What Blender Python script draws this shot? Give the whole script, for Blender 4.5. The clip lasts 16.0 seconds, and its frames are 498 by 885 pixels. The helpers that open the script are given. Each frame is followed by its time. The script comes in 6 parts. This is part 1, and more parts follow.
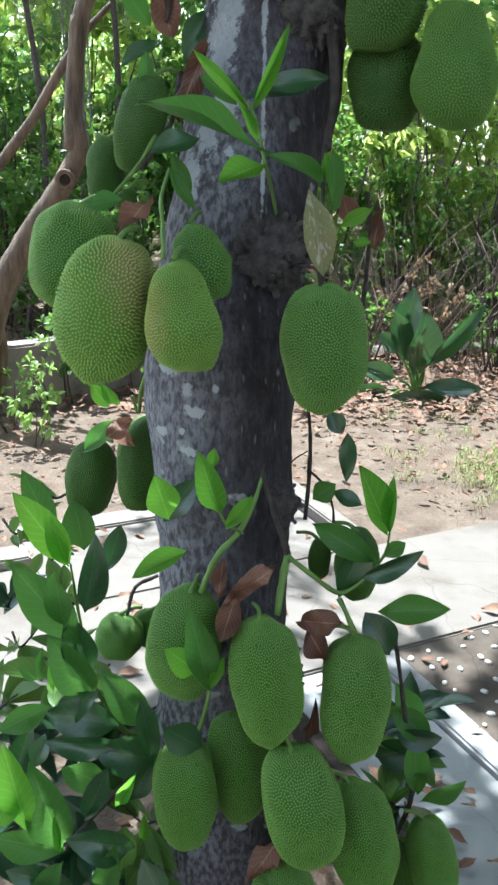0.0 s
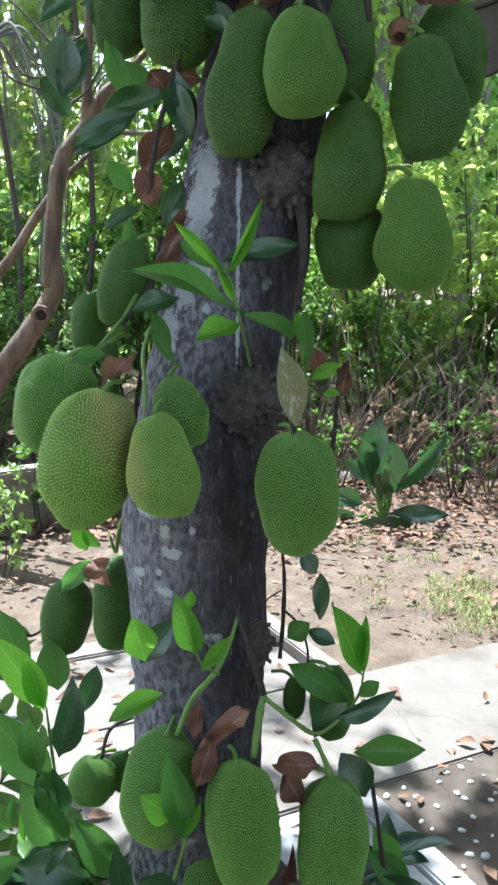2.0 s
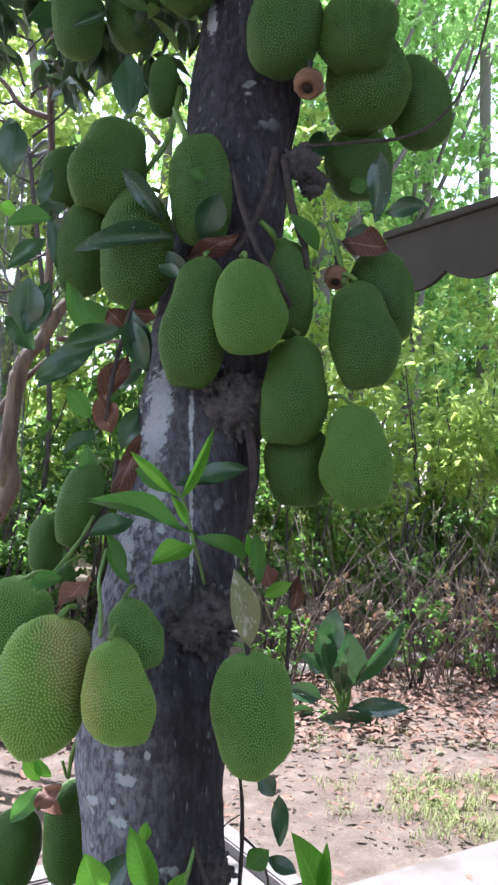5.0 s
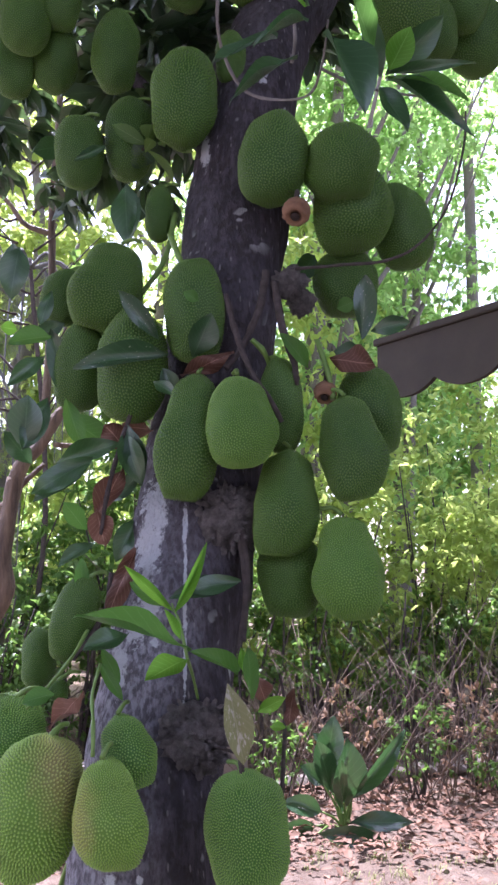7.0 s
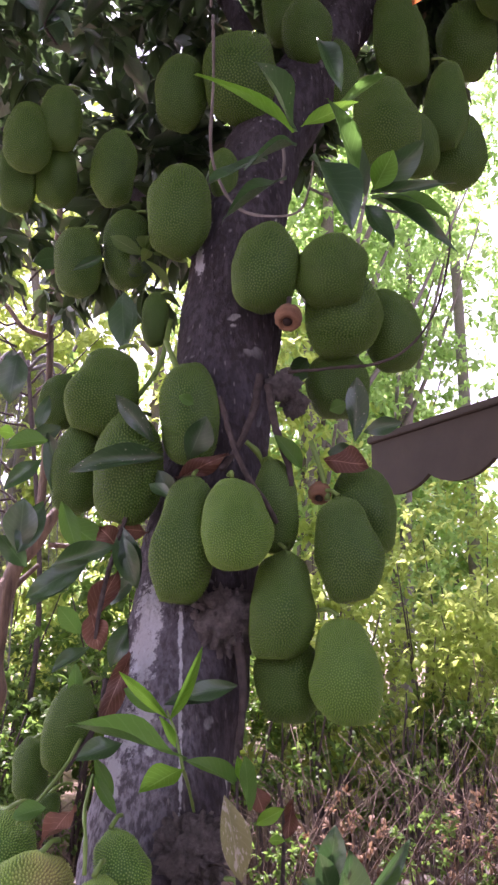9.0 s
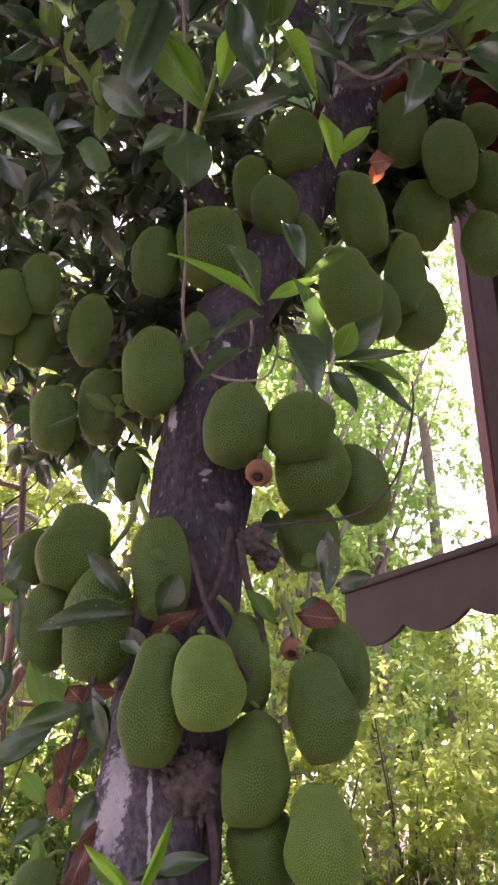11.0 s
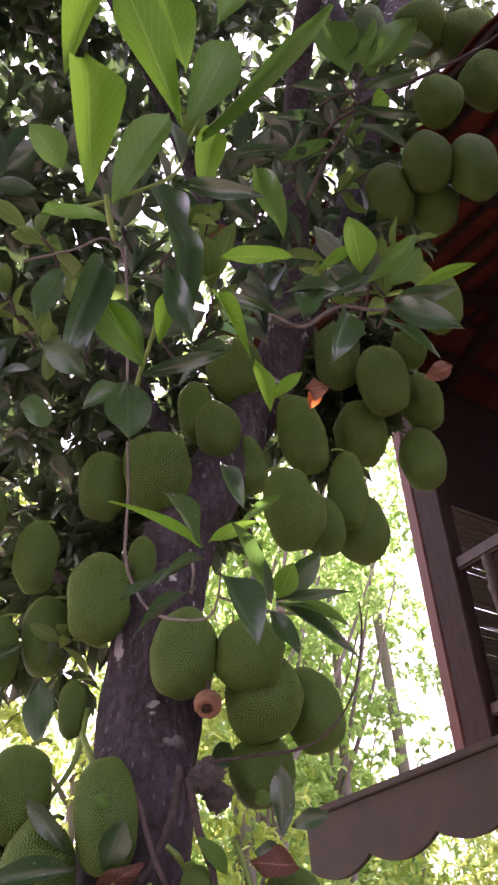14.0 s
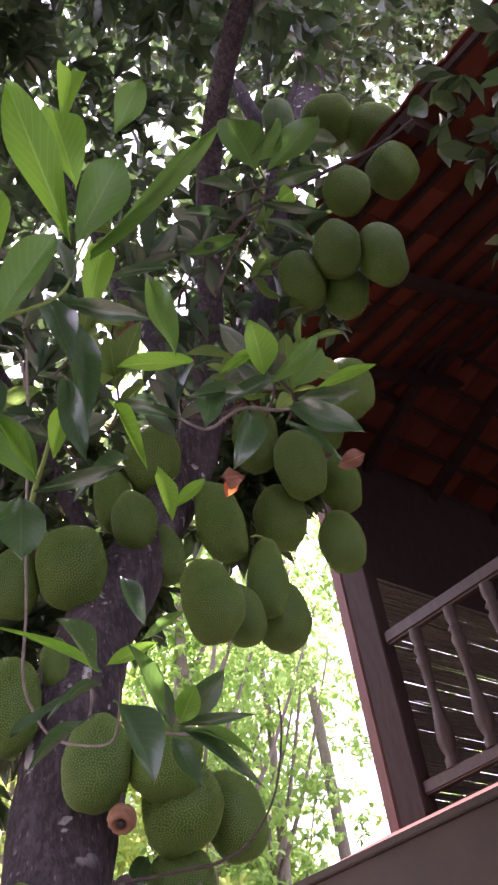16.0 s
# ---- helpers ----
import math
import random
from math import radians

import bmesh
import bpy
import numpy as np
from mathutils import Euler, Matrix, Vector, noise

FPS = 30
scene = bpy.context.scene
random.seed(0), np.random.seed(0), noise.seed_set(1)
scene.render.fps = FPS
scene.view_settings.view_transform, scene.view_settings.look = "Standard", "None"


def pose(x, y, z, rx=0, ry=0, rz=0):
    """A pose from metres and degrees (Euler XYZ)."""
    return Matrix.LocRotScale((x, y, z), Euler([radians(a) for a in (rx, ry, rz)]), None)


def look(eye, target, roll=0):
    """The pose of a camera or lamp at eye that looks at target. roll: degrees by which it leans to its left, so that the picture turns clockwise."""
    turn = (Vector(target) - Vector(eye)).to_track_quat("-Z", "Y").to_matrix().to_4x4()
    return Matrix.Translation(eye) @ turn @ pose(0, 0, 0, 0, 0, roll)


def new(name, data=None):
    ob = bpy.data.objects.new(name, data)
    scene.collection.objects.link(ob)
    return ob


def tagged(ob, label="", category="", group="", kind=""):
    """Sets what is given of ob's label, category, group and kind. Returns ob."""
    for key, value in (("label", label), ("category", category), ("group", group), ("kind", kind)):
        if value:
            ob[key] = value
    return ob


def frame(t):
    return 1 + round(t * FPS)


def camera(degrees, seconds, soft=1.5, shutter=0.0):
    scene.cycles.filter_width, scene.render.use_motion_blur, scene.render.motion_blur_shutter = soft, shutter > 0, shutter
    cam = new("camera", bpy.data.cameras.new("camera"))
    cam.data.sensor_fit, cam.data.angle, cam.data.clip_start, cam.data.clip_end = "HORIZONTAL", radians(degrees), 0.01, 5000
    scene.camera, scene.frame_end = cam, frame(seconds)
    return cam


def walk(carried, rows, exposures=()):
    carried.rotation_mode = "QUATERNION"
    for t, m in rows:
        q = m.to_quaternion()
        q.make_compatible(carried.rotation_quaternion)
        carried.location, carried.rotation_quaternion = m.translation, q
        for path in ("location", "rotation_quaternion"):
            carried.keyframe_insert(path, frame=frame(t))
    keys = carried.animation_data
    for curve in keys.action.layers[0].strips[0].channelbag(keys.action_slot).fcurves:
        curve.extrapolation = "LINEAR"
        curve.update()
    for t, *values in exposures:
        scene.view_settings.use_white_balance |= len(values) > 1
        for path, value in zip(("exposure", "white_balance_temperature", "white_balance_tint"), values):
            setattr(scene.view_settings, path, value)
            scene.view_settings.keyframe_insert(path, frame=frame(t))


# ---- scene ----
cam = camera(31.6, 16.0, 2.6)
PATH = [
    (0, (0.036, -0.018, 1.69), (0.014, 1.872, 1.036), 1.6),
    (0.5, (0.031, -0.031, 1.707), (0.023, 1.879, 1.115), 1.6),
    (1, (0.031, -0.038, 1.716), (0.043, 1.886, 1.17), 1.6),
    (1.5, (0.023, -0.045, 1.725), (0.052, 1.896, 1.245), 2.0),
    (2, (0.02, -0.065, 1.744), (0.063, 1.897, 1.357), 1.9),
    (2.5, (0.018, -0.072, 1.752), (0.067, 1.902, 1.432), 1.8),
    (3, (0.019, -0.082, 1.768), (0.079, 1.902, 1.526), 1.6),
    (3.5, (0.022, -0.1, 1.785), (0.089, 1.892, 1.616), 1.4),
    (4, (0.022, -0.104, 1.794), (0.099, 1.891, 1.684), 1.1),
    (4.5, (0.024, -0.097, 1.803), (0.142, 1.899, 1.752), 1.1),
    (5, (0.019, -0.116, 1.818), (0.155, 1.879, 1.846), 1.1),
    (7.5, (0.024, -0.159, 1.843), (0.163, 1.814, 2.142), 0.6),
    (8, (0.024, -0.165, 1.844), (0.16, 1.8, 2.192), 0.5),
    (10.5, (0.025, -0.184, 1.858), (0.207, 1.68, 2.559), -0.6),
    (11, (0.026, -0.198, 1.857), (0.224, 1.63, 2.644), -0.8),
    (11.5, (0.023, -0.185, 1.867), (0.244, 1.604, 2.734), -1.6),
    (12, (0.03, -0.199, 1.873), (0.257, 1.557, 2.804), -2.0),
    (12.5, (0.019, -0.199, 1.879), (0.258, 1.514, 2.883), -2.8),
    (13, (0.034, -0.211, 1.883), (0.276, 1.473, 2.935), -3.4),
    (13.5, (0.04, -0.215, 1.892), (0.307, 1.434, 2.992), -4.0),
    (14, (0.039, -0.238, 1.897), (0.332, 1.35, 3.078), -4.6),
    (14.5, (0.054, -0.242, 1.906), (0.375, 1.312, 3.124), -5.8),
    (15, (0.065, -0.231, 1.909), (0.423, 1.29, 3.158), -7.2),
    (15.5, (0.084, -0.256, 1.939), (0.473, 1.209, 3.244), -9.0),
    (16, (0.086, -0.264, 1.956), (0.532, 1.198, 3.245), -10.1),
]
EXPOSURES = [(0.0, 1.76, 5350, 4), (5.0, 1.84, 5300, 18), (8.0, 1.94, 5700, 46), (10.5, 2.03, 6500, 58), (13.5, 2.10, 6600, 56), (16.0, 2.32, 6300, 53)]
walk(cam, [(t, look(eye, target, roll)) for t, eye, target, roll in PATH], EXPOSURES)

# ---- sky and sun ----
SUN_ELEVATION, SUN_AZIMUTH = radians(64), radians(116)  # azimuth counted from +x towards +y
world = bpy.data.worlds.new("world")
scene.world = world
world.use_nodes = True
wn = world.node_tree.nodes
sky = wn.new("ShaderNodeTexSky")
sky.sky_type = "NISHITA"
sky.sun_disc = False
sky.sun_elevation = SUN_ELEVATION
sky.sun_rotation = radians(90) - SUN_AZIMUTH
sky.air_density, sky.dust_density, sky.ozone_density = 2.0, 1.0, 0.4
wn["Background"].inputs["Strength"].default_value = 0.125
haze = wn.new("ShaderNodeHueSaturation")  # humid, whitish sky
haze.inputs["Saturation"].default_value = 0.35
world.node_tree.links.new(sky.outputs["Color"], haze.inputs["Color"])
world.node_tree.links.new(haze.outputs["Color"], wn["Background"].inputs["Color"])
sun = new("sun", bpy.data.lights.new("sun", "SUN"))
sun.data.energy, sun.data.angle, sun.data.color = 5.0, radians(0.6), (1.0, 0.94, 0.84)
toward = Vector((math.cos(SUN_ELEVATION) * math.cos(SUN_AZIMUTH), math.cos(SUN_ELEVATION) * math.sin(SUN_AZIMUTH), math.sin(SUN_ELEVATION)))
sun.matrix_world = look(toward * 30, (0, 0, 0))

# ---- materials ----
class Mat:
    """A small builder for node materials."""

    def __init__(self, name):
        self.m = bpy.data.materials.new(name)
        self.m.use_nodes = True
        self.t = self.m.node_tree
        self.b = self.t.nodes["Principled BSDF"]
        self.out = self.t.nodes["Material Output"]

    def node(self, kind, **props):
        n = self.t.nodes.new(kind)
        for k, v in props.items():
            setattr(n, k, v)
        return n

    def put(self, socket, value):
        if isinstance(value, bpy.types.NodeSocket):
            self.t.links.new(value, socket)
        elif isinstance(value, tuple) and len(value) == 3 and socket.type == "RGBA":
            socket.default_value = (*value, 1)
        else:
            socket.default_value = value

    def coords(self, which="Object", stretch=(1, 1, 1)):
        c = self.node("ShaderNodeTexCoord").outputs[which]
        mp = self.node("ShaderNodeMapping")
        self.put(mp.inputs["Vector"], c)
        mp.inputs["Scale"].default_value = stretch
        return mp.outputs["Vector"]

    def noise(self, vec, scale, detail=4.0, rough=0.6, out="Fac"):
        n = self.node("ShaderNodeTexNoise")
        self.put(n.inputs["Vector"], vec)
        n.inputs["Scale"].default_value, n.inputs["Detail"].default_value, n.inputs["Roughness"].default_value = scale, detail, rough
        return n.outputs[out]

    def voronoi(self, vec, scale, feature="F1", out="Distance"):
        n = self.node("ShaderNodeTexVoronoi", feature=feature)
        self.put(n.inputs["Vector"], vec)
        n.inputs["Scale"].default_value = scale
        return n.outputs[out]

    def ramp(self, fac, *stops):
        n = self.node("ShaderNodeValToRGB")
        self.put(n.inputs["Fac"], fac)
        e = n.color_ramp.elements
        while len(e) < len(stops):
            e.new(0.5)
        for el, (p, c) in zip(e, stops):
            el.position = p
            el.color = (*c, 1) if isinstance(c, tuple) else (c, c, c, 1)
        return n.outputs["Color"]

    def mix(self, fac, a, b, mode="MIX"):
        n = self.node("ShaderNodeMix", data_type="RGBA", blend_type=mode)
        self.put(n.inputs[0], fac)
        self.put(n.inputs[6], a)
        self.put(n.inputs[7], b)
        return n.outputs[2]

    def math(self, op, a, b=0.0):
        n = self.node("ShaderNodeMath", operation=op)
        self.put(n.inputs[0], a)
        self.put(n.inputs[1], b)
        return n.outputs[0]

    def bump(self, height, strength=0.5, dist=0.01):
        n = self.node("ShaderNodeBump")
        self.put(n.inputs["Height"], height)
        n.inputs["Strength"].default_value, n.inputs["Distance"].default_value = strength, dist
        self.put(self.b.inputs["Normal"], n.outputs["Normal"])
        return n.outputs["Normal"]

    def set(self, color=None, rough=None, metal=None, spec=None):
        for k, v in (("Base Color", color), ("Roughness", rough), ("Metallic", metal), ("Specular IOR Level", spec)):
            if v is not None:
                self.put(self.b.inputs[k], v)
        return self


def leaf_material(name, dark, light, translucent=0.3, rough=0.32, vein=0.35, spots=0.0, per="object", flecks=False):
    """A leaf blade: midrib and side veins along its own length, a little light coming through."""
    k = Mat(name)
    uv = k.coords("UV")
    sep = k.node("ShaderNodeSeparateXYZ")
    k.put(sep.inputs[0], uv)
    across = k.math("ABSOLUTE", k.math("SUBTRACT", sep.outputs["Y"], 0.5))
    rib = k.math("LESS_THAN", across, 0.022)
    side = k.math("SINE", k.math("MULTIPLY", k.math("SUBTRACT", sep.outputs["X"], k.math("MULTIPLY", across, 0.55)), 60.0))
    side = k.math("GREATER_THAN", side, 0.9)
    veins = k.math("MAXIMUM", rib, k.math("MULTIPLY", side, 0.45))
    rnd = k.node("ShaderNodeObjectInfo").outputs["Random"] if per == "object" else k.node("ShaderNodeNewGeometry").outputs["Random Per Island"]
    mottled = k.noise(k.coords("Object"), 45.0, 3.0)
    base = k.mix(k.math("ADD", k.math("MULTIPLY", rnd, 0.56), k.math("MULTIPLY", mottled, 0.25)), dark, light)
    base = k.mix(k.math("MULTIPLY", veins, vein), base, tuple(min(1.0, c * 1.5 + 0.10) for c in light))
    if spots:
        blot = k.ramp(k.voronoi(k.coords("UV", (2.2, 1, 1)), 6.0), (0.10, 1.0), (0.16, 0.0)) if flecks else k.ramp(k.noise(k.coords("Object"), 8.0, 3.0), (0.57, 0.0), (0.61, 1.0))
        base = k.mix(k.math("MULTIPLY", blot, spots), base, (0.50, 0.46, 0.38))
    k.set(base, rough, spec=1.0 if rough < 0.3 else 0.36)
    k.bump(k.math("ADD", k.math("MULTIPLY", veins, -0.6), k.math("MULTIPLY", mottled, 0.4)), 0.35, 0.002)
    if translucent:
        tr = k.node("ShaderNodeBsdfTranslucent")
        k.put(tr.inputs["Color"], k.mix(0.5, base, tuple(min(1.0, c * 2.2 + 0.02) for c in light)))
        mx = k.node("ShaderNodeMixShader")
        mx.inputs[0].default_value = translucent
        k.put(mx.inputs[1], k.b.outputs[0])
        k.put(mx.inputs[2], tr.outputs[0])
        k.put(k.out.inputs["Surface"], mx.outputs[0])
    return k.m


# pale lichen on the trunk: x, z, half width, half height
LICHEN = (
    (-0.139, 1.277, 0.020, 0.014),
    (-0.100, 1.240, 0.014, 0.015),
    (-0.089, 1.200, 0.026, 0.013),
    (-0.047, 1.248, 0.008, 0.008),
    (-0.043, 1.739, 0.026, 0.030),
    (-0.047, 1.950, 0.026, 0.063),
    (-0.034, 1.916, 0.020, 0.035),
    (-0.009, 1.629, 0.008, 0.008),
    (-0.035, 1.665, 0.009, 0.009),
    (-0.065, 0.257, 0.019, 0.015),
    (0.020, 0.241, 0.016, 0.013),
    (0.005, 0.359, 0.017, 0.011),
    (0.202, 3.095, 0.013, 0.037),
    (0.651, 4.499, 0.040, 0.049),
    (0.054, 2.878, 0.011, 0.057),
    (0.022, 1.90, 0.006, 0.06),
    (0.028, 1.63, 0.004, 0.10),
    (0.025, 1.77, 0.004, 0.12),
    (-0.055, 1.86, 0.030, 0.09),
    (-0.075, 1.70, 0.022, 0.05),
    (-0.105, 1.62, 0.018, 0.05),
    (-0.151, 1.151, 0.014, 0.012),
    (-0.098, 1.12, 0.016, 0.009),
    (-0.111, 1.158, 0.006, 0.008))


def bark_material():
    k = Mat("jackfruit_bark")
    v, vs = k.coords("Object"), k.coords("Object", (1, 1, 0.22))
    big = k.noise(k.coords("Object", (1, 1, 0.45)), 6.0, 4.0)
    fine = k.noise(vs, 60.0, 6.0, 0.7)
    col = k.ramp(big, (0.30, (0.034, 0.029, 0.034)), (0.5, (0.066, 0.059, 0.068)), (0.70, (0.12, 0.112, 0.130)))
    col = k.mix(k.ramp(fine, (0.44, 0.0), (0.60, 0.6)), col, (0.14, 0.127, 0.144))
    scaly = k.noise(k.coords("Object", (1, 1, 0.6)), 62.0, 6.0, 0.62)
    col = k.mix(k.ramp(scaly, (0.40, 0.7), (0.52, 0.0)), col, (0.05, 0.042, 0.042))
    axis = k.node("ShaderNodeSeparateXYZ")
    k.put(axis.inputs[0], v)
    # sidelight painted into the bark: paler on the left flank and low down
    flank_light = k.math("SUBTRACT", k.noise(k.coords("Object", (1, 1, 0.4)), 4.0, 5.0, 0.52), k.math("MULTIPLY", k.math("ADD", axis.outputs["X"], 0.02), 1.6))
    low = k.ramp(k.math("DIVIDE", k.math("ADD", axis.outputs["Z"], k.math("MULTIPLY", flank_light, 0.4)), 4.0), (0.50, 1.0), (0.60, 0.0))
    flecks = k.ramp(k.noise(k.coords("Object", (1, 1, 0.45)), 95.0, 6.0, 0.6), (0.42, 0.2), (0.58, 1.0))
    col = k.mix(k.math("MULTIPLY", k.math("MULTIPLY", k.ramp(flank_light, (0.36, 0.0), (0.72, 0.85)), low), flecks), col, (0.42, 0.415, 0.475))
    lich = k.ramp(k.noise(v, 17.0, 2.5, 0.5), (0.63, 0.0), (0.67, 1.0))
    gate = k.ramp(k.noise(v, 4.5, 1.0), (0.48, 0.0), (0.60, 1.0))
    col = k.mix(k.math("MULTIPLY", lich, gate), col, (0.50, 0.52, 0.52))
    sep = k.node("ShaderNodeSeparateXYZ")
    k.put(sep.inputs[0], v)
    ragged = k.math("MULTIPLY", k.math("SUBTRACT", k.noise(v, 48.0, 6.0, 0.75), 0.5), 3.2)
    for cx, cz, rx, rz in LICHEN:
        dx = k.math("DIVIDE", k.math("SUBTRACT", sep.outputs["X"], cx), rx)
        dz = k.math("DIVIDE", k.math("SUBTRACT", sep.outputs["Z"], cz), rz)
        d = k.math("ADD", k.math("SQRT", k.math("ADD", k.math("MULTIPLY", dx, dx), k.math("MULTIPLY", dz, dz))), ragged)
        col = k.mix(k.ramp(d, (0.70, 0.9), (1.0, 0.0)), col, (0.60, 0.63, 0.66))
    speck = k.ramp(k.voronoi(vs, 60.0), (0.10, 1.0), (0.16, 0.0))
    col = k.mix(k.math("MULTIPLY", speck, 0.45), col, (0.36, 0.35, 0.34))
    k.set(col, 0.85, spec=0.25)
    rings = k.noise(k.coords("Object", (1.0, 1.0, 2.5)), 9.0, 2.0)
    k.bump(k.math("ADD", k.math("ADD", fine, k.math("MULTIPLY", scaly, 0.9)), k.math("ADD", k.math("MULTIPLY", rings, 0.3), k.math("MULTIPLY", big, 0.4))), 1.0, 0.022)
    return k.m


def fruit_material(name, a, b, blush=0.0, tip=0.55, spec=0.6, gap=0.62, ripe=None):
    k = Mat(name)
    v = k.coords("Object")
    rnd = k.node("ShaderNodeObjectInfo").outputs["Random"]
    col = k.mix(k.math("MULTIPLY", k.math("ADD", rnd, k.noise(v, 2.2, 3.0)), 0.5), a, b)
    if blush:
        side, tint = ripe
        dot = k.node("ShaderNodeVectorMath", operation="DOT_PRODUCT")
        k.put(dot.inputs[0], v)
        dot.inputs[1].default_value = side
        patch = k.math("ADD", dot.outputs["Value"], k.math("MULTIPLY", k.math("SUBTRACT", k.noise(v, 5.0, 4.0, 0.7), 0.5), 0.35))
        col = k.mix(k.ramp(patch, (0.27, 0.0), (0.48, blush)), col, tint)
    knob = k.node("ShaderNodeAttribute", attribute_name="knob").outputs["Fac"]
    # painted shading: gaps darkened like creases, knob tips lightened like highlights
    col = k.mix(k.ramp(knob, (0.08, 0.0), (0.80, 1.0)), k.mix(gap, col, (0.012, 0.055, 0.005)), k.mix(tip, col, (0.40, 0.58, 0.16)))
    scar = k.ramp(k.noise(v, 5.0, 3.0, 0.7), (0.74, 0.0), (0.77, 0.7))
    col = k.mix(scar, col, (0.05, 0.04, 0.025))
    k.set(col, 0.32, spec=spec)
    k.bump(k.noise(v, 60.0, 2.0), 0.25, 0.01)
    return k.m


def plain_material(name, a, b, scale=12.0, rough=0.7, bump=0.4, dist=0.004, spec=0.4, stretch=(1, 1, 1), fine=6.0):
    k = Mat(name)
    v = k.coords("Object", stretch)
    n1, n2 = k.noise(v, scale, 5.0), k.noise(v, scale * fine, 4.0, 0.7)
    col = k.mix(k.math("ADD", k.math("MULTIPLY", k.ramp(n1, (0.3, 0.0), (0.7, 1.0)), 0.7), k.math("MULTIPLY", n2, 0.3)), a, b)
    k.set(col, rough, spec=spec)
    k.bump(k.math("ADD", n1, n2), bump, dist)
    return k.m


def ground_material():
    k = Mat("earth")
    v = k.coords("Object")
    big, mid, fine = k.noise(v, 0.9, 4.0), k.noise(v, 7.0, 5.0), k.noise(v, 70.0, 4.0, 0.7)
    col = k.ramp(mid, (0.3, (0.095, 0.066, 0.050)), (0.55, (0.165, 0.125, 0.095)), (0.75, (0.26, 0.205, 0.16)))
    col = k.mix(k.ramp(big, (0.45, 0.0), (0.62, 0.5)), col, (0.17, 0.115, 0.08))
    col = k.mix(k.ramp(fine, (0.4, 0.0), (0.75, 0.6)), col, (0.22, 0.178, 0.14))
    k.set(col, 0.95, spec=0.15)
    k.bump(k.math("ADD", mid, fine), 0.8, 0.02)
    return k.m


def concrete_material(name, a, b, stain):
    k = Mat(name)
    v = k.coords("Object")
    mid, fine = k.noise(v, 5.0, 6.0, 0.65), k.noise(v, 90.0, 3.0, 0.7)
    col = k.mix(mid, a, b)
    col = k.mix(k.ramp(k.noise(v, 2.0, 4.0, 0.7), (0.50, 0.0), (0.66, 0.7)), col, stain)
    crack = k.ramp(k.voronoi(k.mix(0.08, v, k.noise(v, 4.0, 3.0, out="Color")), 1.6, "DISTANCE_TO_EDGE"), (0.0, 0.35), (0.004, 0.0))
    col = k.mix(crack, col, tuple(c * 0.35 for c in a))
    k.set(col, 0.9, spec=0.2)
    k.bump(k.math("ADD", mid, k.math("MULTIPLY", fine, 0.6)), 0.6, 0.006)
    return k.m


def tile_material():
    k = Mat("clay_tile")
    v = k.coords("Object")
    rnd = k.node("ShaderNodeObjectInfo").outputs["Random"]
    col = k.mix(rnd, (0.07, 0.022, 0.014), (0.16, 0.045, 0.025))
    col = k.mix(k.ramp(k.noise(v, 6.0, 5.0), (0.5, 0.0), (0.7, 0.5)), col, (0.09, 0.05, 0.035))
    k.set(col, 0.85, spec=0.2)
    k.bump(k.noise(v, 40.0, 3.0), 0.4, 0.004)
    return k.m


BARK = bark_material()
BARK_CUT = plain_material("knotted_bark", (0.09, 0.078, 0.074), (0.36, 0.32, 0.30), 60.0, 0.9, 1.0, 0.02)
TWIG = plain_material("twig_bark", (0.035, 0.026, 0.023), (0.125, 0.10, 0.09), 45.0, 0.8, 1.0, 0.006)
PALE_TWIG = plain_material("pale_grey_twig", (0.11, 0.095, 0.085), (0.27, 0.245, 0.225), 45.0, 0.8, 0.8, 0.005)
GREEN_STEM = plain_material("green_stem", (0.10, 0.19, 0.035), (0.19, 0.30, 0.07), 25.0, 0.45, 0.3, 0.002)
GUAVA = plain_material("smooth_brown_bark", (0.028, 0.017, 0.012), (0.32, 0.225, 0.15), 20.0, 0.6, 1.0, 0.02, stretch=(1, 1, 0.15))
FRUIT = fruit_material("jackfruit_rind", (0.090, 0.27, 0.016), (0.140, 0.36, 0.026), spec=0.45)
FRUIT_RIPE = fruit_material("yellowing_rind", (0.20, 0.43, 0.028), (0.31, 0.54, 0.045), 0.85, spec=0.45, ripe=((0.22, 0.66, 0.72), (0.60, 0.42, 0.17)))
# yellow tint on its left side also paints in the light from there
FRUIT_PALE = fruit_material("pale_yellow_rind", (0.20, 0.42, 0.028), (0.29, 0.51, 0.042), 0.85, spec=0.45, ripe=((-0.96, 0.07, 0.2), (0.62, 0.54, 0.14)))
# the green rind again, darkened in two steps to stand in for shade
FRUIT_HALF_SHADE = fruit_material("half_shaded_green_rind", (0.070, 0.195, 0.010), (0.105, 0.25, 0.016), 0.0, 0.36, 0.4, 0.4)
FRUIT_SHADE = fruit_material("shaded_green_rind", (0.030, 0.092, 0.005), (0.055, 0.138, 0.009), 0.0, 0.27, 0.36, 0.34)
LEAF = leaf_material("mature_leaf", (0.014, 0.050, 0.018), (0.045, 0.115, 0.026), 0.22, 0.29, 0.25)
LEAF_MID = leaf_material("green_leaf", (0.045, 0.13, 0.024), (0.095, 0.22, 0.034), 0.42, 0.36, 0.28)
LEAF_YOUNG = leaf_material("young_leaf", (0.075, 0.24, 0.02), (0.175, 0.38, 0.03), 0.58, 0.42, 0.5)
LEAF_PALE = leaf_material("pale_spotted_leaf", (0.17, 0.18, 0.07), (0.24, 0.24, 0.11), 0.25, 0.5, 0.4, 0.9)
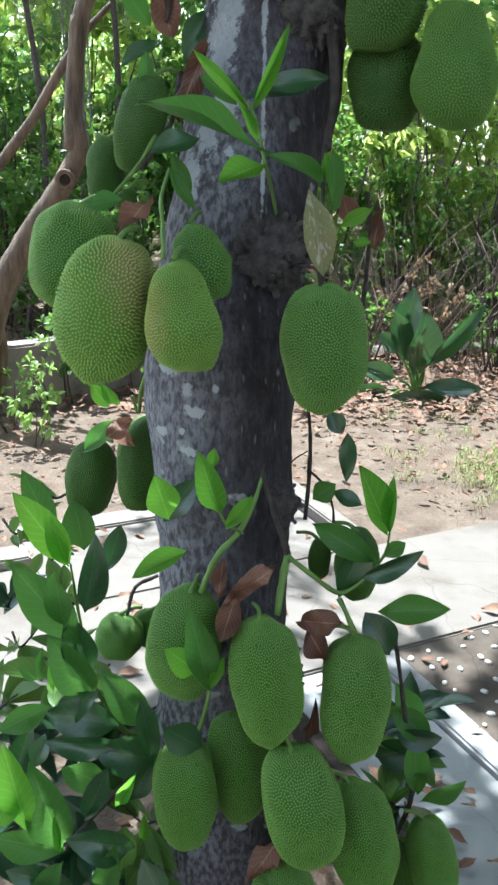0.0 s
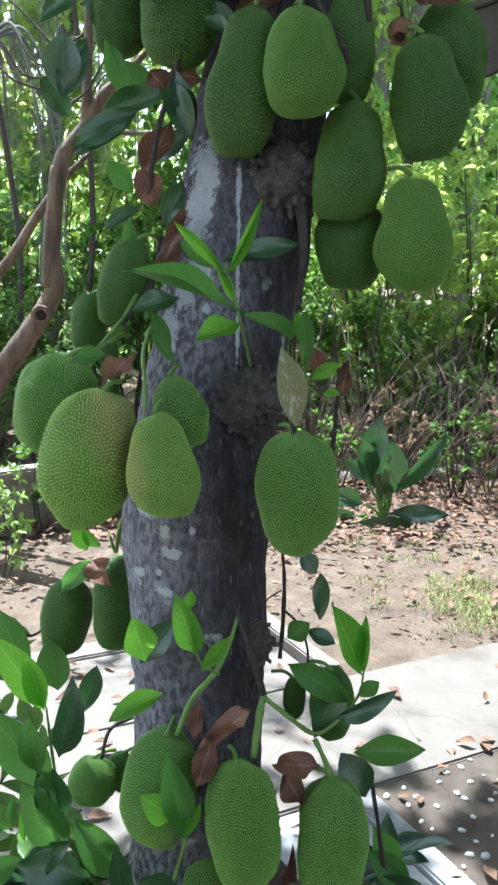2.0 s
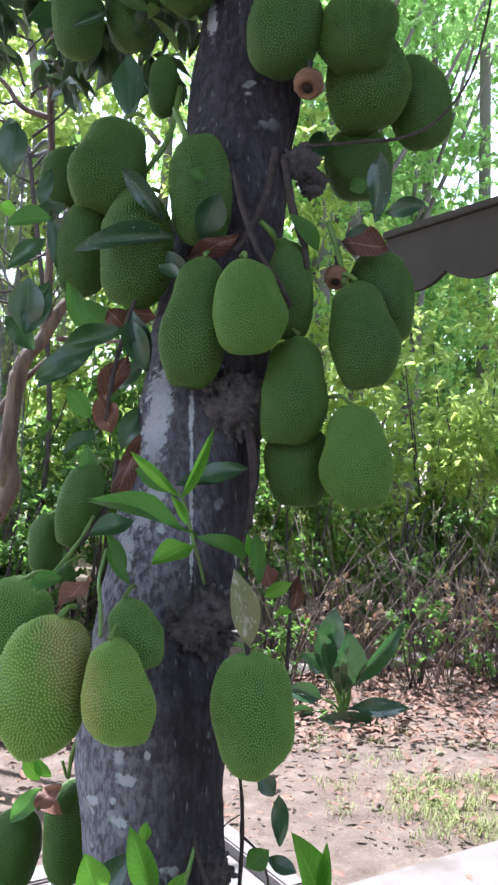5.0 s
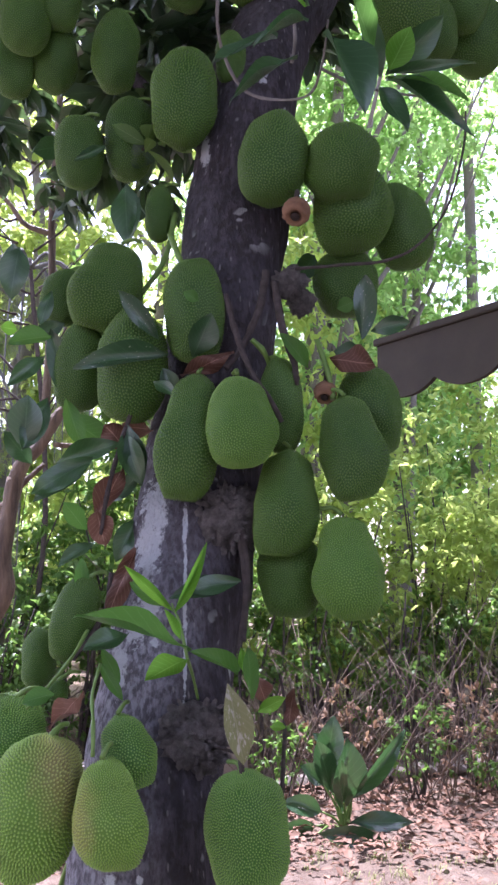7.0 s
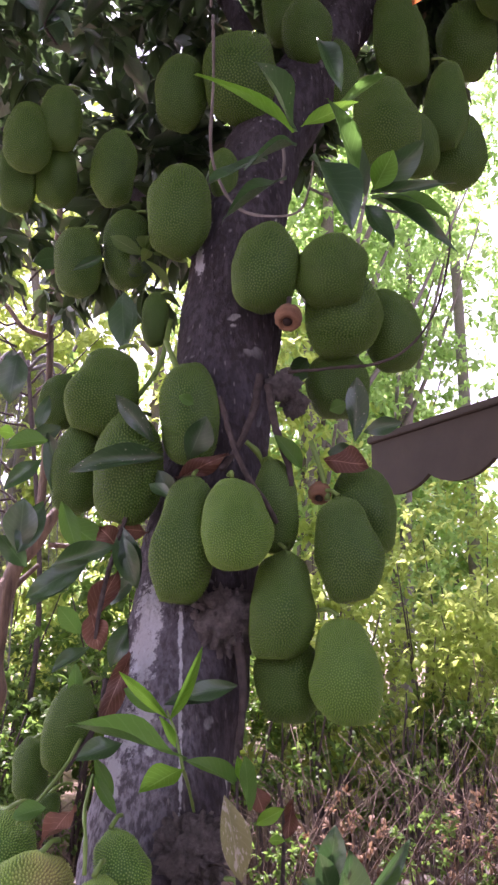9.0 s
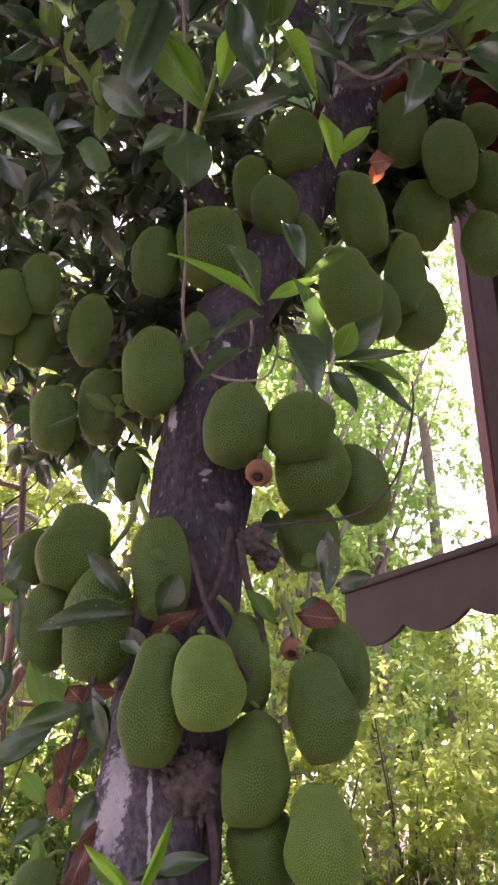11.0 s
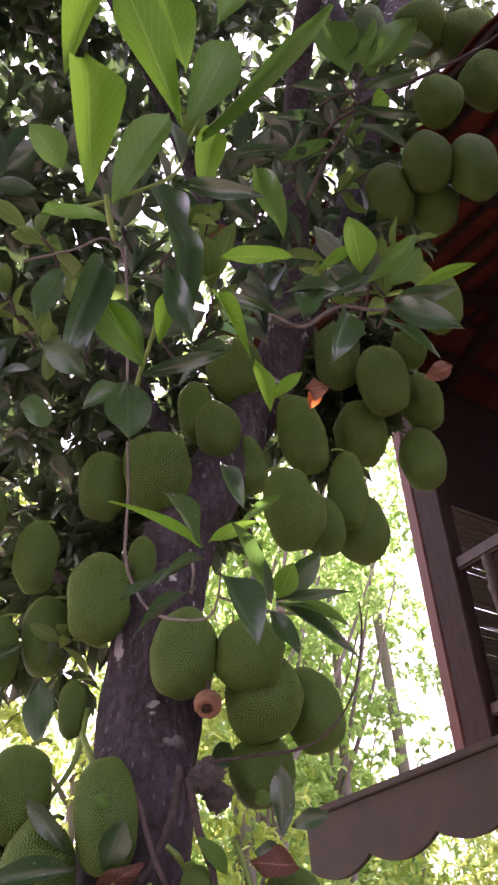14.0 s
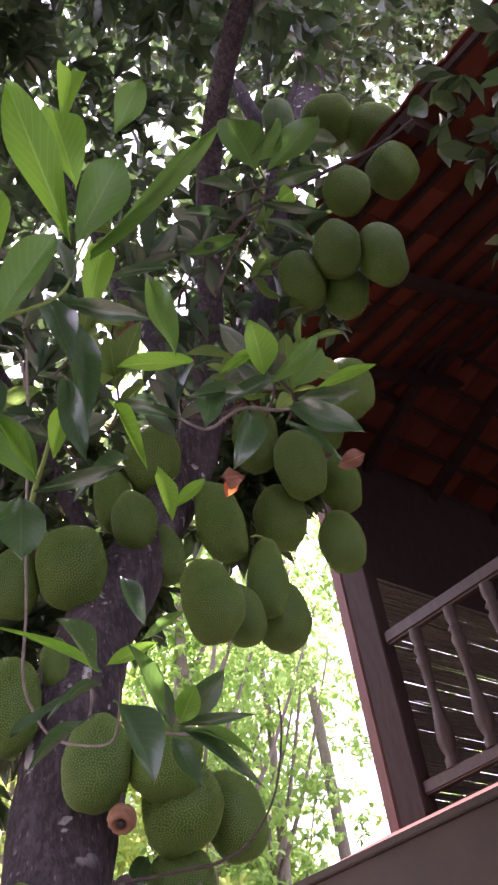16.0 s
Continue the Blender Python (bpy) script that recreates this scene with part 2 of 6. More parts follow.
LEAF_SPOT = leaf_material("white_flecked_leaf", (0.014, 0.050, 0.018), (0.045, 0.115, 0.026), 0.22, 0.29, 0.25, 0.9, flecks=True)
LEAF_ORANGE = leaf_material("orange_leaf", (0.50, 0.10, 0.02), (0.62, 0.17, 0.04), 0.4, 0.5, 0.2)
DRY_LEAF = leaf_material("dry_shrub_leaf", (0.10, 0.055, 0.035), (0.30, 0.19, 0.10), 0.25, 0.6, 0.2, per="island")
LEAF_DEAD = leaf_material("withered_leaf", (0.085, 0.038, 0.026), (0.27, 0.135, 0.085), 0.12, 0.6, 0.5)
CROWN_LEAF = leaf_material("crown_leaf", (0.016, 0.036, 0.020), (0.06, 0.115, 0.03), 0.32, 0.29, 0.2, per="island")
NEAR_LEAF = leaf_material("glossy_shoot_leaf", (0.013, 0.045, 0.026), (0.042, 0.105, 0.036), 0.2, 0.29, 0.3, per="island")
NEAR_LEAF_FRESH = leaf_material("fresh_shoot_leaf", (0.055, 0.12, 0.03), (0.15, 0.26, 0.05), 0.40, 0.32, 0.4, per="island")
BUSH_LEAF = leaf_material("bush_leaf", (0.035, 0.085, 0.02), (0.14, 0.25, 0.04), 0.5, 0.42, 0.2, per="island")
# distance haze painted into the leaf colour: paler and less saturated green
FAR_LEAF_HAZY = leaf_material("hazy_far_leaf", (0.11, 0.22, 0.06), (0.30, 0.46, 0.14), 0.64, 0.5, 0.2, per="island")
SEEDLING = leaf_material("seedling_leaf", (0.13, 0.25, 0.05), (0.30, 0.42, 0.10), 0.45, 0.4, 0.3, per="island")
PALE_FROND = plain_material("grey_dead_frond", (0.10, 0.10, 0.092), (0.25, 0.25, 0.235), 14.0, 0.9, 0.4, 0.004)
# leaf colour raised to stand in for strong sunlight
FAR_LEAF = leaf_material("sun_brightened_far_leaf", (0.075, 0.165, 0.03), (0.40, 0.53, 0.12), 0.66, 0.5, 0.2, per="island")
GRASS = plain_material("grass_blade", (0.13, 0.17, 0.045), (0.34, 0.36, 0.11), 8.0, 0.6, 0.2, 0.001)
LITTER = leaf_material("dry_leaf_litter", (0.13, 0.070, 0.043), (0.28, 0.165, 0.105), 0.08, 0.75, 0.3, per="island")
DRY = plain_material("dry_fibre", (0.07, 0.05, 0.038), (0.22, 0.165, 0.125), 14.0, 0.95, 0.6, 0.01, stretch=(1, 1, 0.15))
EARTH = ground_material()
PATH_CONCRETE = concrete_material("pale_path_concrete", (0.155, 0.136, 0.118), (0.225, 0.20, 0.178), (0.12, 0.098, 0.078))
GREY_CONCRETE = concrete_material("grey_slab_concrete", (0.25, 0.245, 0.245), (0.38, 0.375, 0.37), (0.16, 0.15, 0.145))
MUD = concrete_material("dark_pebble_bed", (0.055, 0.043, 0.034), (0.15, 0.122, 0.098), (0.04, 0.031, 0.025))
PEBBLE = plain_material("white_pebble", (0.42, 0.40, 0.37), (0.72, 0.70, 0.66), 25.0, 0.6, 0.3, 0.003)
WALL = concrete_material("weathered_wall", (0.20, 0.175, 0.155), (0.30, 0.27, 0.24), (0.10, 0.09, 0.08))
FILL_PLASTER = concrete_material("pale_fill_plaster", (0.50, 0.47, 0.42), (0.62, 0.59, 0.54), (0.36, 0.33, 0.29))
STONE = plain_material("garden_stone", (0.12, 0.10, 0.08), (0.27, 0.235, 0.20), 9.0, 0.9, 0.7, 0.01)
WOOD_RED_LIT = plain_material("lit_red_brown_wood", (0.085, 0.034, 0.022), (0.14, 0.058, 0.038), 7.0, 0.6, 0.25, 0.003, stretch=(4, 4, 0.4))
WOOD_DARK = plain_material("near_black_wood", (0.020, 0.014, 0.012), (0.048, 0.033, 0.027), 9.0, 0.75, 0.3, 0.003, 0.2, stretch=(4, 4, 0.6))
WOOD_BROWN = plain_material("worn_brown_wood", (0.030, 0.022, 0.016), (0.065, 0.048, 0.035), 9.0, 0.6, 0.3, 0.003, stretch=(4, 4, 0.6))
FASCIA = plain_material("brown_painted_board", (0.027, 0.021, 0.014), (0.048, 0.038, 0.025), 4.0, 0.75, 0.2, 0.003)
BAMBOO = plain_material("bamboo_slat", (0.10, 0.085, 0.06), (0.21, 0.18, 0.125), 20.0, 0.6, 0.3, 0.003)
TILE = tile_material()
NUT = plain_material("dried_fruit_husk", (0.13, 0.062, 0.034), (0.33, 0.185, 0.105), 40.0, 0.8, 0.7, 0.004, stretch=(0.4, 0.4, 2))

# ---- building helpers ----
def mesh(name, verts, faces, material, smooth=True, uvs=None):
    me = bpy.data.meshes.new(name)
    me.from_pydata([tuple(v) for v in verts], [], [tuple(f) for f in faces])
    if uvs is not None:
        layer = me.uv_layers.new(name="UVMap")
        idx = np.empty(len(me.loops), dtype=np.int32)
        me.loops.foreach_get("vertex_index", idx)
        layer.data.foreach_set("uv", np.asarray(uvs, dtype=np.float32)[idx].ravel())
    if smooth:
        me.polygons.foreach_set("use_smooth", [True] * len(me.polygons))
    me.materials.append(material)
    me.update()
    return me


def thing(name, label, category, place=(0, 0, 0), group="", kind=""):
    ob = new(name)
    ob.empty_display_size = 0.1
    ob.location = place
    return tagged(ob, label, category, group, kind)


def under(parent, name, me, m=None, label="", kind=""):
    """A mesh object under a thing or part; m is its pose in the world."""
    ob = new(name, me)
    if parent is not None:
        ob.parent = parent
        base = parent.matrix_basis if parent.parent is None else parent.parent.matrix_basis @ parent.matrix_basis
        ob.matrix_parent_inverse = base.inverted()
        m = Matrix() if m is None else m
        ob.matrix_parent_inverse = Matrix()
        ob.matrix_basis = base.inverted() @ m
    elif m is not None:
        ob.matrix_basis = m
    return tagged(ob, label=label, kind=kind)


def part(name, bm, material, parent, label="", smooth=False, m=None):
    me = bpy.data.meshes.new(name)
    bm.to_mesh(me)
    bm.free()
    if smooth:
        me.polygons.foreach_set("use_smooth", [True] * len(me.polygons))
    me.materials.append(material)
    return under(parent, name, me, m, label)


def smooth_path(points, steps=6):
    """A rounded line through the points (Catmull-Rom); points may carry a radius as a fourth value."""
    p = np.array(points, dtype=float)
    p = np.vstack([2 * p[0] - p[1], p, 2 * p[-1] - p[-2]])
    out = []
    for i in range(1, len(p) - 2):
        for s in np.linspace(0, 1, steps, endpoint=False):
            a, b, c, d = p[i - 1], p[i], p[i + 1], p[i + 2]
            out.append(0.5 * (2 * b + (c - a) * s + (2 * a - 5 * b + 4 * c - d) * s ** 2 + (3 * b - a - 3 * c + d) * s ** 3))
    out.append(p[-2])
    return np.array(out)


def tube(points, segs=10, steps=6, wobble=0.0, seed=0, freq=3.0):
    """Vertices and faces of a limb along points of (x, y, z, radius)."""
    line = smooth_path(points, steps)
    verts, faces = [], []
    ref = Vector((0.3, 1, 0.2))
    for i, (x, y, z, r) in enumerate(line):
        ahead = Vector(line[min(i + 1, len(line) - 1)][:3]) - Vector(line[max(i - 1, 0)][:3])
        ahead.normalize()
        side = ahead.cross(ref).normalized()
        up = side.cross(ahead)
        for k in range(segs):
            a = 2 * math.pi * k / segs
            d = side * math.cos(a) + up * math.sin(a)
            p = Vector((x, y, z)) + d * r
            if wobble:
                p += d * r * wobble * (noise.noise(p * freq + Vector((seed, 0, 0))) + 0.5 * noise.noise(p * freq * 3.1))
            verts.append(p)
    n = len(line)
    for i in range(n - 1):
        for k in range(segs):
            a, b = i * segs + k, i * segs + (k + 1) % segs
            faces.append((a, b, b + segs, a + segs))
    faces.append(tuple(range(segs - 1, -1, -1)))
    faces.append(tuple(range((n - 1) * segs, n * segs)))
    return verts, faces


def limb(parent, name, points, material, segs=10, steps=6, wobble=0.0, freq=3.0, label=""):
    v, f = tube(points, segs, steps, wobble, len(points), freq)
    return under(parent, name, mesh(name, v, f, material), None, label)


def box_bm(x0, x1, y0, y1, z0, z1, bevel=0.0):
    bm = bmesh.new()
    bmesh.ops.create_cube(bm, size=1)
    for v in bm.verts:
        v.co = Vector((x0 + (v.co.x + 0.5) * (x1 - x0), y0 + (v.co.y + 0.5) * (y1 - y0), z0 + (v.co.z + 0.5) * (z1 - z0)))
    if bevel:
        bmesh.ops.bevel(bm, geom=bm.edges[:], offset=bevel, segments=2, affect="EDGES")
    return bm


# ---- leaves ----
def leaf_grid(nl, nw, droop, fold, wave=0.0, seed=0.0):
    """A blade of length 1 and width 1 along +x, its face towards +z: vertices, faces, uv."""
    v, f, uv = [], [], []
    for i in range(nl + 1):
        u = i / nl
        half = 0.5 * (math.sin(math.pi * u ** 1.15) ** 0.82 if 0 < u < 1 else 0.02)
        for j in range(nw + 1):
            s = 2 * j / nw - 1
            y = half * s
            z = fold * abs(s) * half - droop * u * u + wave * math.sin(7 * u + 2.5 * s + seed) * (0.3 + abs(s))
            v.append((u, y, z))
            uv.append((u, 0.5 + 0.5 * s))
    for i in range(nl):
        for j in range(nw):
            a = i * (nw + 1) + j
            f.append((a, a + nw + 1, a + nw + 2, a + 1))
    return v, f, uv


def leaf_mesh(name, material, droop, fold, wave, seed):
    v, f, uv = leaf_grid(10, 4, droop, fold, wave, seed)
    return mesh(name, v, f, material, True, uv)


LEAF_KINDS = {}
for key, mat in (("m", LEAF), ("g", LEAF_MID), ("y", LEAF_YOUNG), ("p", LEAF_PALE), ("w", LEAF_SPOT), ("o", LEAF_ORANGE), ("d", LEAF_DEAD)):
    curl = 0.17 if key == "d" else 0.03
    LEAF_KINDS[key] = [leaf_mesh("leaf_" + key, mat, droop, fold, curl, s * 1.7) for s, (droop, fold) in enumerate(((0.10, 0.22), (0.20, 0.30), (0.03, 0.16)))]
leaf_count = 0


def blade_pose(base, tip, width, turn):
    """The pose of a blade from base to tip, whose face looks towards the garden path and up, turned about its own length."""
    b, t = Vector(base), Vector(tip)
    ahead = t - b
    length = ahead.length
    ahead.normalize()
    face = Vector((0.05, -0.85, max(-0.75, 0.45 - 0.6 * max(0.0, b.z - 1.6))))
    face = (face - ahead * face.dot(ahead)).normalized()
    face = Matrix.Rotation(radians(turn), 3, ahead) @ face
    side = face.cross(ahead)
    return Matrix((
        (ahead.x * length, side.x * width, face.x * length, b.x),
        (ahead.y * length, side.y * width, face.y * length, b.y),
        (ahead.z * length, side.z * width, face.z * length, b.z),
        (0, 0, 0, 1)))


def leaf(kind, x, y, z, tx, ty, tz, width, turn=0.0):
    """One leaf of the jackfruit tree, from its stalk's end to its tip."""
    global leaf_count
    leaf_count += 1
    me = LEAF_KINDS[kind][leaf_count % 3]
    name = "dead_leaf" if kind == "d" else "leaf"
    return under(tree, name, me, blade_pose((x, y, z), (tx, ty, tz), width, turn))


def foliage(name, rng, tips, heads, per, length, material, parent, ratio=0.42, spread=0.9, nl=3, back=0.5, label="", nw=2):
    """Whorls of leaves round shoot tips, joined in one mesh. heads: the directions in which the shoots point."""
    tv, tf, tuv = leaf_grid(nl, nw, 0.15, 0.25)
    tv, tf, tuv = np.array(tv), np.array(tf), np.array(tuv)
    n = len(tips) * per
    tips, heads = np.repeat(tips, per, 0), np.repeat(heads, per, 0)
    ahead = heads + rng.normal(0, spread, (n, 3))
    ahead[:, 2] -= 0.15
    ahead /= np.linalg.norm(ahead, axis=1)[:, None]
    up = np.array([0, 0, 1.0]) + rng.normal(0, 0.45, (n, 3))
    side = np.cross(up, ahead)
    side /= np.linalg.norm(side, axis=1)[:, None] + 1e-9
    face = np.cross(ahead, side)
    size = length * rng.uniform(0.65, 1.2, n)
    at = tips - heads * (rng.uniform(0, back, n) * length)[:, None]
    pts = (at[:, None, :] + size[:, None, None] * (tv[None, :, 0, None] * ahead[:, None, :] + ratio * tv[None, :, 1, None] * side[:, None, :] + tv[None, :, 2, None] * face[:, None, :])).reshape(-1, 3)
    faces = (tf[None] + (np.arange(n) * len(tv))[:, None, None]).reshape(-1, tf.shape[1])
    me = bpy.data.meshes.new(name)
    me.vertices.add(len(pts))
    me.vertices.foreach_set("co", pts.astype(np.float32).ravel())
    me.loops.add(faces.size)
    me.loops.foreach_set("vertex_index", faces.astype(np.int32).ravel())
    me.polygons.add(len(faces))
    me.polygons.foreach_set("loop_start", np.arange(0, faces.size, 4, dtype=np.int32))
    me.update(calc_edges=True)
    layer = me.uv_layers.new(name="UVMap")
    layer.data.foreach_set("uv", np.tile(tuv, (n, 1))[faces.ravel()].astype(np.float32).ravel())
    me.polygons.foreach_set("use_smooth", np.ones(len(faces), dtype=bool))
    me.materials.append(material)
    me.update()
    return under(parent, name, me, None, label, "stuff")


def cloud(rng, n, centre, radii, hollow=0.3, clump=0):
    """Shoot tips in an ellipsoid, and the directions outwards."""
    d = rng.normal(0, 1, (n, 3))
    d /= np.linalg.norm(d, axis=1)[:, None]
    r = rng.uniform(hollow, 1, n) ** 0.6
    if clump:  # sprays of shoots with gaps between them
        lead = rng.integers(0, max(1, n // clump), n)
        return np.array(centre) + (d[lead] * r[lead][:, None] + rng.normal(0, 0.13, (n, 3))) * np.array(radii), d
    return np.array(centre) + d * r[:, None] * np.array(radii), d


# ---- jackfruits ----
def fruit_mesh(name, kind, spikes, material, seed, relief):
    """A warty rind of length 1 (along z) and width 1: a body with many small pointed knobs on it."""
    def skin(d):
        z = d[:, 2]
        r = np.ones(len(d))
        if kind == "pear":
            r = 1 - 0.20 * np.clip(z + 0.15, 0, 1) - 0.06 * np.cos(np.clip((z - 0.25) * 5, -math.pi, math.pi)) + 0.03
        elif kind == "stout":
            r = 1 + 0.05 * (1 - np.abs(z)) + 0.05 * np.clip(-z, 0, 1)
        lump = np.array([noise.noise(Vector(q) * 1.6 + Vector((seed * 7.3, 0, 0))) for q in d])
        blunt = 1 / (np.abs(d[:, 0]) ** 2.5 + np.abs(d[:, 1]) ** 2.5 + np.abs(z) ** 2.5) ** 0.4
        blunt = 1 + (blunt - 1) * (0.95 if kind == "oval" else 0.6)
        p = d * (0.5 * (r * (1 + 0.10 * lump) * blunt))[:, None]
        p[:, 2] = np.clip(p[:, 2], -0.52, 0.52)
        p[:, 0] += 0.06 * (seed % 3 - 1) * p[:, 2] ** 2 * 4
        return p

    nu, nv = 28, 18
    verts = [(0, 0, 1)]
    for j in range(1, nv):
        for i in range(nu):
            a, b = 2 * math.pi * i / nu, math.pi * j / nv
            verts.append((math.sin(b) * math.cos(a), math.sin(b) * math.sin(a), math.cos(b)))
    verts.append((0, 0, -1))
    faces = [(0, 1 + i, 1 + (i + 1) % nu) for i in range(nu)]
    for j in range(nv - 2):
        for i in range(nu):
            a, b = 1 + j * nu + i, 1 + j * nu + (i + 1) % nu
            faces.append((a, a + nu, b + nu, b))
    last = len(verts) - 1
    faces += [(last, last - nu + (i + 1) % nu, last - nu + i) for i in range(nu)]
    body = skin(np.array(verts, dtype=float)) * 0.982
    # knobs spread evenly over the lengthened body
    k = np.arange(spikes) + 0.5
    th, ph = np.arccos(1 - 2 * k / spikes), math.pi * (1 + 5 ** 0.5) * k
    long = np.array([1, 1, 1.5])
    d = np.stack([np.sin(th) * np.cos(ph), np.sin(th) * np.sin(ph), np.cos(th)], 1)
    rng = np.random.default_rng(seed)
    area = 4 * math.pi * 1.36
    gap = math.sqrt(area / spikes / 0.866)
    d += rng.normal(0, 0.55 * gap / 1.3, d.shape)
    d /= np.linalg.norm(d, axis=1)[:, None]
    for _ in range(9):
        p = (d * long).astype(np.float32)
        push = np.zeros_like(p)
        for i in range(0, spikes, 500):
            diff = p[i:i + 500, None] - p[None]
            dist = np.sqrt((diff ** 2).sum(2)) + 1e-6
            w = np.clip(1.15 * gap - dist, 0, None) / dist
            w[dist < 1e-5] = 0
            push[i:i + 500] = (diff * w[..., None]).sum(1)
        d = (p + 0.22 * push) / long
        d /= np.linalg.norm(d, axis=1)[:, None]
    a = np.cross(d, np.array([0.31, 0.2, 0.93]))
    a /= np.linalg.norm(a, axis=1)[:, None]
    b = np.cross(d, a)
    rings = []
    turn = rng.uniform(0, 1, spikes)[:, None]
    for i in range(5):
        t = 2 * math.pi * i / 5 + turn
        step = a * np.cos(t) + b * np.sin(t)
        step[:, 2] /= 1.5
        q = d + 0.45 * gap * step
        rings.append(skin(q / np.linalg.norm(q, axis=1)[:, None]) * 0.975)
    height = gap * 0.58 * relief * rng.uniform(0.8, 1.15, spikes)
    out = d / np.array([1, 1, 2.4])  # square to the lengthened body
    tips = skin(d) + out * (height / np.linalg.norm(d / np.array([1, 1, 1.55]), axis=1))[:, None]
    off = len(body)
    stack = np.concatenate([*rings, tips])
    fs = []
    top = off + 5 * spikes
    for s in range(spikes):
        for i in range(5):
            fs.append((off + i * spikes + s, off + ((i + 1) % 5) * spikes + s, top + s))
    me = mesh(name, np.vstack([body, stack]), faces + fs, material, True)
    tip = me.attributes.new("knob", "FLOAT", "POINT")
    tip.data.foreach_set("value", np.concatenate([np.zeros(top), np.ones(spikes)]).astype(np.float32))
    return me


RINDS = {
    "a": fruit_mesh("rind", "oval", 4100, FRUIT, 1, 0.56),
    "b": fruit_mesh("rind", "oval", 3700, FRUIT, 2, 0.56),
    "p": fruit_mesh("rind", "pear", 3400, FRUIT_SHADE, 3, 0.5),
    "d": fruit_mesh("rind", "oval", 2600, FRUIT_SHADE, 4, 0.45),
    "r": fruit_mesh("rind", "stout", 2600, FRUIT_SHADE, 5, 0.48),
    "s": fruit_mesh("rind", "stout", 3600, FRUIT, 6, 0.56),
    "y": fruit_mesh("rind", "stout", 3000, FRUIT_RIPE, 7, 0.56),
    "m": fruit_mesh("rind", "pear", 3600, FRUIT_HALF_SHADE, 9, 0.5),
    "k": fruit_mesh("rind", "pear", 1500, FRUIT, 10, 0.6),
    "q": fruit_mesh("rind", "pear", 2800, FRUIT_PALE, 8, 0.56),
}
FRUIT_LABELS = {
    "a": "oval green jackfruit with small pointed knobs on a short stalk", "b": "oval green jackfruit with coarse knobs hanging at the trunk",
    "p": "pear-shaped green jackfruit hanging in a cluster, rind darkened for shade", "d": "oval green jackfruit hanging in shade, rind darkened for it",
    "m": "green jackfruit with fine knobs hanging in a cluster", "r": "stout green jackfruit high on the tree, rind darkened for shade", "s": "stout green jackfruit with coarse knobs",
    "k": "young green jackfruit with coarse blunt knobs beside the trunk",
    "y": "large yellowing green jackfruit with a brown blush", "q": "pear-shaped yellow-green jackfruit on a long stalk"}
fruit_number = 0


def fruit(kind, x, y, z, width, length, lean, stalk=0.01, group="jackfruits on the trunk"):
    """A jackfruit with its middle at x, y, z, its top leaning to +x by lean degrees, and its stalk up to the bark."""
    global fruit_number
    fruit_number += 1
    m = pose(x, y, z, 4 * math.sin(fruit_number * 2.1), lean, 0)
    ob = thing("jackfruit", FRUIT_LABELS[kind], "jackfruit", group=group)
    ob.matrix_basis = m
    spin = pose(0, 0, 0, 0, 0, (fruit_number * 137) % 360)
    under(ob, "rind", RINDS[kind], m @ spin @ Matrix.Diagonal((width * 0.94, width * 0.94, length * 0.965, 1)))
    top = m @ Vector((0, 0, length * 0.47))
    grow = Vector(trunk_at(z + length * 0.5 + stalk))
    end = top + Vector((0, 0, stalk)) + (grow - top).normalized() * 0.05
    mid = (top + end) / 2 + Vector((0.003, 0, 0.008))
    r = 0.003 + width * 0.010
    v, f = tube([(*top, r * 1.15), (*mid, r), (*end, r * 1.1)], 8, 4)
    under(ob, "stalk", mesh("stalk", v, f, GREEN_STEM), None, "green stalk")
    return ob


TRUNK = [
    (-0.02, 1.70, -0.12, 0.185), (-0.02, 1.70, 0.05, 0.155), (-0.03, 1.69, 0.45, 0.142), (-0.03, 1.69, 0.89, 0.138),
    (-0.05, 1.70, 1.20, 0.147), (-0.02, 1.76, 1.50, 0.138), (0.01, 1.82, 1.68, 0.142), (0.045, 1.88, 1.88, 0.142),
    (0.09, 1.96, 2.25, 0.135), (0.14, 2.05, 2.69, 0.132), (0.17, 2.12, 3.05, 0.125), (0.25, 2.22, 3.34, 0.118),
    (0.40, 2.32, 3.68, 0.108), (0.62, 2.42, 4.15, 0.10), (0.80, 2.46, 4.62, 0.095), (1.02, 2.42, 5.05, 0.085), (1.22, 2.34, 5.6, 0.075), (1.30, 2.3, 6.3, 0.06), (1.2, 2.3, 7.2, 0.04)]


def trunk_at(z):
    for (x0, y0, z0, _), (x1, y1, z1, _) in zip(TRUNK, TRUNK[1:]):
        if z0 <= z <= z1:
            s = (z - z0) / (z1 - z0)
            return x0 + s * (x1 - x0), y0 + s * (y1 - y0), z
    return TRUNK[-1][:3]

# ---- ground, path, walls: the paving and the house share one pair of directions ----
E_DIR, D_DIR = Vector((0.891, 0.454, 0)), Vector((-0.454, 0.891, 0))
PAVED = Matrix(((0.891, -0.454, 0, 0.437), (0.454, 0.891, 0, 2.62), (0, 0, 1, 0), (0, 0, 0, 1)))


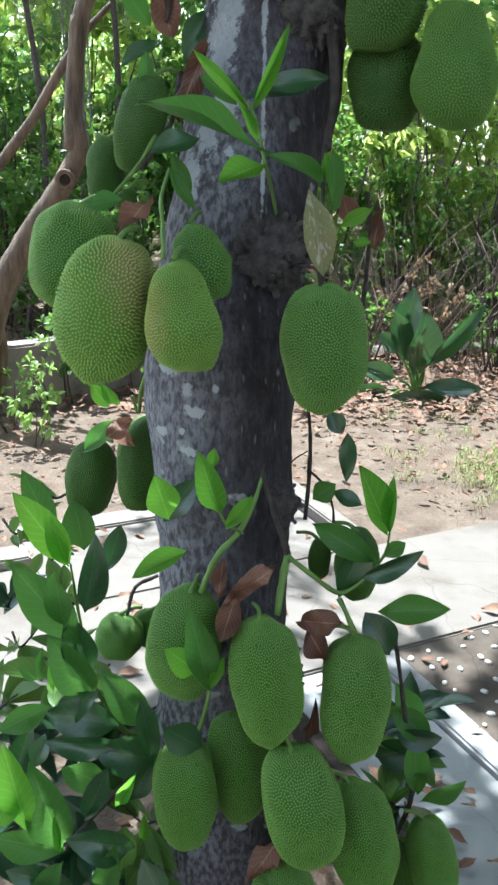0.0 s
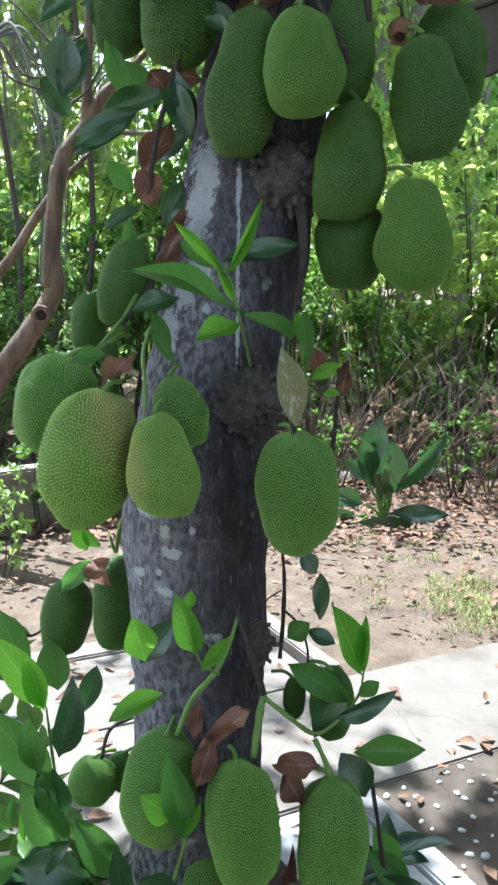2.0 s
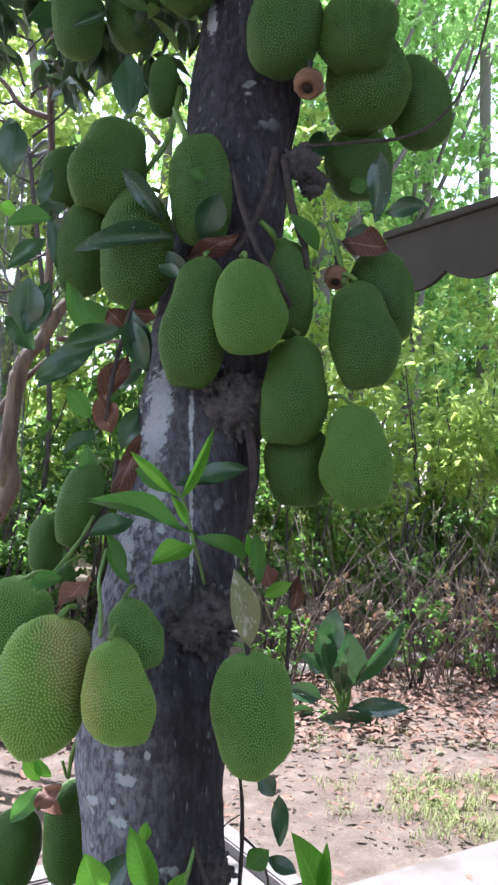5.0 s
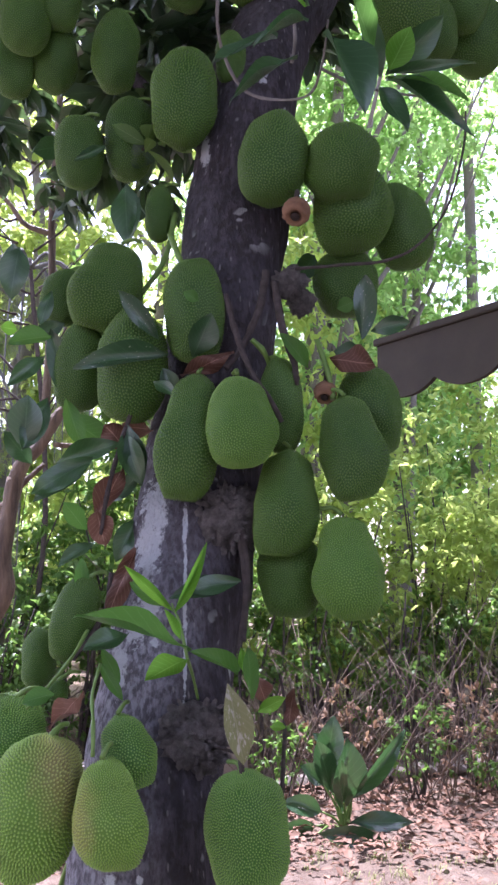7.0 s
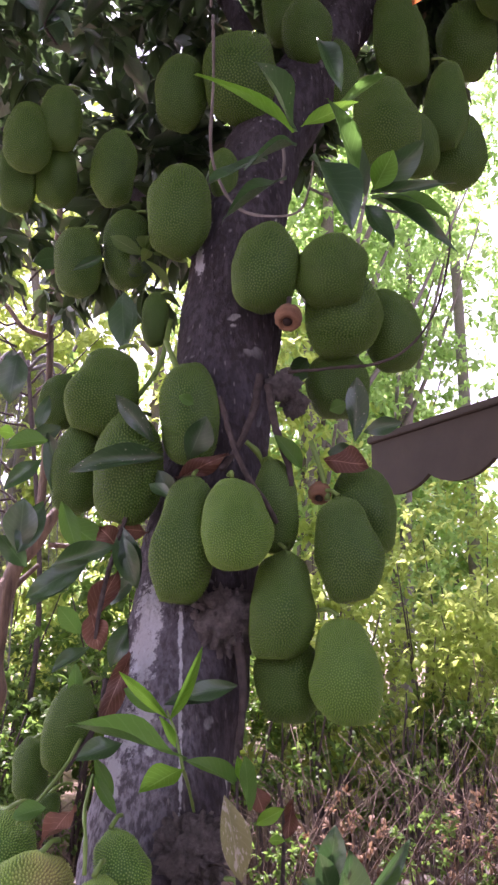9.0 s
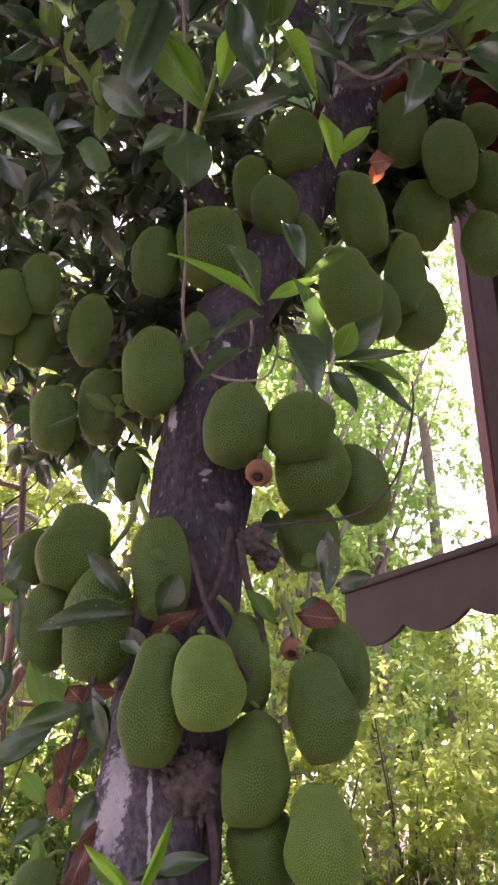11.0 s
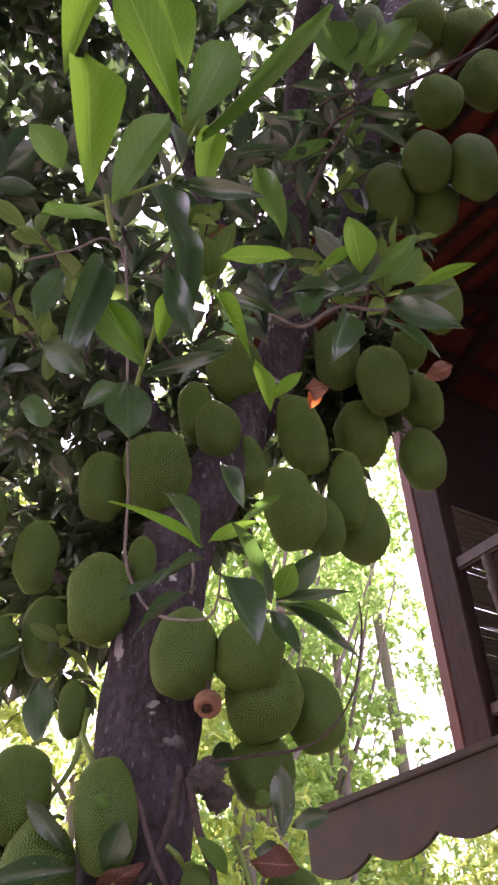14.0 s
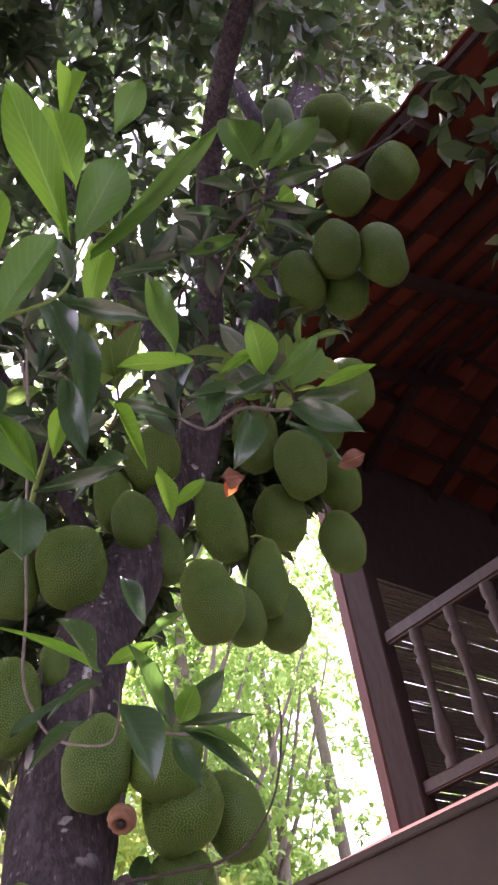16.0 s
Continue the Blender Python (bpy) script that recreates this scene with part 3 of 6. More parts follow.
def ground_sheet():
    bm = bmesh.new()
    n = 90
    size = [-60 + 120 * i / n for i in range(n + 1)]
    warp = [math.copysign(abs(s / 60) ** 2.2 * 400, s) for s in size]
    grid = [[bm.verts.new((x, y + 3, -0.035 + 0.02 * noise.noise(Vector((x * 1.5, y * 1.5, 0))))) for x in warp] for y in warp]
    for j in range(n):
        for i in range(n):
            bm.faces.new((grid[j][i], grid[j][i + 1], grid[j + 1][i + 1], grid[j + 1][i]))
    ob = part("ground", bm, EARTH, None, smooth=True)
    return tagged(ob, "sandy brown earth strewn with dry leaves", "ground", kind="structure")


ground = ground_sheet()


def slab(name, a0, a1, b0, b1, z0, z1, material, label, category, bevel=0.008):
    bm = box_bm(a0, a1, b0, b1, z0, z1, bevel)
    ob = part(name, bm, material, None, m=PAVED)
    return tagged(ob, label, category, kind="structure")


# unseen paving behind the camera, added to bounce sunlight onto the tree
slab("pavement", -6.0, 3.0, -9.0, -4.004, -0.1, 0.006, PATH_CONCRETE, "unseen pale concrete added to bounce sunlight forward", "pavement")
slab("path", -0.9, 6.0, 0.0, 0.74, -0.1, 0.012, PATH_CONCRETE, "pale sunlit concrete garden path", "path")
slab("path", -6.0, -0.904, 0.0, 1.12, -0.1, 0.010, PATH_CONCRETE, "pale sunlit concrete garden path", "path")
slab("path", -0.9, 0.40, 0.744, 1.36, -0.1, 0.009, PATH_CONCRETE, "pale concrete landing beside the garden path", "path")
slab("pavement", -0.36, 0.0, -4.0, -0.004, -0.1, 0.004, GREY_CONCRETE, "grey cracked concrete slab beside the tree pit", "pavement")
slab("pavement", -6.0, -1.40, -4.0, -0.004, -0.1, 0.006, PATH_CONCRETE, "pale concrete paving beside the tree pit", "pavement")
# also out of view, added for the same bounce
slab("pavement", -1.396, -0.414, -4.0, -1.30, -0.1, 0.005, PATH_CONCRETE, "unseen pale concrete paving added before the tree for bounce light", "pavement")
slab("kerb", 0.404, 0.50, 0.75, 1.9, -0.1, 0.06, PATH_CONCRETE, "low pale concrete kerb", "kerb")
slab("kerb", -6.0, -0.904, 1.124, 1.26, -0.1, 0.05, WALL, "low weathered concrete kerb", "kerb")
slab("kerb", -0.9, 0.40, 1.364, 1.50, -0.1, 0.022, WALL, "low weathered concrete kerb", "kerb")
slab("kerb", 0.004, 0.10, -4.0, -0.004, -0.1, 0.02, GREY_CONCRETE, "grey concrete edging of the pebble bed", "kerb")
slab("kerb", -0.41, -0.364, -4.0, -0.004, -0.1, 0.02, WOOD_DARK, "dark edging of the tree pit", "kerb", 0.004)
bed = slab("pebble_bed", 0.104, 1.9, -4.0, -0.004, -0.1, 0.006, MUD, "dark muddy paving set with white pebbles", "paving", 0.003)


def pebble_mesh(seed):
    bm = bmesh.new()
    bmesh.ops.create_icosphere(bm, subdivisions=1, radius=1)
    for v in bm.verts:
        v.co *= 1 + 0.28 * noise.noise(v.co * 1.3 + Vector((seed * 3.7, 0, 0)))
    me = bpy.data.meshes.new("pebble")
    bm.to_mesh(me)
    bm.free()
    me.polygons.foreach_set("use_smooth", [True] * len(me.polygons))
    me.materials.append(PEBBLE)
    return me


pebbles = [pebble_mesh(s) for s in range(5)]
rng = np.random.default_rng(3)
for j in range(18):
    for i in range(14):
        a, b = 0.16 + i * 0.085 + rng.uniform(-0.038, 0.038), -0.05 - j * 0.085 + rng.uniform(-0.038, 0.038)
        s = rng.uniform(0.005, 0.0145)
        m = PAVED @ pose(a, b, 0.009, 0, 0, rng.uniform(0, 360)) @ Matrix.Diagonal((s * 1.35, s, s * 0.7, 1))
        under(bed, "pebble", pebbles[(i + j * 3) % 5], m)


def litter(name, rng, n, x0, x1, y0, y1, length, label):
    """Dry leaves lying on the ground, each curled and turned its own way."""
    tv, tf, tuv = (np.array(q) for q in leaf_grid(4, 2, -0.10, 0.18, 0.05))
    a = rng.uniform(0, 2 * math.pi, n)
    tilt = rng.normal(0, 0.22, (n, 2))
    ahead = np.stack([np.cos(a), np.sin(a), tilt[:, 0]], 1)
    side = np.stack([-np.sin(a), np.cos(a), tilt[:, 1]], 1)
    face = np.cross(ahead, side)
    size = length * rng.uniform(0.5, 1.25, n)
    at = np.stack([rng.uniform(x0, x1, n), rng.uniform(y0, y1, n), rng.uniform(0.004, 0.03, n)], 1)
    pts = at[:, None] + size[:, None, None] * (tv[None, :, 0, None] * ahead[:, None] + 0.45 * tv[None, :, 1, None] * side[:, None] + tv[None, :, 2, None] * face[:, None])
    pts[..., 2] = np.maximum(pts[..., 2], 0.002)
    faces = (tf[None] + (np.arange(n) * len(tv))[:, None, None]).reshape(-1, 4)
    ob = new(name, mesh(name, pts.reshape(-1, 3), faces, LITTER, True, np.tile(tuv, (n, 1))))
    return tagged(ob, label, "dry leaves", kind="stuff")


litter("leaf_litter", np.random.default_rng(5), 3600, -4, 5, 4.3, 9.5, 0.075, "brown dry leaves scattered over the earth")
litter("leaf_litter", np.random.default_rng(6), 150, -1.8, 1.6, 2.2, 4.4, 0.075, "a few brown dry leaves lying on the path")

# unseen wall, added: dark top cuts skylight, pale foot throws fill light forward
back_wall = part("wall_south", box_bm(-9, 7, -4.5, -4.2, 1.6, 4.2, 0.01), WOOD_BROWN, None)
tagged(back_wall, "unseen dark wall added to cut the skylight from behind", "wall", kind="structure")
fill_wall = part("wall_south_plinth", box_bm(-9, 7, -4.5, -4.18, -0.1, 1.596, 0.01), FILL_PLASTER, None)
tagged(fill_wall, "unseen pale wall added to throw fill light on the fruit", "wall", kind="structure")

# low garden wall and edging stones
WALL_POSE = Matrix(((0.80, -0.60, 0, -1.52), (0.60, 0.80, 0, 5.45), (0, 0, 1, 0), (0, 0, 0, 1)))
wall = part("garden_wall", box_bm(-5, 2.6, 0, 0.16, -0.1, 0.40, 0.015), WALL, None, m=WALL_POSE)
tagged(wall, "low weathered grey garden wall", "wall", kind="structure")


def stone(rng, x, y, size):
    bm = bmesh.new()
    bmesh.ops.create_icosphere(bm, subdivisions=2, radius=1)
    off = Vector(rng.uniform(0, 50, 3))
    for v in bm.verts:
        v.co *= 1 + 0.35 * noise.noise(v.co * 0.9 + off)
        v.co = Vector((v.co.x * size * 1.5, v.co.y * size, v.co.z * size * 0.6))
    m = pose(x, y, size * 0.2, 0, 0, rng.uniform(-25, 45))
    ob = part("edging_stone", bm, STONE, None, m=m)
    return tagged(ob, "rough grey-brown stone edging the planted bank", "stone", group="edging stones")


rng = np.random.default_rng(11)
for i in range(15):
    stone(rng, 0.4 + i * 0.28, 7.0 + i * 0.10 + rng.uniform(-0.05, 0.05), rng.uniform(0.09, 0.14))

# ---- the house: lower eave with a scalloped board, balcony, tiled roof ----
# Its own axes: a outwards to inwards (E_DIR), b along the front towards the far corner (D_DIR), from the corner post.
HOUSE = Matrix(((0.891, -0.454, 0, 2.42), (0.454, 0.891, 0, 5.47), (0, 0, 1, 0), (0, 0, 0, 1)))
house = thing("house", "two-storey house with a scalloped eave board, wooden balcony and clay-tiled roof", "house", kind="")
house.matrix_basis = HOUSE


def house_box(name, a0, a1, b0, b1, z0, z1, mat, bevel=0.0, label="", parent=None):
    return part(name, box_bm(a0, a1, b0, b1, z0, z1, bevel), mat, parent or house, label, m=HOUSE)


def scalloped_board():
    """The eave board: a straight top edge and a lower edge cut in rounded scallops."""
    bm = bmesh.new()
    period, b0, n = 0.49, 0.14, 14
    front = []
    for i in range(n * 10 + 1):
        b = b0 - i * period / 10
        s = (i % 10) / 10
        low = 2.76 + 0.075 * abs(2 * s - 1) ** 2.2
        front.append((b, low, 3.10))
    rows = []
    for a in (-1.345, -1.315):
        rows.append([(bm.verts.new((a, b, lo)), bm.verts.new((a, b, hi))) for b, lo, hi in front])
    for (r0, r1) in zip(rows[0], rows[0][1:]):
        bm.faces.new((r0[0], r0[1], r1[1], r1[0]))
    for (r0, r1) in zip(rows[1], rows[1][1:]):
        bm.faces.new((r0[0], r1[0], r1[1], r0[1]))
    for i in range(len(front) - 1):
        bm.faces.new((rows[0][i][0], rows[0][i + 1][0], rows[1][i + 1][0], rows[1][i][0]))
        bm.faces.new((rows[0][i][1], rows[1][i][1], rows[1][i + 1][1], rows[0][i + 1][1]))
    for i in (0, -1):
        q = (rows[0][i][0], rows[1][i][0], rows[1][i][1], rows[0][i][1])
        bm.faces.new(q if i == 0 else q[::-1])
    return bm


part("eave_board", scalloped_board(), FASCIA, house, "brown eave board with scalloped lower edge", m=HOUSE)
house_box("eave_moulding", -1.365, -1.30, -6.7, 0.16, 3.104, 3.145, FASCIA, 0.006)


def slope(name, a0, z0, a1, z1, b0, b1, thick, mat, label=""):
    bm = bmesh.new()
    q = [(a0, b0, z0), (a1, b0, z1), (a1, b1, z1), (a0, b1, z0)]
    lo = [bm.verts.new(v) for v in q]
    hi = [bm.verts.new((a, b, z + thick)) for a, b, z in q]
    bm.faces.new(lo[::-1])
    bm.faces.new(hi)
    for i in range(4):
        bm.faces.new((lo[i], lo[(i + 1) % 4], hi[(i + 1) % 4], hi[i]))
    return part(name, bm, mat, house, label, m=HOUSE)


slope("lower_roof", -1.30, 3.09, 0.3, 3.72, -6.7, 0.14, 0.05, TILE, "lower clay-tiled roof")
house_box("lower_wall", 0.3, 0.5, -6.7, 0.1, -0.1, 3.6, WALL)
house_box("balcony_floor", 0.0, 3.4, -6.7, 0.12, 3.50, 3.66, WOOD_DARK, 0.005)
# corner post: lit side and shaded side put into colour, red outer and dark inner board
post = house_box("post", -0.07, 0.06, -0.03, 0.07, 3.60, 7.2, WOOD_RED_LIT, 0.008, "red-brown corner post, its lit side")
house_box("post", -0.066, 0.07, -0.27, -0.034, 3.60, 7.2, WOOD_DARK, 0.008, "inner side of the corner post, coloured dark for shade")
house_box("hand_rail", -0.035, 0.045, -6.7, -0.264, 4.84, 4.95, WOOD_BROWN, 0.018, "dark wooden hand rail")
house_box("foot_rail", -0.03, 0.04, -6.7, -0.264, 3.76, 3.85, WOOD_BROWN, 0.012)


def baluster_mesh():
    """A turned wooden baluster, from z 0 to 1."""
    prof = [(0, .032), (.06, .032), (.08, .022), (.13, .036), (.2, .042), (.3, .034), (.42, .022), (.55, .020), (.7, .027), (.76, .036), (.80, .022), (.83, .036), (.87, .022), (.92, .032), (1, .032)]
    v, f, n = [], [], 12
    for z, r in prof:
        for k in range(n):
            v.append((r * math.cos(2 * math.pi * k / n), r * math.sin(2 * math.pi * k / n), z))
    for i in range(len(prof) - 1):
        for k in range(n):
            f.append((i * n + k, i * n + (k + 1) % n, (i + 1) * n + (k + 1) % n, (i + 1) * n + k))
    return mesh("baluster", v, f, WOOD_BROWN)


spindle = baluster_mesh()
for i in range(18):
    m = HOUSE @ pose(0.005, -0.53 - 0.335 * i, 3.845) @ Matrix.Diagonal((1.5, 1.5, 1.0, 1))
    under(house, "baluster", spindle, m)

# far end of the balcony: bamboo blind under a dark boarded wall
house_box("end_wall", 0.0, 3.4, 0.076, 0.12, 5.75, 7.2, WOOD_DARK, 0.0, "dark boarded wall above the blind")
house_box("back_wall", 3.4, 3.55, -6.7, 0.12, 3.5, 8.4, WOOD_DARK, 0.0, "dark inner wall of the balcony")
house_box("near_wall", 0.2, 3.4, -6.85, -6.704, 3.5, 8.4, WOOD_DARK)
blind = under(house, "bamboo_blind", mesh("bamboo_blind", *tube([(0.0, 0.09, 5.75, 0.02), (1.7, 0.09, 5.75, 0.02), (3.4, 0.09, 5.75, 0.02)], 8, 2), BAMBOO), HOUSE, "woven bamboo blind with daylight between its slats")
rng = np.random.default_rng(21)
for layer in range(2):
    for i in range(165 - 35 * layer):
        z = 3.68 + i * (0.0126 + 0.0034 * layer) + rng.uniform(-0.002, 0.002)
        dz = rng.uniform(-0.009, 0.009, 4)
        pts = [(0.05 + s * 1.1, 0.09 + 0.03 * layer + rng.uniform(-0.004, 0.004), z + dz[s], 0.0074) for s in range(4)]
        v, f = tube(pts, 5, 4)
        under(blind, "slat", mesh("slat", v, f, BAMBOO), HOUSE)

# upper roof: battens and clay tiles seen from below
def tiled_slope(name, origin, run, along, rows, cols, tile_h, tile_w, label):
    """Underside of a tiled roof: overlapping tiles on battens and rafters. origin: lower corner; run: unit vector up the slope; along: unit vector by the eave."""
    o, r, s = Vector(origin), Vector(run).normalized(), Vector(along).normalized()
    up = s.cross(r)
    if up.z < 0:
        up = -up
    ridge = o + r * (rows * tile_h + 0.06) + up * 0.02
    bm = bmesh.new()
    for base in (ridge, ridge + s * (cols * tile_w)):
        for da, du in ((-0.06, -0.12), (0.06, -0.12), (0.06, 0.10), (-0.06, 0.10)):
            bm.verts.new(base + r * da + up * du)
    bm.verts.ensure_lookup_table()
    w = bm.verts[:]
    for n in range(4):
        bm.faces.new((w[n], w[(n + 1) % 4], w[4 + (n + 1) % 4], w[4 + n]))
    bm.faces.new(w[3::-1])
    bm.faces.new(w[4:8])
    roof = part(name, bm, WOOD_DARK, house, label, m=HOUSE)
    tv = []
    wide, deep = tile_w * 1.03, tile_h * 1.15
    for i in range(5):
        x, arch = wide * i / 4, 0.022 * math.sin(math.pi * i / 4)
        tv += [(x, 0, arch), (x, deep, arch - 0.028), (x, 0, arch + 0.014), (x, deep, arch - 0.014)]
    tf = []
    for i in range(4):
        a = 4 * i
        tf += [(a, a + 1, a + 5, a + 4), (a + 2, a + 6, a + 7, a + 3), (a, a + 4, a + 6, a + 2), (a + 1, a + 3, a + 7, a + 5)]
    tf += [(0, 2, 3, 1), (16, 17, 19, 18)]
    tile = mesh("tile", tv, tf, TILE, False)
    axes = Matrix((s, r, up)).transposed().to_4x4()
    rng = np.random.default_rng(rows)
    for i in range(rows):
        for j in range(cols):
            c = o + r * (i * tile_h) + s * (j * tile_w) + up * (0.05 + 0.005 * (j % 2))
            under(roof, "tile", tile, HOUSE @ Matrix.Translation(c) @ axes @ pose(0, 0, 0, rng.uniform(-0.8, 0.8), 0, rng.uniform(-0.8, 0.8)))
    for i in range(rows + 1):
        p, q = o + r * (i * tile_h), o + r * (i * tile_h) + s * (cols * tile_w)
        bm = bmesh.new()
        for base in (p, q):
            for da, du in ((-0.025, -0.02), (0.025, -0.02), (0.025, 0.012), (-0.025, 0.012)):
                bm.verts.new(base + r * da + up * du)
        bm.verts.ensure_lookup_table()
        w = bm.verts[:]
        for n in range(4):
            bm.faces.new((w[n], w[(n + 1) % 4], w[4 + (n + 1) % 4], w[4 + n]))
        bm.faces.new(w[3::-1])
        bm.faces.new(w[4:8])
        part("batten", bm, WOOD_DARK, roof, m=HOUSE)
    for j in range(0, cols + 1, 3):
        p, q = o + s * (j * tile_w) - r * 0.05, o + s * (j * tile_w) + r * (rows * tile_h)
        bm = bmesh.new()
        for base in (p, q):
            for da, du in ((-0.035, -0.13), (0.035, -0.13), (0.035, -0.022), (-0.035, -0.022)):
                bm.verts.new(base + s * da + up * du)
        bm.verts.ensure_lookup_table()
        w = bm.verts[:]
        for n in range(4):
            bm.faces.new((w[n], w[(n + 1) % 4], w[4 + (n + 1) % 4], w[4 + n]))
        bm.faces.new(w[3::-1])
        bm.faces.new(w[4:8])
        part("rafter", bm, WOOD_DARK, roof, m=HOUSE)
    return roof


tiled_slope("roof", (-1.95, -7.0, 6.40), (1.0, 0, 0.42), (0, 1, 0), 12, 21, 0.345, 0.34, "clay-tiled roof on dark rafters seen from below")
tiled_slope("roof", (-0.2, 0.10, 7.15), (0, -1.0, 0.45), (1, 0, 0), 8, 12, 0.34, 0.32, "clay-tiled end slope on dark rafters")

# ---- the jackfruit tree ----
tree = thing("jackfruit_tree", "old jackfruit tree with grey blotched bark and fruit along its trunk", "tree", (-0.02, 1.70, 0))
limb(tree, "trunk", TRUNK, BARK, 40, 12, 0.10, 6.0)


def burl(x, y, z, r, squash=0.6, label="rough dark knot", warts=80):
    """A warty knot of old fruit stalks on the bark."""
    bm = bmesh.new()
    bmesh.ops.create_icosphere(bm, subdivisions=4, radius=1)
    o = Vector((x * 9, y * 7, z * 5))
    for v in bm.verts:
        d = v.co.normalized()
        v.co = Vector((d.x, d.y * squash, d.z)) * r * (1 + 0.35 * noise.noise(d * 2.5 + o) + 0.40 * abs(noise.noise(d * 7 + o)) + 0.2 * noise.noise(d * 15 + o))
    dots = np.random.default_rng(int(abs(x * 100 + z * 1000)))
    for _ in range(warts):
        d = Vector(dots.normal(0, 1, 3)).normalized()
        d = Vector((d.x, -abs(d.y), d.z))
        size = r * dots.uniform(0.06, 0.15)
        at = Vector((d.x, d.y * squash, d.z)) * r * dots.uniform(1.0, 1.3)
        grown = bmesh.ops.create_icosphere(bm, subdivisions=1, radius=1)["verts"]
        for v in grown:
            v.co = at + (v.co + d * v.co.dot(d) * dots.uniform(0.2, 1.5)) * size * (1 + 0.3 * noise.noise(v.co * 2 + o))
    return part("knot", bm, BARK_CUT, tree, label, True, pose(x, y, z))


burl(0.05, 1.63, 1.49, 0.060)
burl(0.12, 1.75, 1.92, 0.060, 0.7)
burl(0.06, 1.61, 1.00, 0.050, 0.4)
burl(-0.02, 1.61, 0.85, 0.065, 0.4)
burl(0.06, 1.60, 0.62, 0.07, 0.4)
burl(0.265, 1.91, 2.50, 0.036, 0.8, "gnarled stump of an old branch", 6)
burl(0.295, 1.93, 2.46, 0.030, 0.8, "gnarled stump of an old branch", 6)
burl(0.05, 1.60, 0.30, 0.07, 0.4)


def husk(x, y, z, r, label):
    """A dried, wrinkled young fruit with a dark hollow end."""
    ob = thing("dried_fruit", label, "dried fruit", (x, y, z))
    bm = bmesh.new()
    bmesh.ops.create_uvsphere(bm, u_segments=24, v_segments=16, radius=r)
    for v in bm.verts:
        d = v.co.normalized()
        a = math.atan2(d.y, d.x)
        v.co *= 1 + 0.03 * math.sin(11 * a + 5 * d.z) + 0.12 * noise.noise(d * 4)
        if d.z < -0.8:
            v.co.z += (-0.8 - d.z) * r * 3.2
    part("husk", bm, NUT, ob, "", True, pose(x, y, z, -34, 14, 0))
    # solid dark lump stands in for the shade inside the hollow
    hole = bmesh.new()
    bmesh.ops.create_uvsphere(hole, u_segments=14, v_segments=8, radius=r * 0.34)
    part("hollow", hole, WOOD_DARK, ob, "dark hollow end", True, pose(x, y, z, -34, 14, 0) @ pose(0, 0, -r * 0.62) @ Matrix.Diagonal((1, 1, 0.5, 1)))
    v, f = tube([(x, y, z + r * 0.8, r * 0.22), (x + 0.005, y + 0.02, z + r * 1.6, r * 0.2), (x + 0.01, y + 0.06, z + r * 2.2, r * 0.22)], 8, 4)
    under(ob, "stalk", mesh("stalk", v, f, TWIG))


husk(0.262, 1.770, 2.626, 0.033, "dried brown fruit husk with a dark hollow end")
husk(0.325, 1.74, 2.20, 0.026, "small withered brown fruit bud")

# twigs and stalks
limb(tree, "twig", [(0.135, 1.720, 1.889, 0.0068), (0.148, 1.700, 1.814, 0.0062), (0.149, 1.680, 1.737, 0.0059), (0.136, 1.620, 1.674, 0.0050), (0.132, 1.550, 1.616, 0.0033), (0.131, 1.500, 1.554, 0.0029), (0.130, 1.460, 1.485, 0.0051), (0.132, 1.460, 1.447, 0.0051)], TWIG, 8, 6, 0.32, 38.0)
limb(tree, "twig", [(-0.065, 1.470, 0.870, 0.0058), (-0.035, 1.480, 0.943, 0.0058), (0.006, 1.500, 0.988, 0.0054), (0.031, 1.540, 1.030, 0.0048), (0.046, 1.570, 1.077, 0.0044)], GREEN_STEM, 8, 6, 0.32, 38.0)
limb(tree, "twig", [(0.011, 1.500, 0.982, 0.0033), (-0.025, 1.460, 1.028, 0.0028), (-0.047, 1.460, 1.105, 0.0021), (-0.044, 1.460, 1.159, 0.0014)], GREEN_STEM, 8, 6, 0.32, 38.0)
limb(tree, "twig", [(0.098, 1.480, 0.948, 0.0050), (0.147, 1.480, 0.908, 0.0051), (0.200, 1.500, 0.863, 0.0045), (0.242, 1.500, 0.889, 0.0033), (0.281, 1.500, 0.945, 0.0026), (0.285, 1.480, 1.002, 0.0021)], GREEN_STEM, 8, 6, 0.32, 38.0)
limb(tree, "twig", [(0.201, 1.500, 0.851, 0.0052), (0.217, 1.480, 0.826, 0.0055), (0.237, 1.470, 0.783, 0.0059)], GREEN_STEM, 8, 6, 0.32, 38.0)
limb(tree, "twig", [(0.135, 1.620, 0.962, 0.0047), (0.140, 1.640, 1.053, 0.0043), (0.138, 1.640, 1.137, 0.0038), (0.129, 1.620, 1.202, 0.0030)], TWIG, 8, 6, 0.32, 38.0)
limb(tree, "twig", [(0.136, 1.640, 1.064, 0.0027), (0.170, 1.620, 1.037, 0.0027), (0.188, 1.600, 0.997, 0.0027), (0.191, 1.600, 0.948, 0.0031)], TWIG, 8, 6, 0.32, 38.0)
limb(tree, "twig", [(0.134, 1.640, 1.102, 0.0015), (0.108, 1.660, 1.075, 0.0016), (0.092, 1.660, 1.050, 0.0016)], TWIG, 8, 6, 0.32, 38.0)
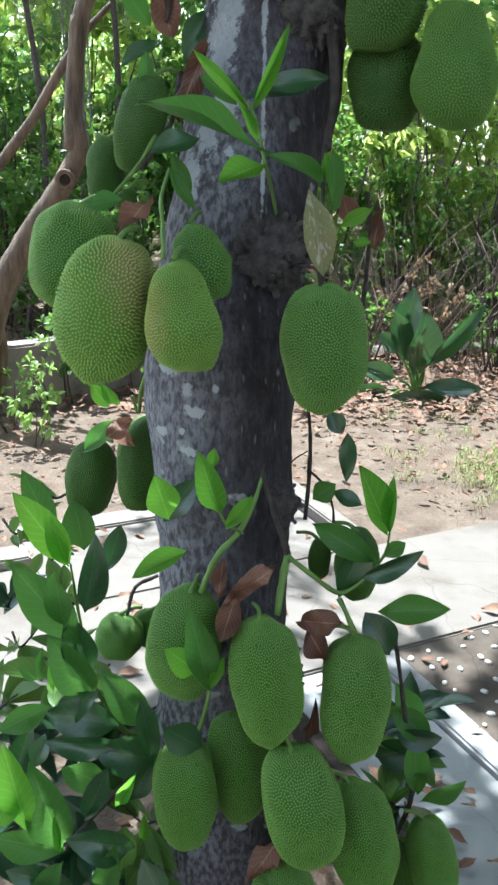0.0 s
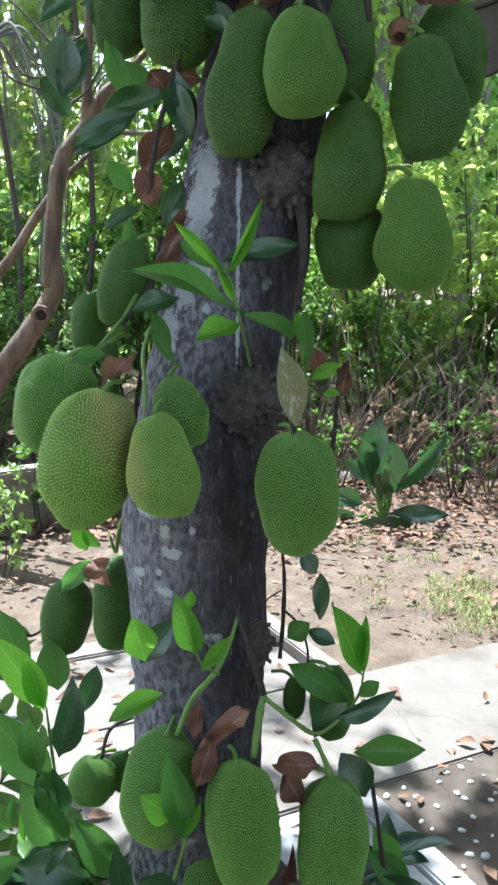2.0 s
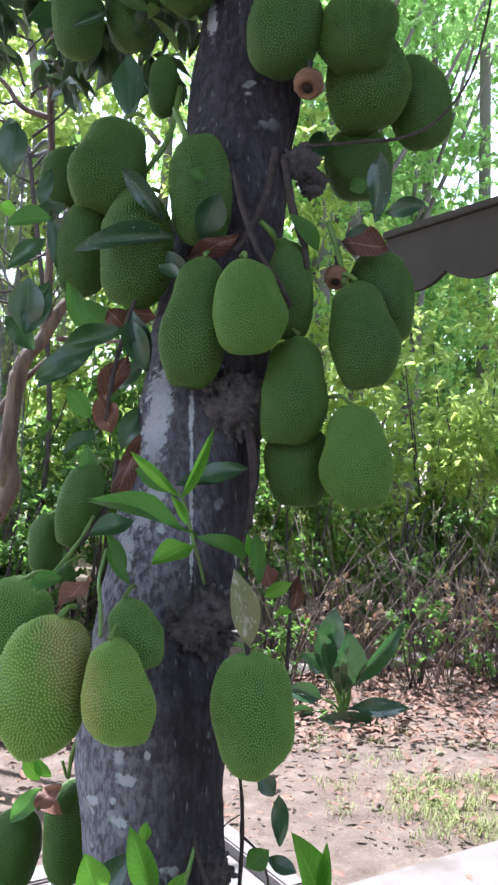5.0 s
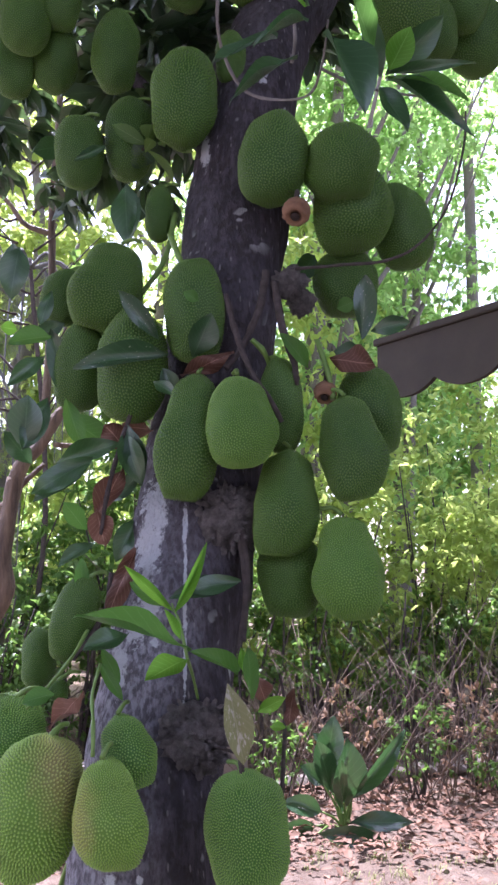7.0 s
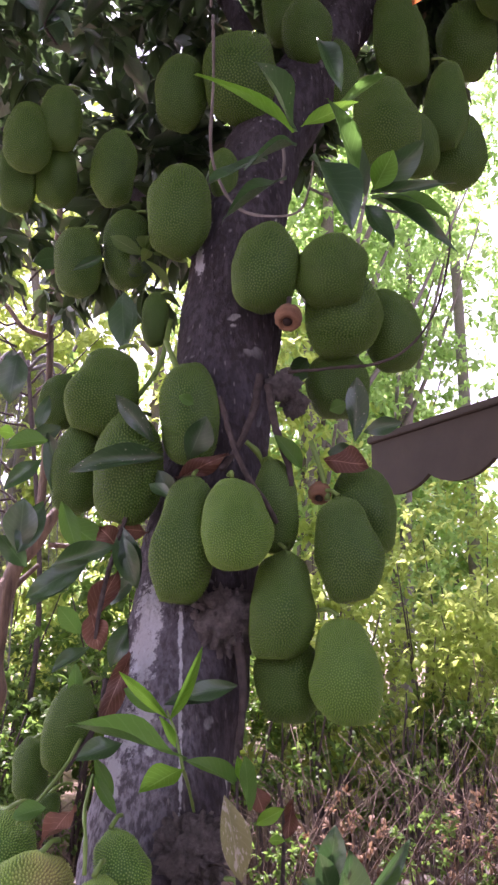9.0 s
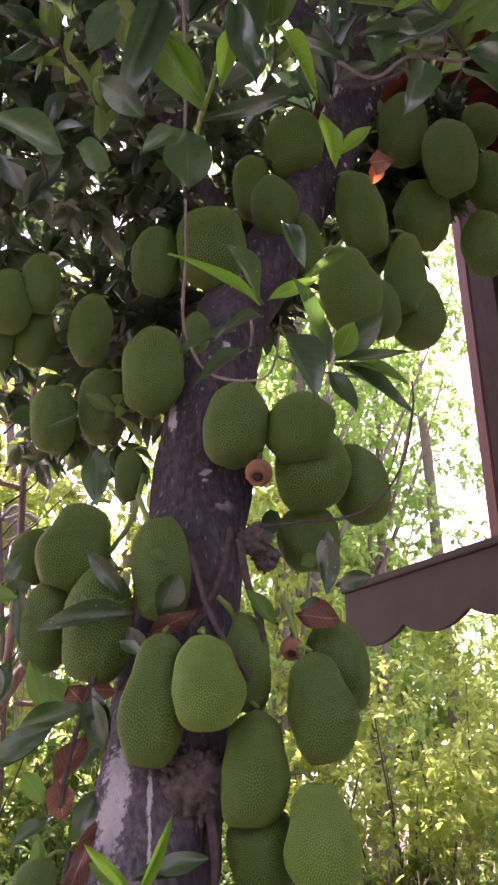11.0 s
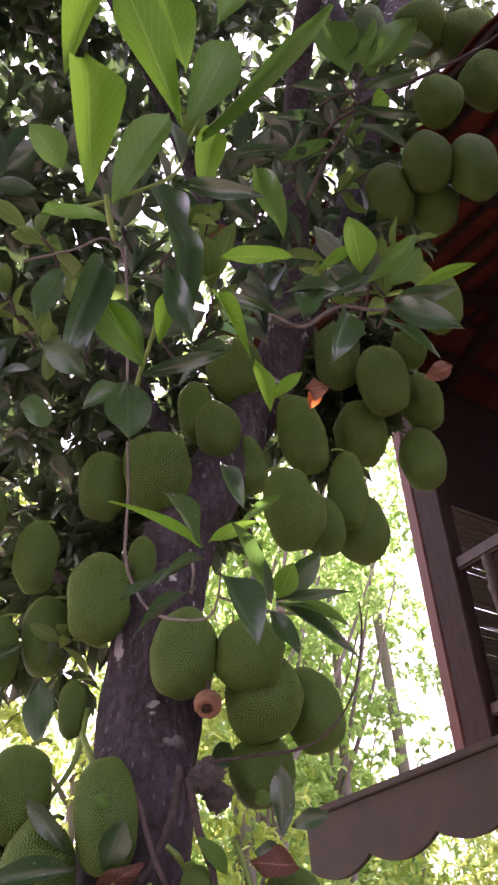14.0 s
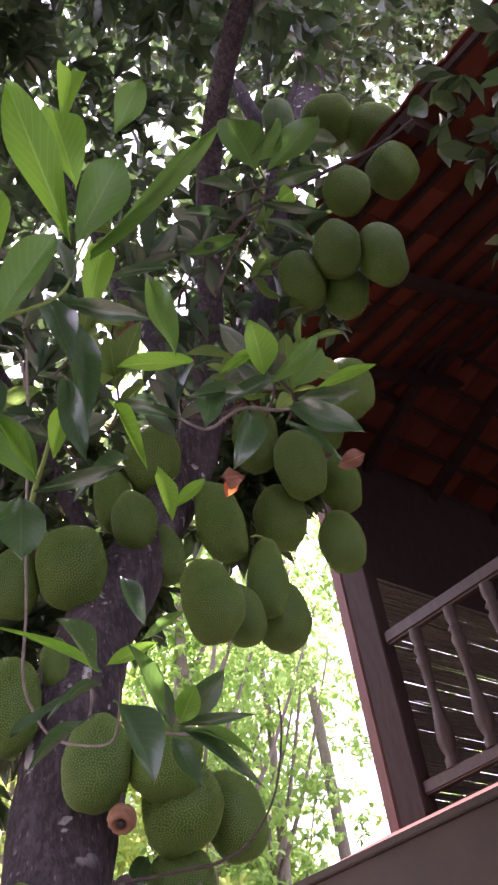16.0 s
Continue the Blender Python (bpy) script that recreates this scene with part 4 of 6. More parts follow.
limb(tree, "twig", [(-0.315, 1.480, 0.755, 0.0037), (-0.305, 1.500, 0.678, 0.0046), (-0.266, 1.550, 0.550, 0.0057), (-0.228, 1.600, 0.442, 0.0068), (-0.144, 1.640, 0.415, 0.0078)], GREEN_STEM, 8, 6, 0.32, 38.0)
limb(tree, "twig", [(-0.307, 1.450, 0.931, 0.0021), (-0.304, 1.470, 0.849, 0.0029), (-0.298, 1.500, 0.730, 0.0034)], GREEN_STEM, 8, 6, 0.32, 38.0)
limb(tree, "twig", [(-0.228, 1.600, 0.739, 0.0040), (-0.212, 1.620, 0.795, 0.0040), (-0.167, 1.640, 0.813, 0.0044)], TWIG, 8, 6, 0.32, 38.0)
limb(tree, "twig", [(-0.344, 1.420, 0.281, 0.0048), (-0.287, 1.500, 0.313, 0.0058), (-0.223, 1.560, 0.354, 0.0067), (-0.143, 1.620, 0.385, 0.0078)], TWIG, 8, 6, 0.32, 38.0)
limb(tree, "twig", [(-0.077, 1.440, 0.544, 0.0042), (-0.056, 1.440, 0.612, 0.0041), (-0.042, 1.420, 0.691, 0.0033)], GREEN_STEM, 8, 6, 0.32, 38.0)
limb(tree, "twig", [(-0.123, 1.380, 1.506, 0.0036), (-0.126, 1.400, 1.556, 0.0036), (-0.134, 1.450, 1.595, 0.0034), (-0.131, 1.550, 1.636, 0.0032)], GREEN_STEM, 8, 6, 0.32, 38.0)
limb(tree, "twig", [(-0.258, 1.520, 1.560, 0.0026), (-0.219, 1.580, 1.604, 0.0033), (-0.189, 1.620, 1.646, 0.0037), (-0.168, 1.660, 1.689, 0.0041)], GREEN_STEM, 8, 6, 0.32, 38.0)
limb(tree, "twig", [(-0.195, 1.660, 1.631, 0.0042), (-0.161, 1.680, 1.680, 0.0049), (-0.137, 1.700, 1.730, 0.0056), (-0.130, 1.740, 1.800, 0.0063)], TWIG, 8, 6, 0.32, 38.0)
limb(tree, "twig", [(0.140, 1.500, 1.479, 0.0026), (0.098, 1.580, 1.477, 0.0031), (0.080, 1.620, 1.463, 0.0035)], TWIG, 8, 6, 0.32, 38.0)
limb(tree, "twig", [(0.032, 1.520, 1.650, 0.0032), (0.016, 1.550, 1.712, 0.0029), (0.000, 1.570, 1.748, 0.0022)], GREEN_STEM, 8, 6, 0.32, 38.0)
limb(tree, "twig", [(0.032, 1.520, 1.650, 0.0032), (0.043, 1.580, 1.612, 0.0033), (0.055, 1.620, 1.561, 0.0034)], GREEN_STEM, 8, 6, 0.32, 38.0)
limb(tree, "twig", [(0.232, 1.720, 1.362, 0.0046), (0.236, 1.720, 1.450, 0.0041), (0.234, 1.700, 1.539, 0.0033), (0.222, 1.680, 1.601, 0.0025)], TWIG, 8, 6, 0.32, 38.0)
limb(tree, "twig", [(0.328, 1.560, 0.731, 0.0039), (0.363, 1.580, 0.555, 0.0045), (0.405, 1.600, 0.317, 0.0052), (0.382, 1.620, 0.170, 0.0063)], TWIG, 8, 6, 0.32, 38.0)
limb(tree, "twig", [(-0.227, 1.720, 1.183, 0.0032), (-0.218, 1.740, 1.141, 0.0048), (-0.205, 1.700, 1.202, 0.0050), (-0.183, 1.660, 1.260, 0.0053)], GREEN_STEM, 8, 6, 0.32, 38.0)
limb(tree, "twig", [(0.102, 1.720, 2.410, 0.0060), (0.120, 1.700, 2.329, 0.0069), (0.150, 1.660, 2.234, 0.0062), (0.196, 1.640, 2.159, 0.0057), (0.219, 1.640, 2.117, 0.0047)], TWIG, 8, 6, 0.32, 38.0)
limb(tree, "twig", [(0.196, 1.800, 2.491, 0.0095), (0.182, 1.780, 2.404, 0.0093), (0.142, 1.740, 2.301, 0.0075), (0.104, 1.720, 2.245, 0.0069)], TWIG, 8, 6, 0.32, 38.0)
limb(tree, "twig", [(0.214, 1.780, 2.459, 0.0094), (0.229, 1.740, 2.343, 0.0091), (0.253, 1.720, 2.261, 0.0075), (0.259, 1.720, 2.211, 0.0059)], TWIG, 8, 6, 0.32, 38.0)
limb(tree, "twig", [(0.266, 1.820, 2.507, 0.0043), (0.370, 1.800, 2.513, 0.0037), (0.473, 1.780, 2.521, 0.0037), (0.548, 1.760, 2.558, 0.0032), (0.617, 1.760, 2.656, 0.0027), (0.655, 1.760, 2.798, 0.0027), (0.661, 1.760, 2.884, 0.0022)], TWIG, 8, 6, 0.32, 38.0)
limb(tree, "twig", [(0.161, 1.740, 2.315, 0.0060), (0.187, 1.750, 2.292, 0.0061), (0.209, 1.780, 2.260, 0.0061)], GREEN_STEM, 8, 6, 0.32, 38.0)
limb(tree, "twig", [(0.309, 1.760, 2.323, 0.0061), (0.331, 1.740, 2.243, 0.0060), (0.340, 1.720, 2.182, 0.0064)], GREEN_STEM, 8, 6, 0.32, 38.0)
limb(tree, "twig", [(-0.028, 1.860, 2.595, 0.0065), (-0.002, 1.840, 2.526, 0.0070), (0.014, 1.820, 2.492, 0.0069)], GREEN_STEM, 8, 6, 0.32, 38.0)
limb(tree, "twig", [(-0.156, 1.880, 2.368, 0.0054), (-0.093, 1.900, 2.459, 0.0060), (-0.042, 1.950, 2.562, 0.0068), (-0.019, 2.000, 2.700, 0.0082)], GREEN_STEM, 8, 6, 0.32, 38.0)
limb(tree, "twig", [(-0.154, 1.720, 1.882, 0.0038), (-0.146, 1.740, 1.960, 0.0053), (-0.131, 1.780, 2.050, 0.0055), (-0.101, 1.820, 2.169, 0.0056)], TWIG, 8, 6, 0.32, 38.0)
limb(tree, "twig", [(0.143, 1.720, 1.895, 0.0086), (0.154, 1.700, 1.806, 0.0080), (0.148, 1.660, 1.727, 0.0068), (0.142, 1.620, 1.674, 0.0053)], TWIG, 8, 6, 0.32, 38.0)
limb(tree, "twig", [(0.054, 0.980, 2.798, 0.0024), (0.057, 1.012, 2.711, 0.0025), (0.055, 1.044, 2.613, 0.0027), (0.072, 1.076, 2.569, 0.0027), (0.099, 1.076, 2.528, 0.0025), (0.138, 1.044, 2.499, 0.0022), (0.179, 0.980, 2.472, 0.0019), (0.188, 0.916, 2.475, 0.0017), (0.187, 0.852, 2.502, 0.0013)], PALE_TWIG, 8, 6, 0.32, 38.0)
limb(tree, "twig", [(0.188, 0.916, 2.475, 0.0024), (0.243, 0.948, 2.472, 0.0022), (0.293, 0.948, 2.464, 0.0019), (0.327, 0.948, 2.461, 0.0016)], PALE_TWIG, 8, 6, 0.32, 38.0)
limb(tree, "twig", [(0.266, 2.388, 3.422, 0.0143), (0.272, 2.420, 3.331, 0.0150), (0.271, 2.452, 3.272, 0.0158)], TWIG, 8, 6, 0.32, 38.0)
limb(tree, "twig", [(0.041, 0.980, 3.289, 0.0027), (0.050, 1.000, 3.090, 0.0026), (0.052, 1.020, 2.845, 0.0024)], PALE_TWIG, 8, 6, 0.32, 38.0)
limb(tree, "twig", [(0.456, 1.500, 3.673, 0.0062), (0.470, 1.500, 3.606, 0.0067), (0.529, 1.450, 3.561, 0.0059), (0.603, 1.400, 3.563, 0.0047)], TWIG, 8, 6, 0.32, 38.0)
limb(tree, "twig", [(0.316, 0.940, 3.083, 0.0033), (0.379, 0.940, 3.050, 0.0036), (0.439, 0.900, 3.067, 0.0036), (0.543, 0.940, 3.106, 0.0034), (0.604, 0.900, 3.124, 0.0026)], PALE_TWIG, 8, 6, 0.32, 38.0)
limb(tree, "twig", [(0.046, 0.900, 3.098, 0.0020), (0.034, 0.860, 3.144, 0.0024), (-0.001, 0.820, 3.125, 0.0022), (-0.047, 0.820, 3.092, 0.0022), (-0.130, 0.820, 3.056, 0.0024)], PALE_TWIG, 8, 6, 0.32, 38.0)
limb(tree, "twig", [(0.672, 1.240, 4.248, 0.0059), (0.868, 1.300, 4.479, 0.0065), (1.119, 1.400, 4.804, 0.0072), (1.379, 1.450, 5.091, 0.0069), (1.538, 1.400, 5.222, 0.0061)], TWIG, 8, 6, 0.32, 38.0)
limb(tree, "twig", [(0.675, 1.200, 4.352, 0.0054), (0.729, 1.240, 4.287, 0.0053), (0.653, 1.260, 4.217, 0.0060), (0.571, 1.400, 4.203, 0.0069)], TWIG, 8, 6, 0.32, 38.0)

limb(tree, "twig", [(0.159, 0.450, 3.020, 0.0017), (0.124, 0.454, 2.921, 0.0019), (0.107, 0.458, 2.851, 0.0021), (0.082, 0.462, 2.822, 0.0023), (0.028, 0.466, 2.791, 0.0025), (-0.018, 0.470, 2.770, 0.0027)], GREEN_STEM, 8, 6, 0.32, 38.0)
limb(tree, "twig", [(0.015, 0.460, 2.788, 0.0030), (0.021, 0.480, 2.765, 0.0035), (0.028, 0.500, 2.752, 0.0040)], GREEN_STEM, 8, 6, 0.32, 38.0)
limb(tree, "twig", [(0.723, 1.200, 4.423, 0.0030), (0.744, 1.225, 4.339, 0.0037), (0.693, 1.250, 4.203, 0.0045), (0.610, 1.275, 4.058, 0.0053), (0.546, 1.300, 3.900, 0.0060)], TWIG, 8, 6, 0.32, 38.0)
limb(tree, "twig", [(0.753, 1.200, 4.315, 0.0030), (0.668, 1.225, 4.312, 0.0035), (0.595, 1.250, 4.264, 0.0040)], TWIG, 8, 6, 0.32, 38.0)
limb(tree, "twig", [(0.102, 0.720, 2.890, 0.0030), (0.082, 0.763, 2.823, 0.0035), (0.067, 0.807, 2.793, 0.0040), (0.059, 0.850, 2.739, 0.0045)], GREEN_STEM, 8, 6, 0.32, 38.0)
limb(tree, "twig", [(0.042, 1.570, 1.088, 0.0060), (0.068, 1.547, 1.016, 0.0065), (0.091, 1.523, 0.956, 0.0070), (0.099, 1.500, 0.926, 0.0075)], TWIG, 8, 6, 0.32, 38.0)
limb(tree, "twig", [(0.098, 1.490, 0.943, 0.0075), (0.089, 1.465, 0.908, 0.0070), (0.081, 1.440, 0.844, 0.0065)], GREEN_STEM, 8, 6, 0.32, 38.0)
limb(tree, "twig", [(0.148, 0.900, 2.543, 0.0024), (0.152, 0.900, 2.506, 0.0024), (0.148, 0.900, 2.472, 0.0024)], PALE_TWIG, 8, 6, 0.32, 38.0)
# single leaves and shoots near the trunk
leaf("y", -0.307, 1.450, 0.931, -0.380, 1.400, 1.080, 0.063, 10)
leaf("y", -0.311, 1.450, 0.925, -0.326, 1.380, 1.066, 0.040, -20)
leaf("g", -0.299, 1.480, 0.743, -0.411, 1.440, 0.920, 0.084, 5)
leaf("m", -0.295, 1.500, 0.801, -0.255, 1.460, 0.962, 0.060, 25)
leaf("g", -0.326, 1.460, 0.792, -0.327, 1.400, 0.938, 0.054, -15)
leaf("m", -0.289, 1.500, 0.652, -0.320, 1.460, 0.805, 0.069, 10)
leaf("g", -0.285, 1.500, 0.612, -0.340, 1.420, 0.766, 0.077, 0)
leaf("m", -0.267, 1.600, 0.843, -0.236, 1.600, 0.945, 0.048, 20)
leaf("g", -0.431, 1.850, 0.789, -0.501, 1.850, 0.956, 0.065, 10)
leaf("g", -0.355, 1.800, 0.787, -0.372, 1.780, 0.907, 0.076, 0)
leaf("g", -0.336, 1.750, 1.046, -0.269, 1.720, 1.127, 0.042, 0)
leaf("y", -0.126, 1.480, 1.016, -0.146, 1.440, 1.110, 0.063, 5)
leaf("y", -0.030, 1.460, 1.039, -0.063, 1.400, 1.160, 0.050, -10)
leaf("y", -0.020, 1.460, 1.011, 0.027, 1.420, 1.091, 0.032, 20)
leaf("m", -0.141, 1.520, 0.991, -0.082, 1.520, 1.080, 0.053, 0)
leaf("y", -0.092, 1.460, 0.963, -0.181, 1.400, 0.944, 0.043, 15)
leaf("y", -0.047, 1.460, 1.127, -0.042, 1.450, 1.168, 0.022, 0)
leaf("y", 0.283, 1.480, 0.996, 0.224, 1.440, 1.144, 0.059, 10)
leaf("y", 0.285, 1.480, 1.002, 0.273, 1.440, 1.116, 0.027, -30)
leaf("g", 0.266, 1.500, 0.932, 0.142, 1.460, 1.025, 0.055, 0)
leaf("m", 0.203, 1.520, 0.840, 0.247, 1.500, 0.979, 0.063, 10)
leaf("m", 0.241, 1.500, 0.895, 0.335, 1.440, 0.971, 0.040, 15)
leaf("g", 0.281, 1.500, 0.945, 0.316, 1.480, 0.983, 0.032, 0)
leaf("g", 0.280, 1.500, 0.823, 0.390, 1.420, 0.882, 0.058, -10)
leaf("m", 0.316, 1.540, 0.703, 0.269, 1.540, 0.791, 0.075, 0)
leaf("m", 0.210, 1.600, 1.056, 0.208, 1.600, 1.155, 0.040, 15)
leaf("g", 0.149, 1.620, 1.006, 0.187, 1.600, 1.048, 0.047, 0)
leaf("m", 0.166, 1.600, 1.198, 0.197, 1.580, 1.163, 0.039, 0)
leaf("m", 0.188, 1.620, 1.026, 0.242, 1.580, 1.014, 0.034, 0)
leaf("g", 0.337, 1.600, 0.539, 0.426, 1.560, 0.482, 0.063, 0)
leaf("m", 0.350, 1.580, 0.481, 0.438, 1.540, 0.494, 0.056, 20)
leaf("g", 0.415, 1.600, 0.310, 0.391, 1.560, 0.484, 0.060, 0)
leaf("g", 0.421, 1.580, 0.304, 0.504, 1.540, 0.388, 0.042, 10)
leaf("m", 0.326, 1.660, 0.358, 0.402, 1.600, 0.424, 0.076, 0)
leaf("g", 0.348, 1.620, 0.583, 0.409, 1.600, 0.484, 0.062, 0)
leaf("g", 0.037, 1.540, 1.663, -0.145, 1.380, 1.752, 0.044, 25)
leaf("y", 0.006, 1.560, 1.730, 0.064, 1.500, 1.852, 0.022, 20)
leaf("y", 0.003, 1.560, 1.734, -0.087, 1.500, 1.820, 0.022, -20)
leaf("y", 0.032, 1.520, 1.650, -0.038, 1.440, 1.629, 0.049, 10)
leaf("g", -0.019, 1.580, 1.743, -0.075, 1.560, 1.790, 0.039, 0)
leaf("m", 0.136, 1.620, 1.791, 0.029, 1.580, 1.775, 0.042, 0)
leaf("y", 0.020, 1.540, 1.682, -0.009, 1.500, 1.740, 0.018, 0)
leaf("g", 0.137, 1.560, 1.615, 0.055, 1.500, 1.673, 0.038, 10)
leaf("g", 0.152, 1.520, 1.578, 0.144, 1.500, 1.673, 0.041, 30)
leaf("y", 0.138, 1.540, 1.624, 0.132, 1.520, 1.669, 0.019, 0)
leaf("p", 0.104, 1.450, 1.615, 0.136, 1.410, 1.487, 0.052, 0)
leaf("y", 0.166, 1.540, 1.551, 0.213, 1.500, 1.583, 0.027, 10)
leaf("y", 0.189, 1.540, 1.523, 0.215, 1.520, 1.528, 0.019, 0)
leaf("d", 0.173, 1.660, 1.601, 0.194, 1.660, 1.549, 0.037, 0)
leaf("d", 0.253, 1.700, 1.570, 0.243, 1.700, 1.497, 0.034, 20)
leaf("m", -0.083, 1.600, 1.688, -0.160, 1.540, 1.668, 0.046, 5)
leaf("g", -0.186, 1.700, 1.753, -0.187, 1.680, 1.830, 0.030, 0)
leaf("g", -0.136, 1.580, 1.637, -0.086, 1.540, 1.571, 0.023, 10)
leaf("d", -0.153, 1.500, 1.590, -0.210, 1.460, 1.540, 0.032, 15)
leaf("g", -0.209, 1.520, 1.587, -0.263, 1.500, 1.578, 0.036, 0)
leaf("g", -0.136, 1.600, 1.662, -0.095, 1.580, 1.598, 0.026, 0)
leaf("y", -0.269, 1.500, 1.269, -0.237, 1.500, 1.223, 0.030, 0)
leaf("y", -0.249, 1.500, 1.267, -0.219, 1.500, 1.226, 0.024, 20)
leaf("d", -0.228, 1.720, 1.132, -0.278, 1.700, 1.097, 0.042, 0)
leaf("d", -0.280, 1.750, 1.098, -0.228, 1.720, 1.079, 0.036, 0)
leaf("g", -0.351, 1.420, 0.640, -0.433, 1.360, 0.623, 0.051, 0)
leaf("m", -0.234, 1.500, 0.539, -0.368, 1.440, 0.609, 0.082, 5)
leaf("m", -0.226, 1.480, 0.506, -0.356, 1.400, 0.561, 0.054, -15)
leaf("g", -0.167, 1.520, 0.520, -0.260, 1.500, 0.653, 0.072, 0)
leaf("m", -0.158, 1.460, 0.483, -0.178, 1.440, 0.648, 0.049, 30)
leaf("m", -0.147, 1.500, 0.459, -0.270, 1.440, 0.519, 0.083, 0)
leaf("g", -0.343, 1.420, 0.296, -0.376, 1.360, 0.509, 0.088, 10)
leaf("m", -0.294, 1.420, 0.370, -0.235, 1.380, 0.529, 0.047, 0)
leaf("y", -0.234, 1.440, 0.384, -0.191, 1.400, 0.490, 0.029, 0)
leaf("m", -0.192, 1.420, 0.303, -0.300, 1.340, 0.377, 0.072, 0)
leaf("y", -0.338, 1.380, 0.317, -0.339, 1.360, 0.436, 0.017, 0)
leaf("g", -0.338, 1.420, 0.288, -0.462, 1.360, 0.362, 0.071, 0)
leaf("y", -0.180, 1.460, 0.280, -0.176, 1.440, 0.354, 0.020, 0)
leaf("m", -0.183, 1.440, 0.254, -0.132, 1.400, 0.176, 0.064, 0)
leaf("y", -0.393, 1.360, 0.393, -0.418, 1.320, 0.605, 0.069, 10)
leaf("y", -0.395, 1.360, 0.454, -0.458, 1.320, 0.481, 0.071, 0)
leaf("m", -0.060, 1.440, 0.538, -0.127, 1.400, 0.612, 0.068, 0)
leaf("g", -0.041, 1.400, 0.702, -0.075, 1.360, 0.884, 0.060, 5)
leaf("y", -0.063, 1.400, 0.741, -0.112, 1.360, 0.804, 0.054, 0)
leaf("y", -0.041, 1.400, 0.707, -0.015, 1.380, 0.787, 0.023, 0)
leaf("g", -0.394, 1.500, 0.641, -0.385, 1.500, 0.714, 0.017, 0)
leaf("g", -0.397, 1.500, 0.641, -0.424, 1.480, 0.679, 0.020, 0)
leaf("y", -0.365, 1.500, 0.616, -0.370, 1.500, 0.682, 0.015, 0)
leaf("m", -0.368, 1.500, 0.547, -0.276, 1.460, 0.641, 0.057, 0)
leaf("m", -0.376, 1.460, 0.543, -0.392, 1.420, 0.492, 0.041, 0)
leaf("g", -0.265, 1.520, 0.371, -0.346, 1.460, 0.461, 0.066, 0)
leaf("m", -0.214, 1.500, 0.346, -0.162, 1.480, 0.466, 0.052, 0)
leaf("m", -0.309, 1.360, 0.257, -0.414, 1.300, 0.332, 0.067, 0)
leaf("g", -0.385, 1.340, 0.242, -0.314, 1.300, 0.371, 0.044, 0)
leaf("g", -0.261, 1.400, 0.185, -0.228, 1.360, 0.344, 0.057, 0)
leaf("m", -0.467, 1.500, 0.364, -0.416, 1.460, 0.541, 0.058, 0)
leaf("d", -0.017, 1.460, 0.865, 0.071, 1.420, 0.949, 0.042, 15)
leaf("d", 0.004, 1.450, 0.883, -0.022, 1.400, 0.806, 0.048, 0)
leaf("d", -0.023, 1.450, 0.953, -0.031, 1.420, 0.884, 0.031, 10)
leaf("d", 0.124, 1.460, 0.821, 0.201, 1.420, 0.842, 0.051, 0)
leaf("d", 0.141, 1.470, 0.804, 0.176, 1.450, 0.737, 0.048, 20)
leaf("d", 0.167, 1.470, 0.638, 0.153, 1.450, 0.546, 0.025, 0)
leaf("d", 0.110, 1.420, 0.346, 0.044, 1.400, 0.245, 0.053, 0)
leaf("d", -0.005, 1.460, 0.792, 0.005, 1.440, 0.853, 0.043, 0)
leaf("w", -0.023, 1.780, 2.286, -0.213, 1.700, 2.252, 0.057, 10)
leaf("w", -0.046, 1.780, 2.319, -0.131, 1.720, 2.411, 0.045, 0)
leaf("m", 0.031, 1.740, 2.270, 0.072, 1.700, 2.358, 0.067, 20)
leaf("g", 0.042, 1.740, 2.399, 0.012, 1.720, 2.412, 0.028, 0)
leaf("w", 0.416, 1.780, 2.332, 0.421, 1.760, 2.479, 0.062, 10)
leaf("m", 0.436, 1.780, 2.352, 0.514, 1.740, 2.369, 0.044, 0)
leaf("g", 0.284, 1.720, 2.250, 0.227, 1.680, 2.316, 0.039, 0)
leaf("m", -0.181, 1.780, 2.049, -0.301, 1.720, 1.966, 0.056, 0)
leaf("m", -0.111, 1.800, 2.128, -0.073, 1.780, 2.003, 0.052, 10)
leaf("m", -0.137, 2.050, 2.636, -0.145, 2.020, 2.792, 0.068, 0)
leaf("d", 0.007, 1.740, 2.228, 0.122, 1.720, 2.281, 0.040, 0)
leaf("d", 0.337, 1.740, 2.274, 0.424, 1.700, 2.262, 0.070, 0)
leaf("d", -0.176, 1.780, 1.907, -0.119, 1.780, 2.031, 0.052, 0)
leaf("m", -0.384, 1.900, 2.445, -0.402, 1.900, 2.573, 0.065, 0)
leaf("m", -0.335, 1.800, 2.066, -0.330, 1.780, 2.186, 0.077, 0)
leaf("m", -0.274, 1.840, 2.037, -0.135, 1.800, 2.092, 0.053, 0)
leaf("g", 0.368, 1.840, 2.420, 0.405, 1.820, 2.433, 0.038, 0)
leaf("m", 0.354, 1.800, 2.307, 0.411, 1.760, 2.294, 0.052, 10)
leaf("m", -0.005, 1.800, 2.194, -0.032, 1.780, 2.254, 0.043, 0)
leaf("m", -0.249, 1.950, 2.174, -0.308, 1.920, 2.373, 0.060, 0)
leaf("g", -0.272, 1.920, 2.168, -0.147, 1.880, 2.085, 0.066, 0)
leaf("m", -0.351, 1.950, 2.351, -0.282, 1.920, 2.387, 0.046, 0)
leaf("d", -0.113, 1.860, 2.078, -0.165, 1.840, 2.132, 0.065, 0)
leaf("d", -0.057, 1.880, 2.127, -0.128, 1.860, 2.136, 0.052, 0)
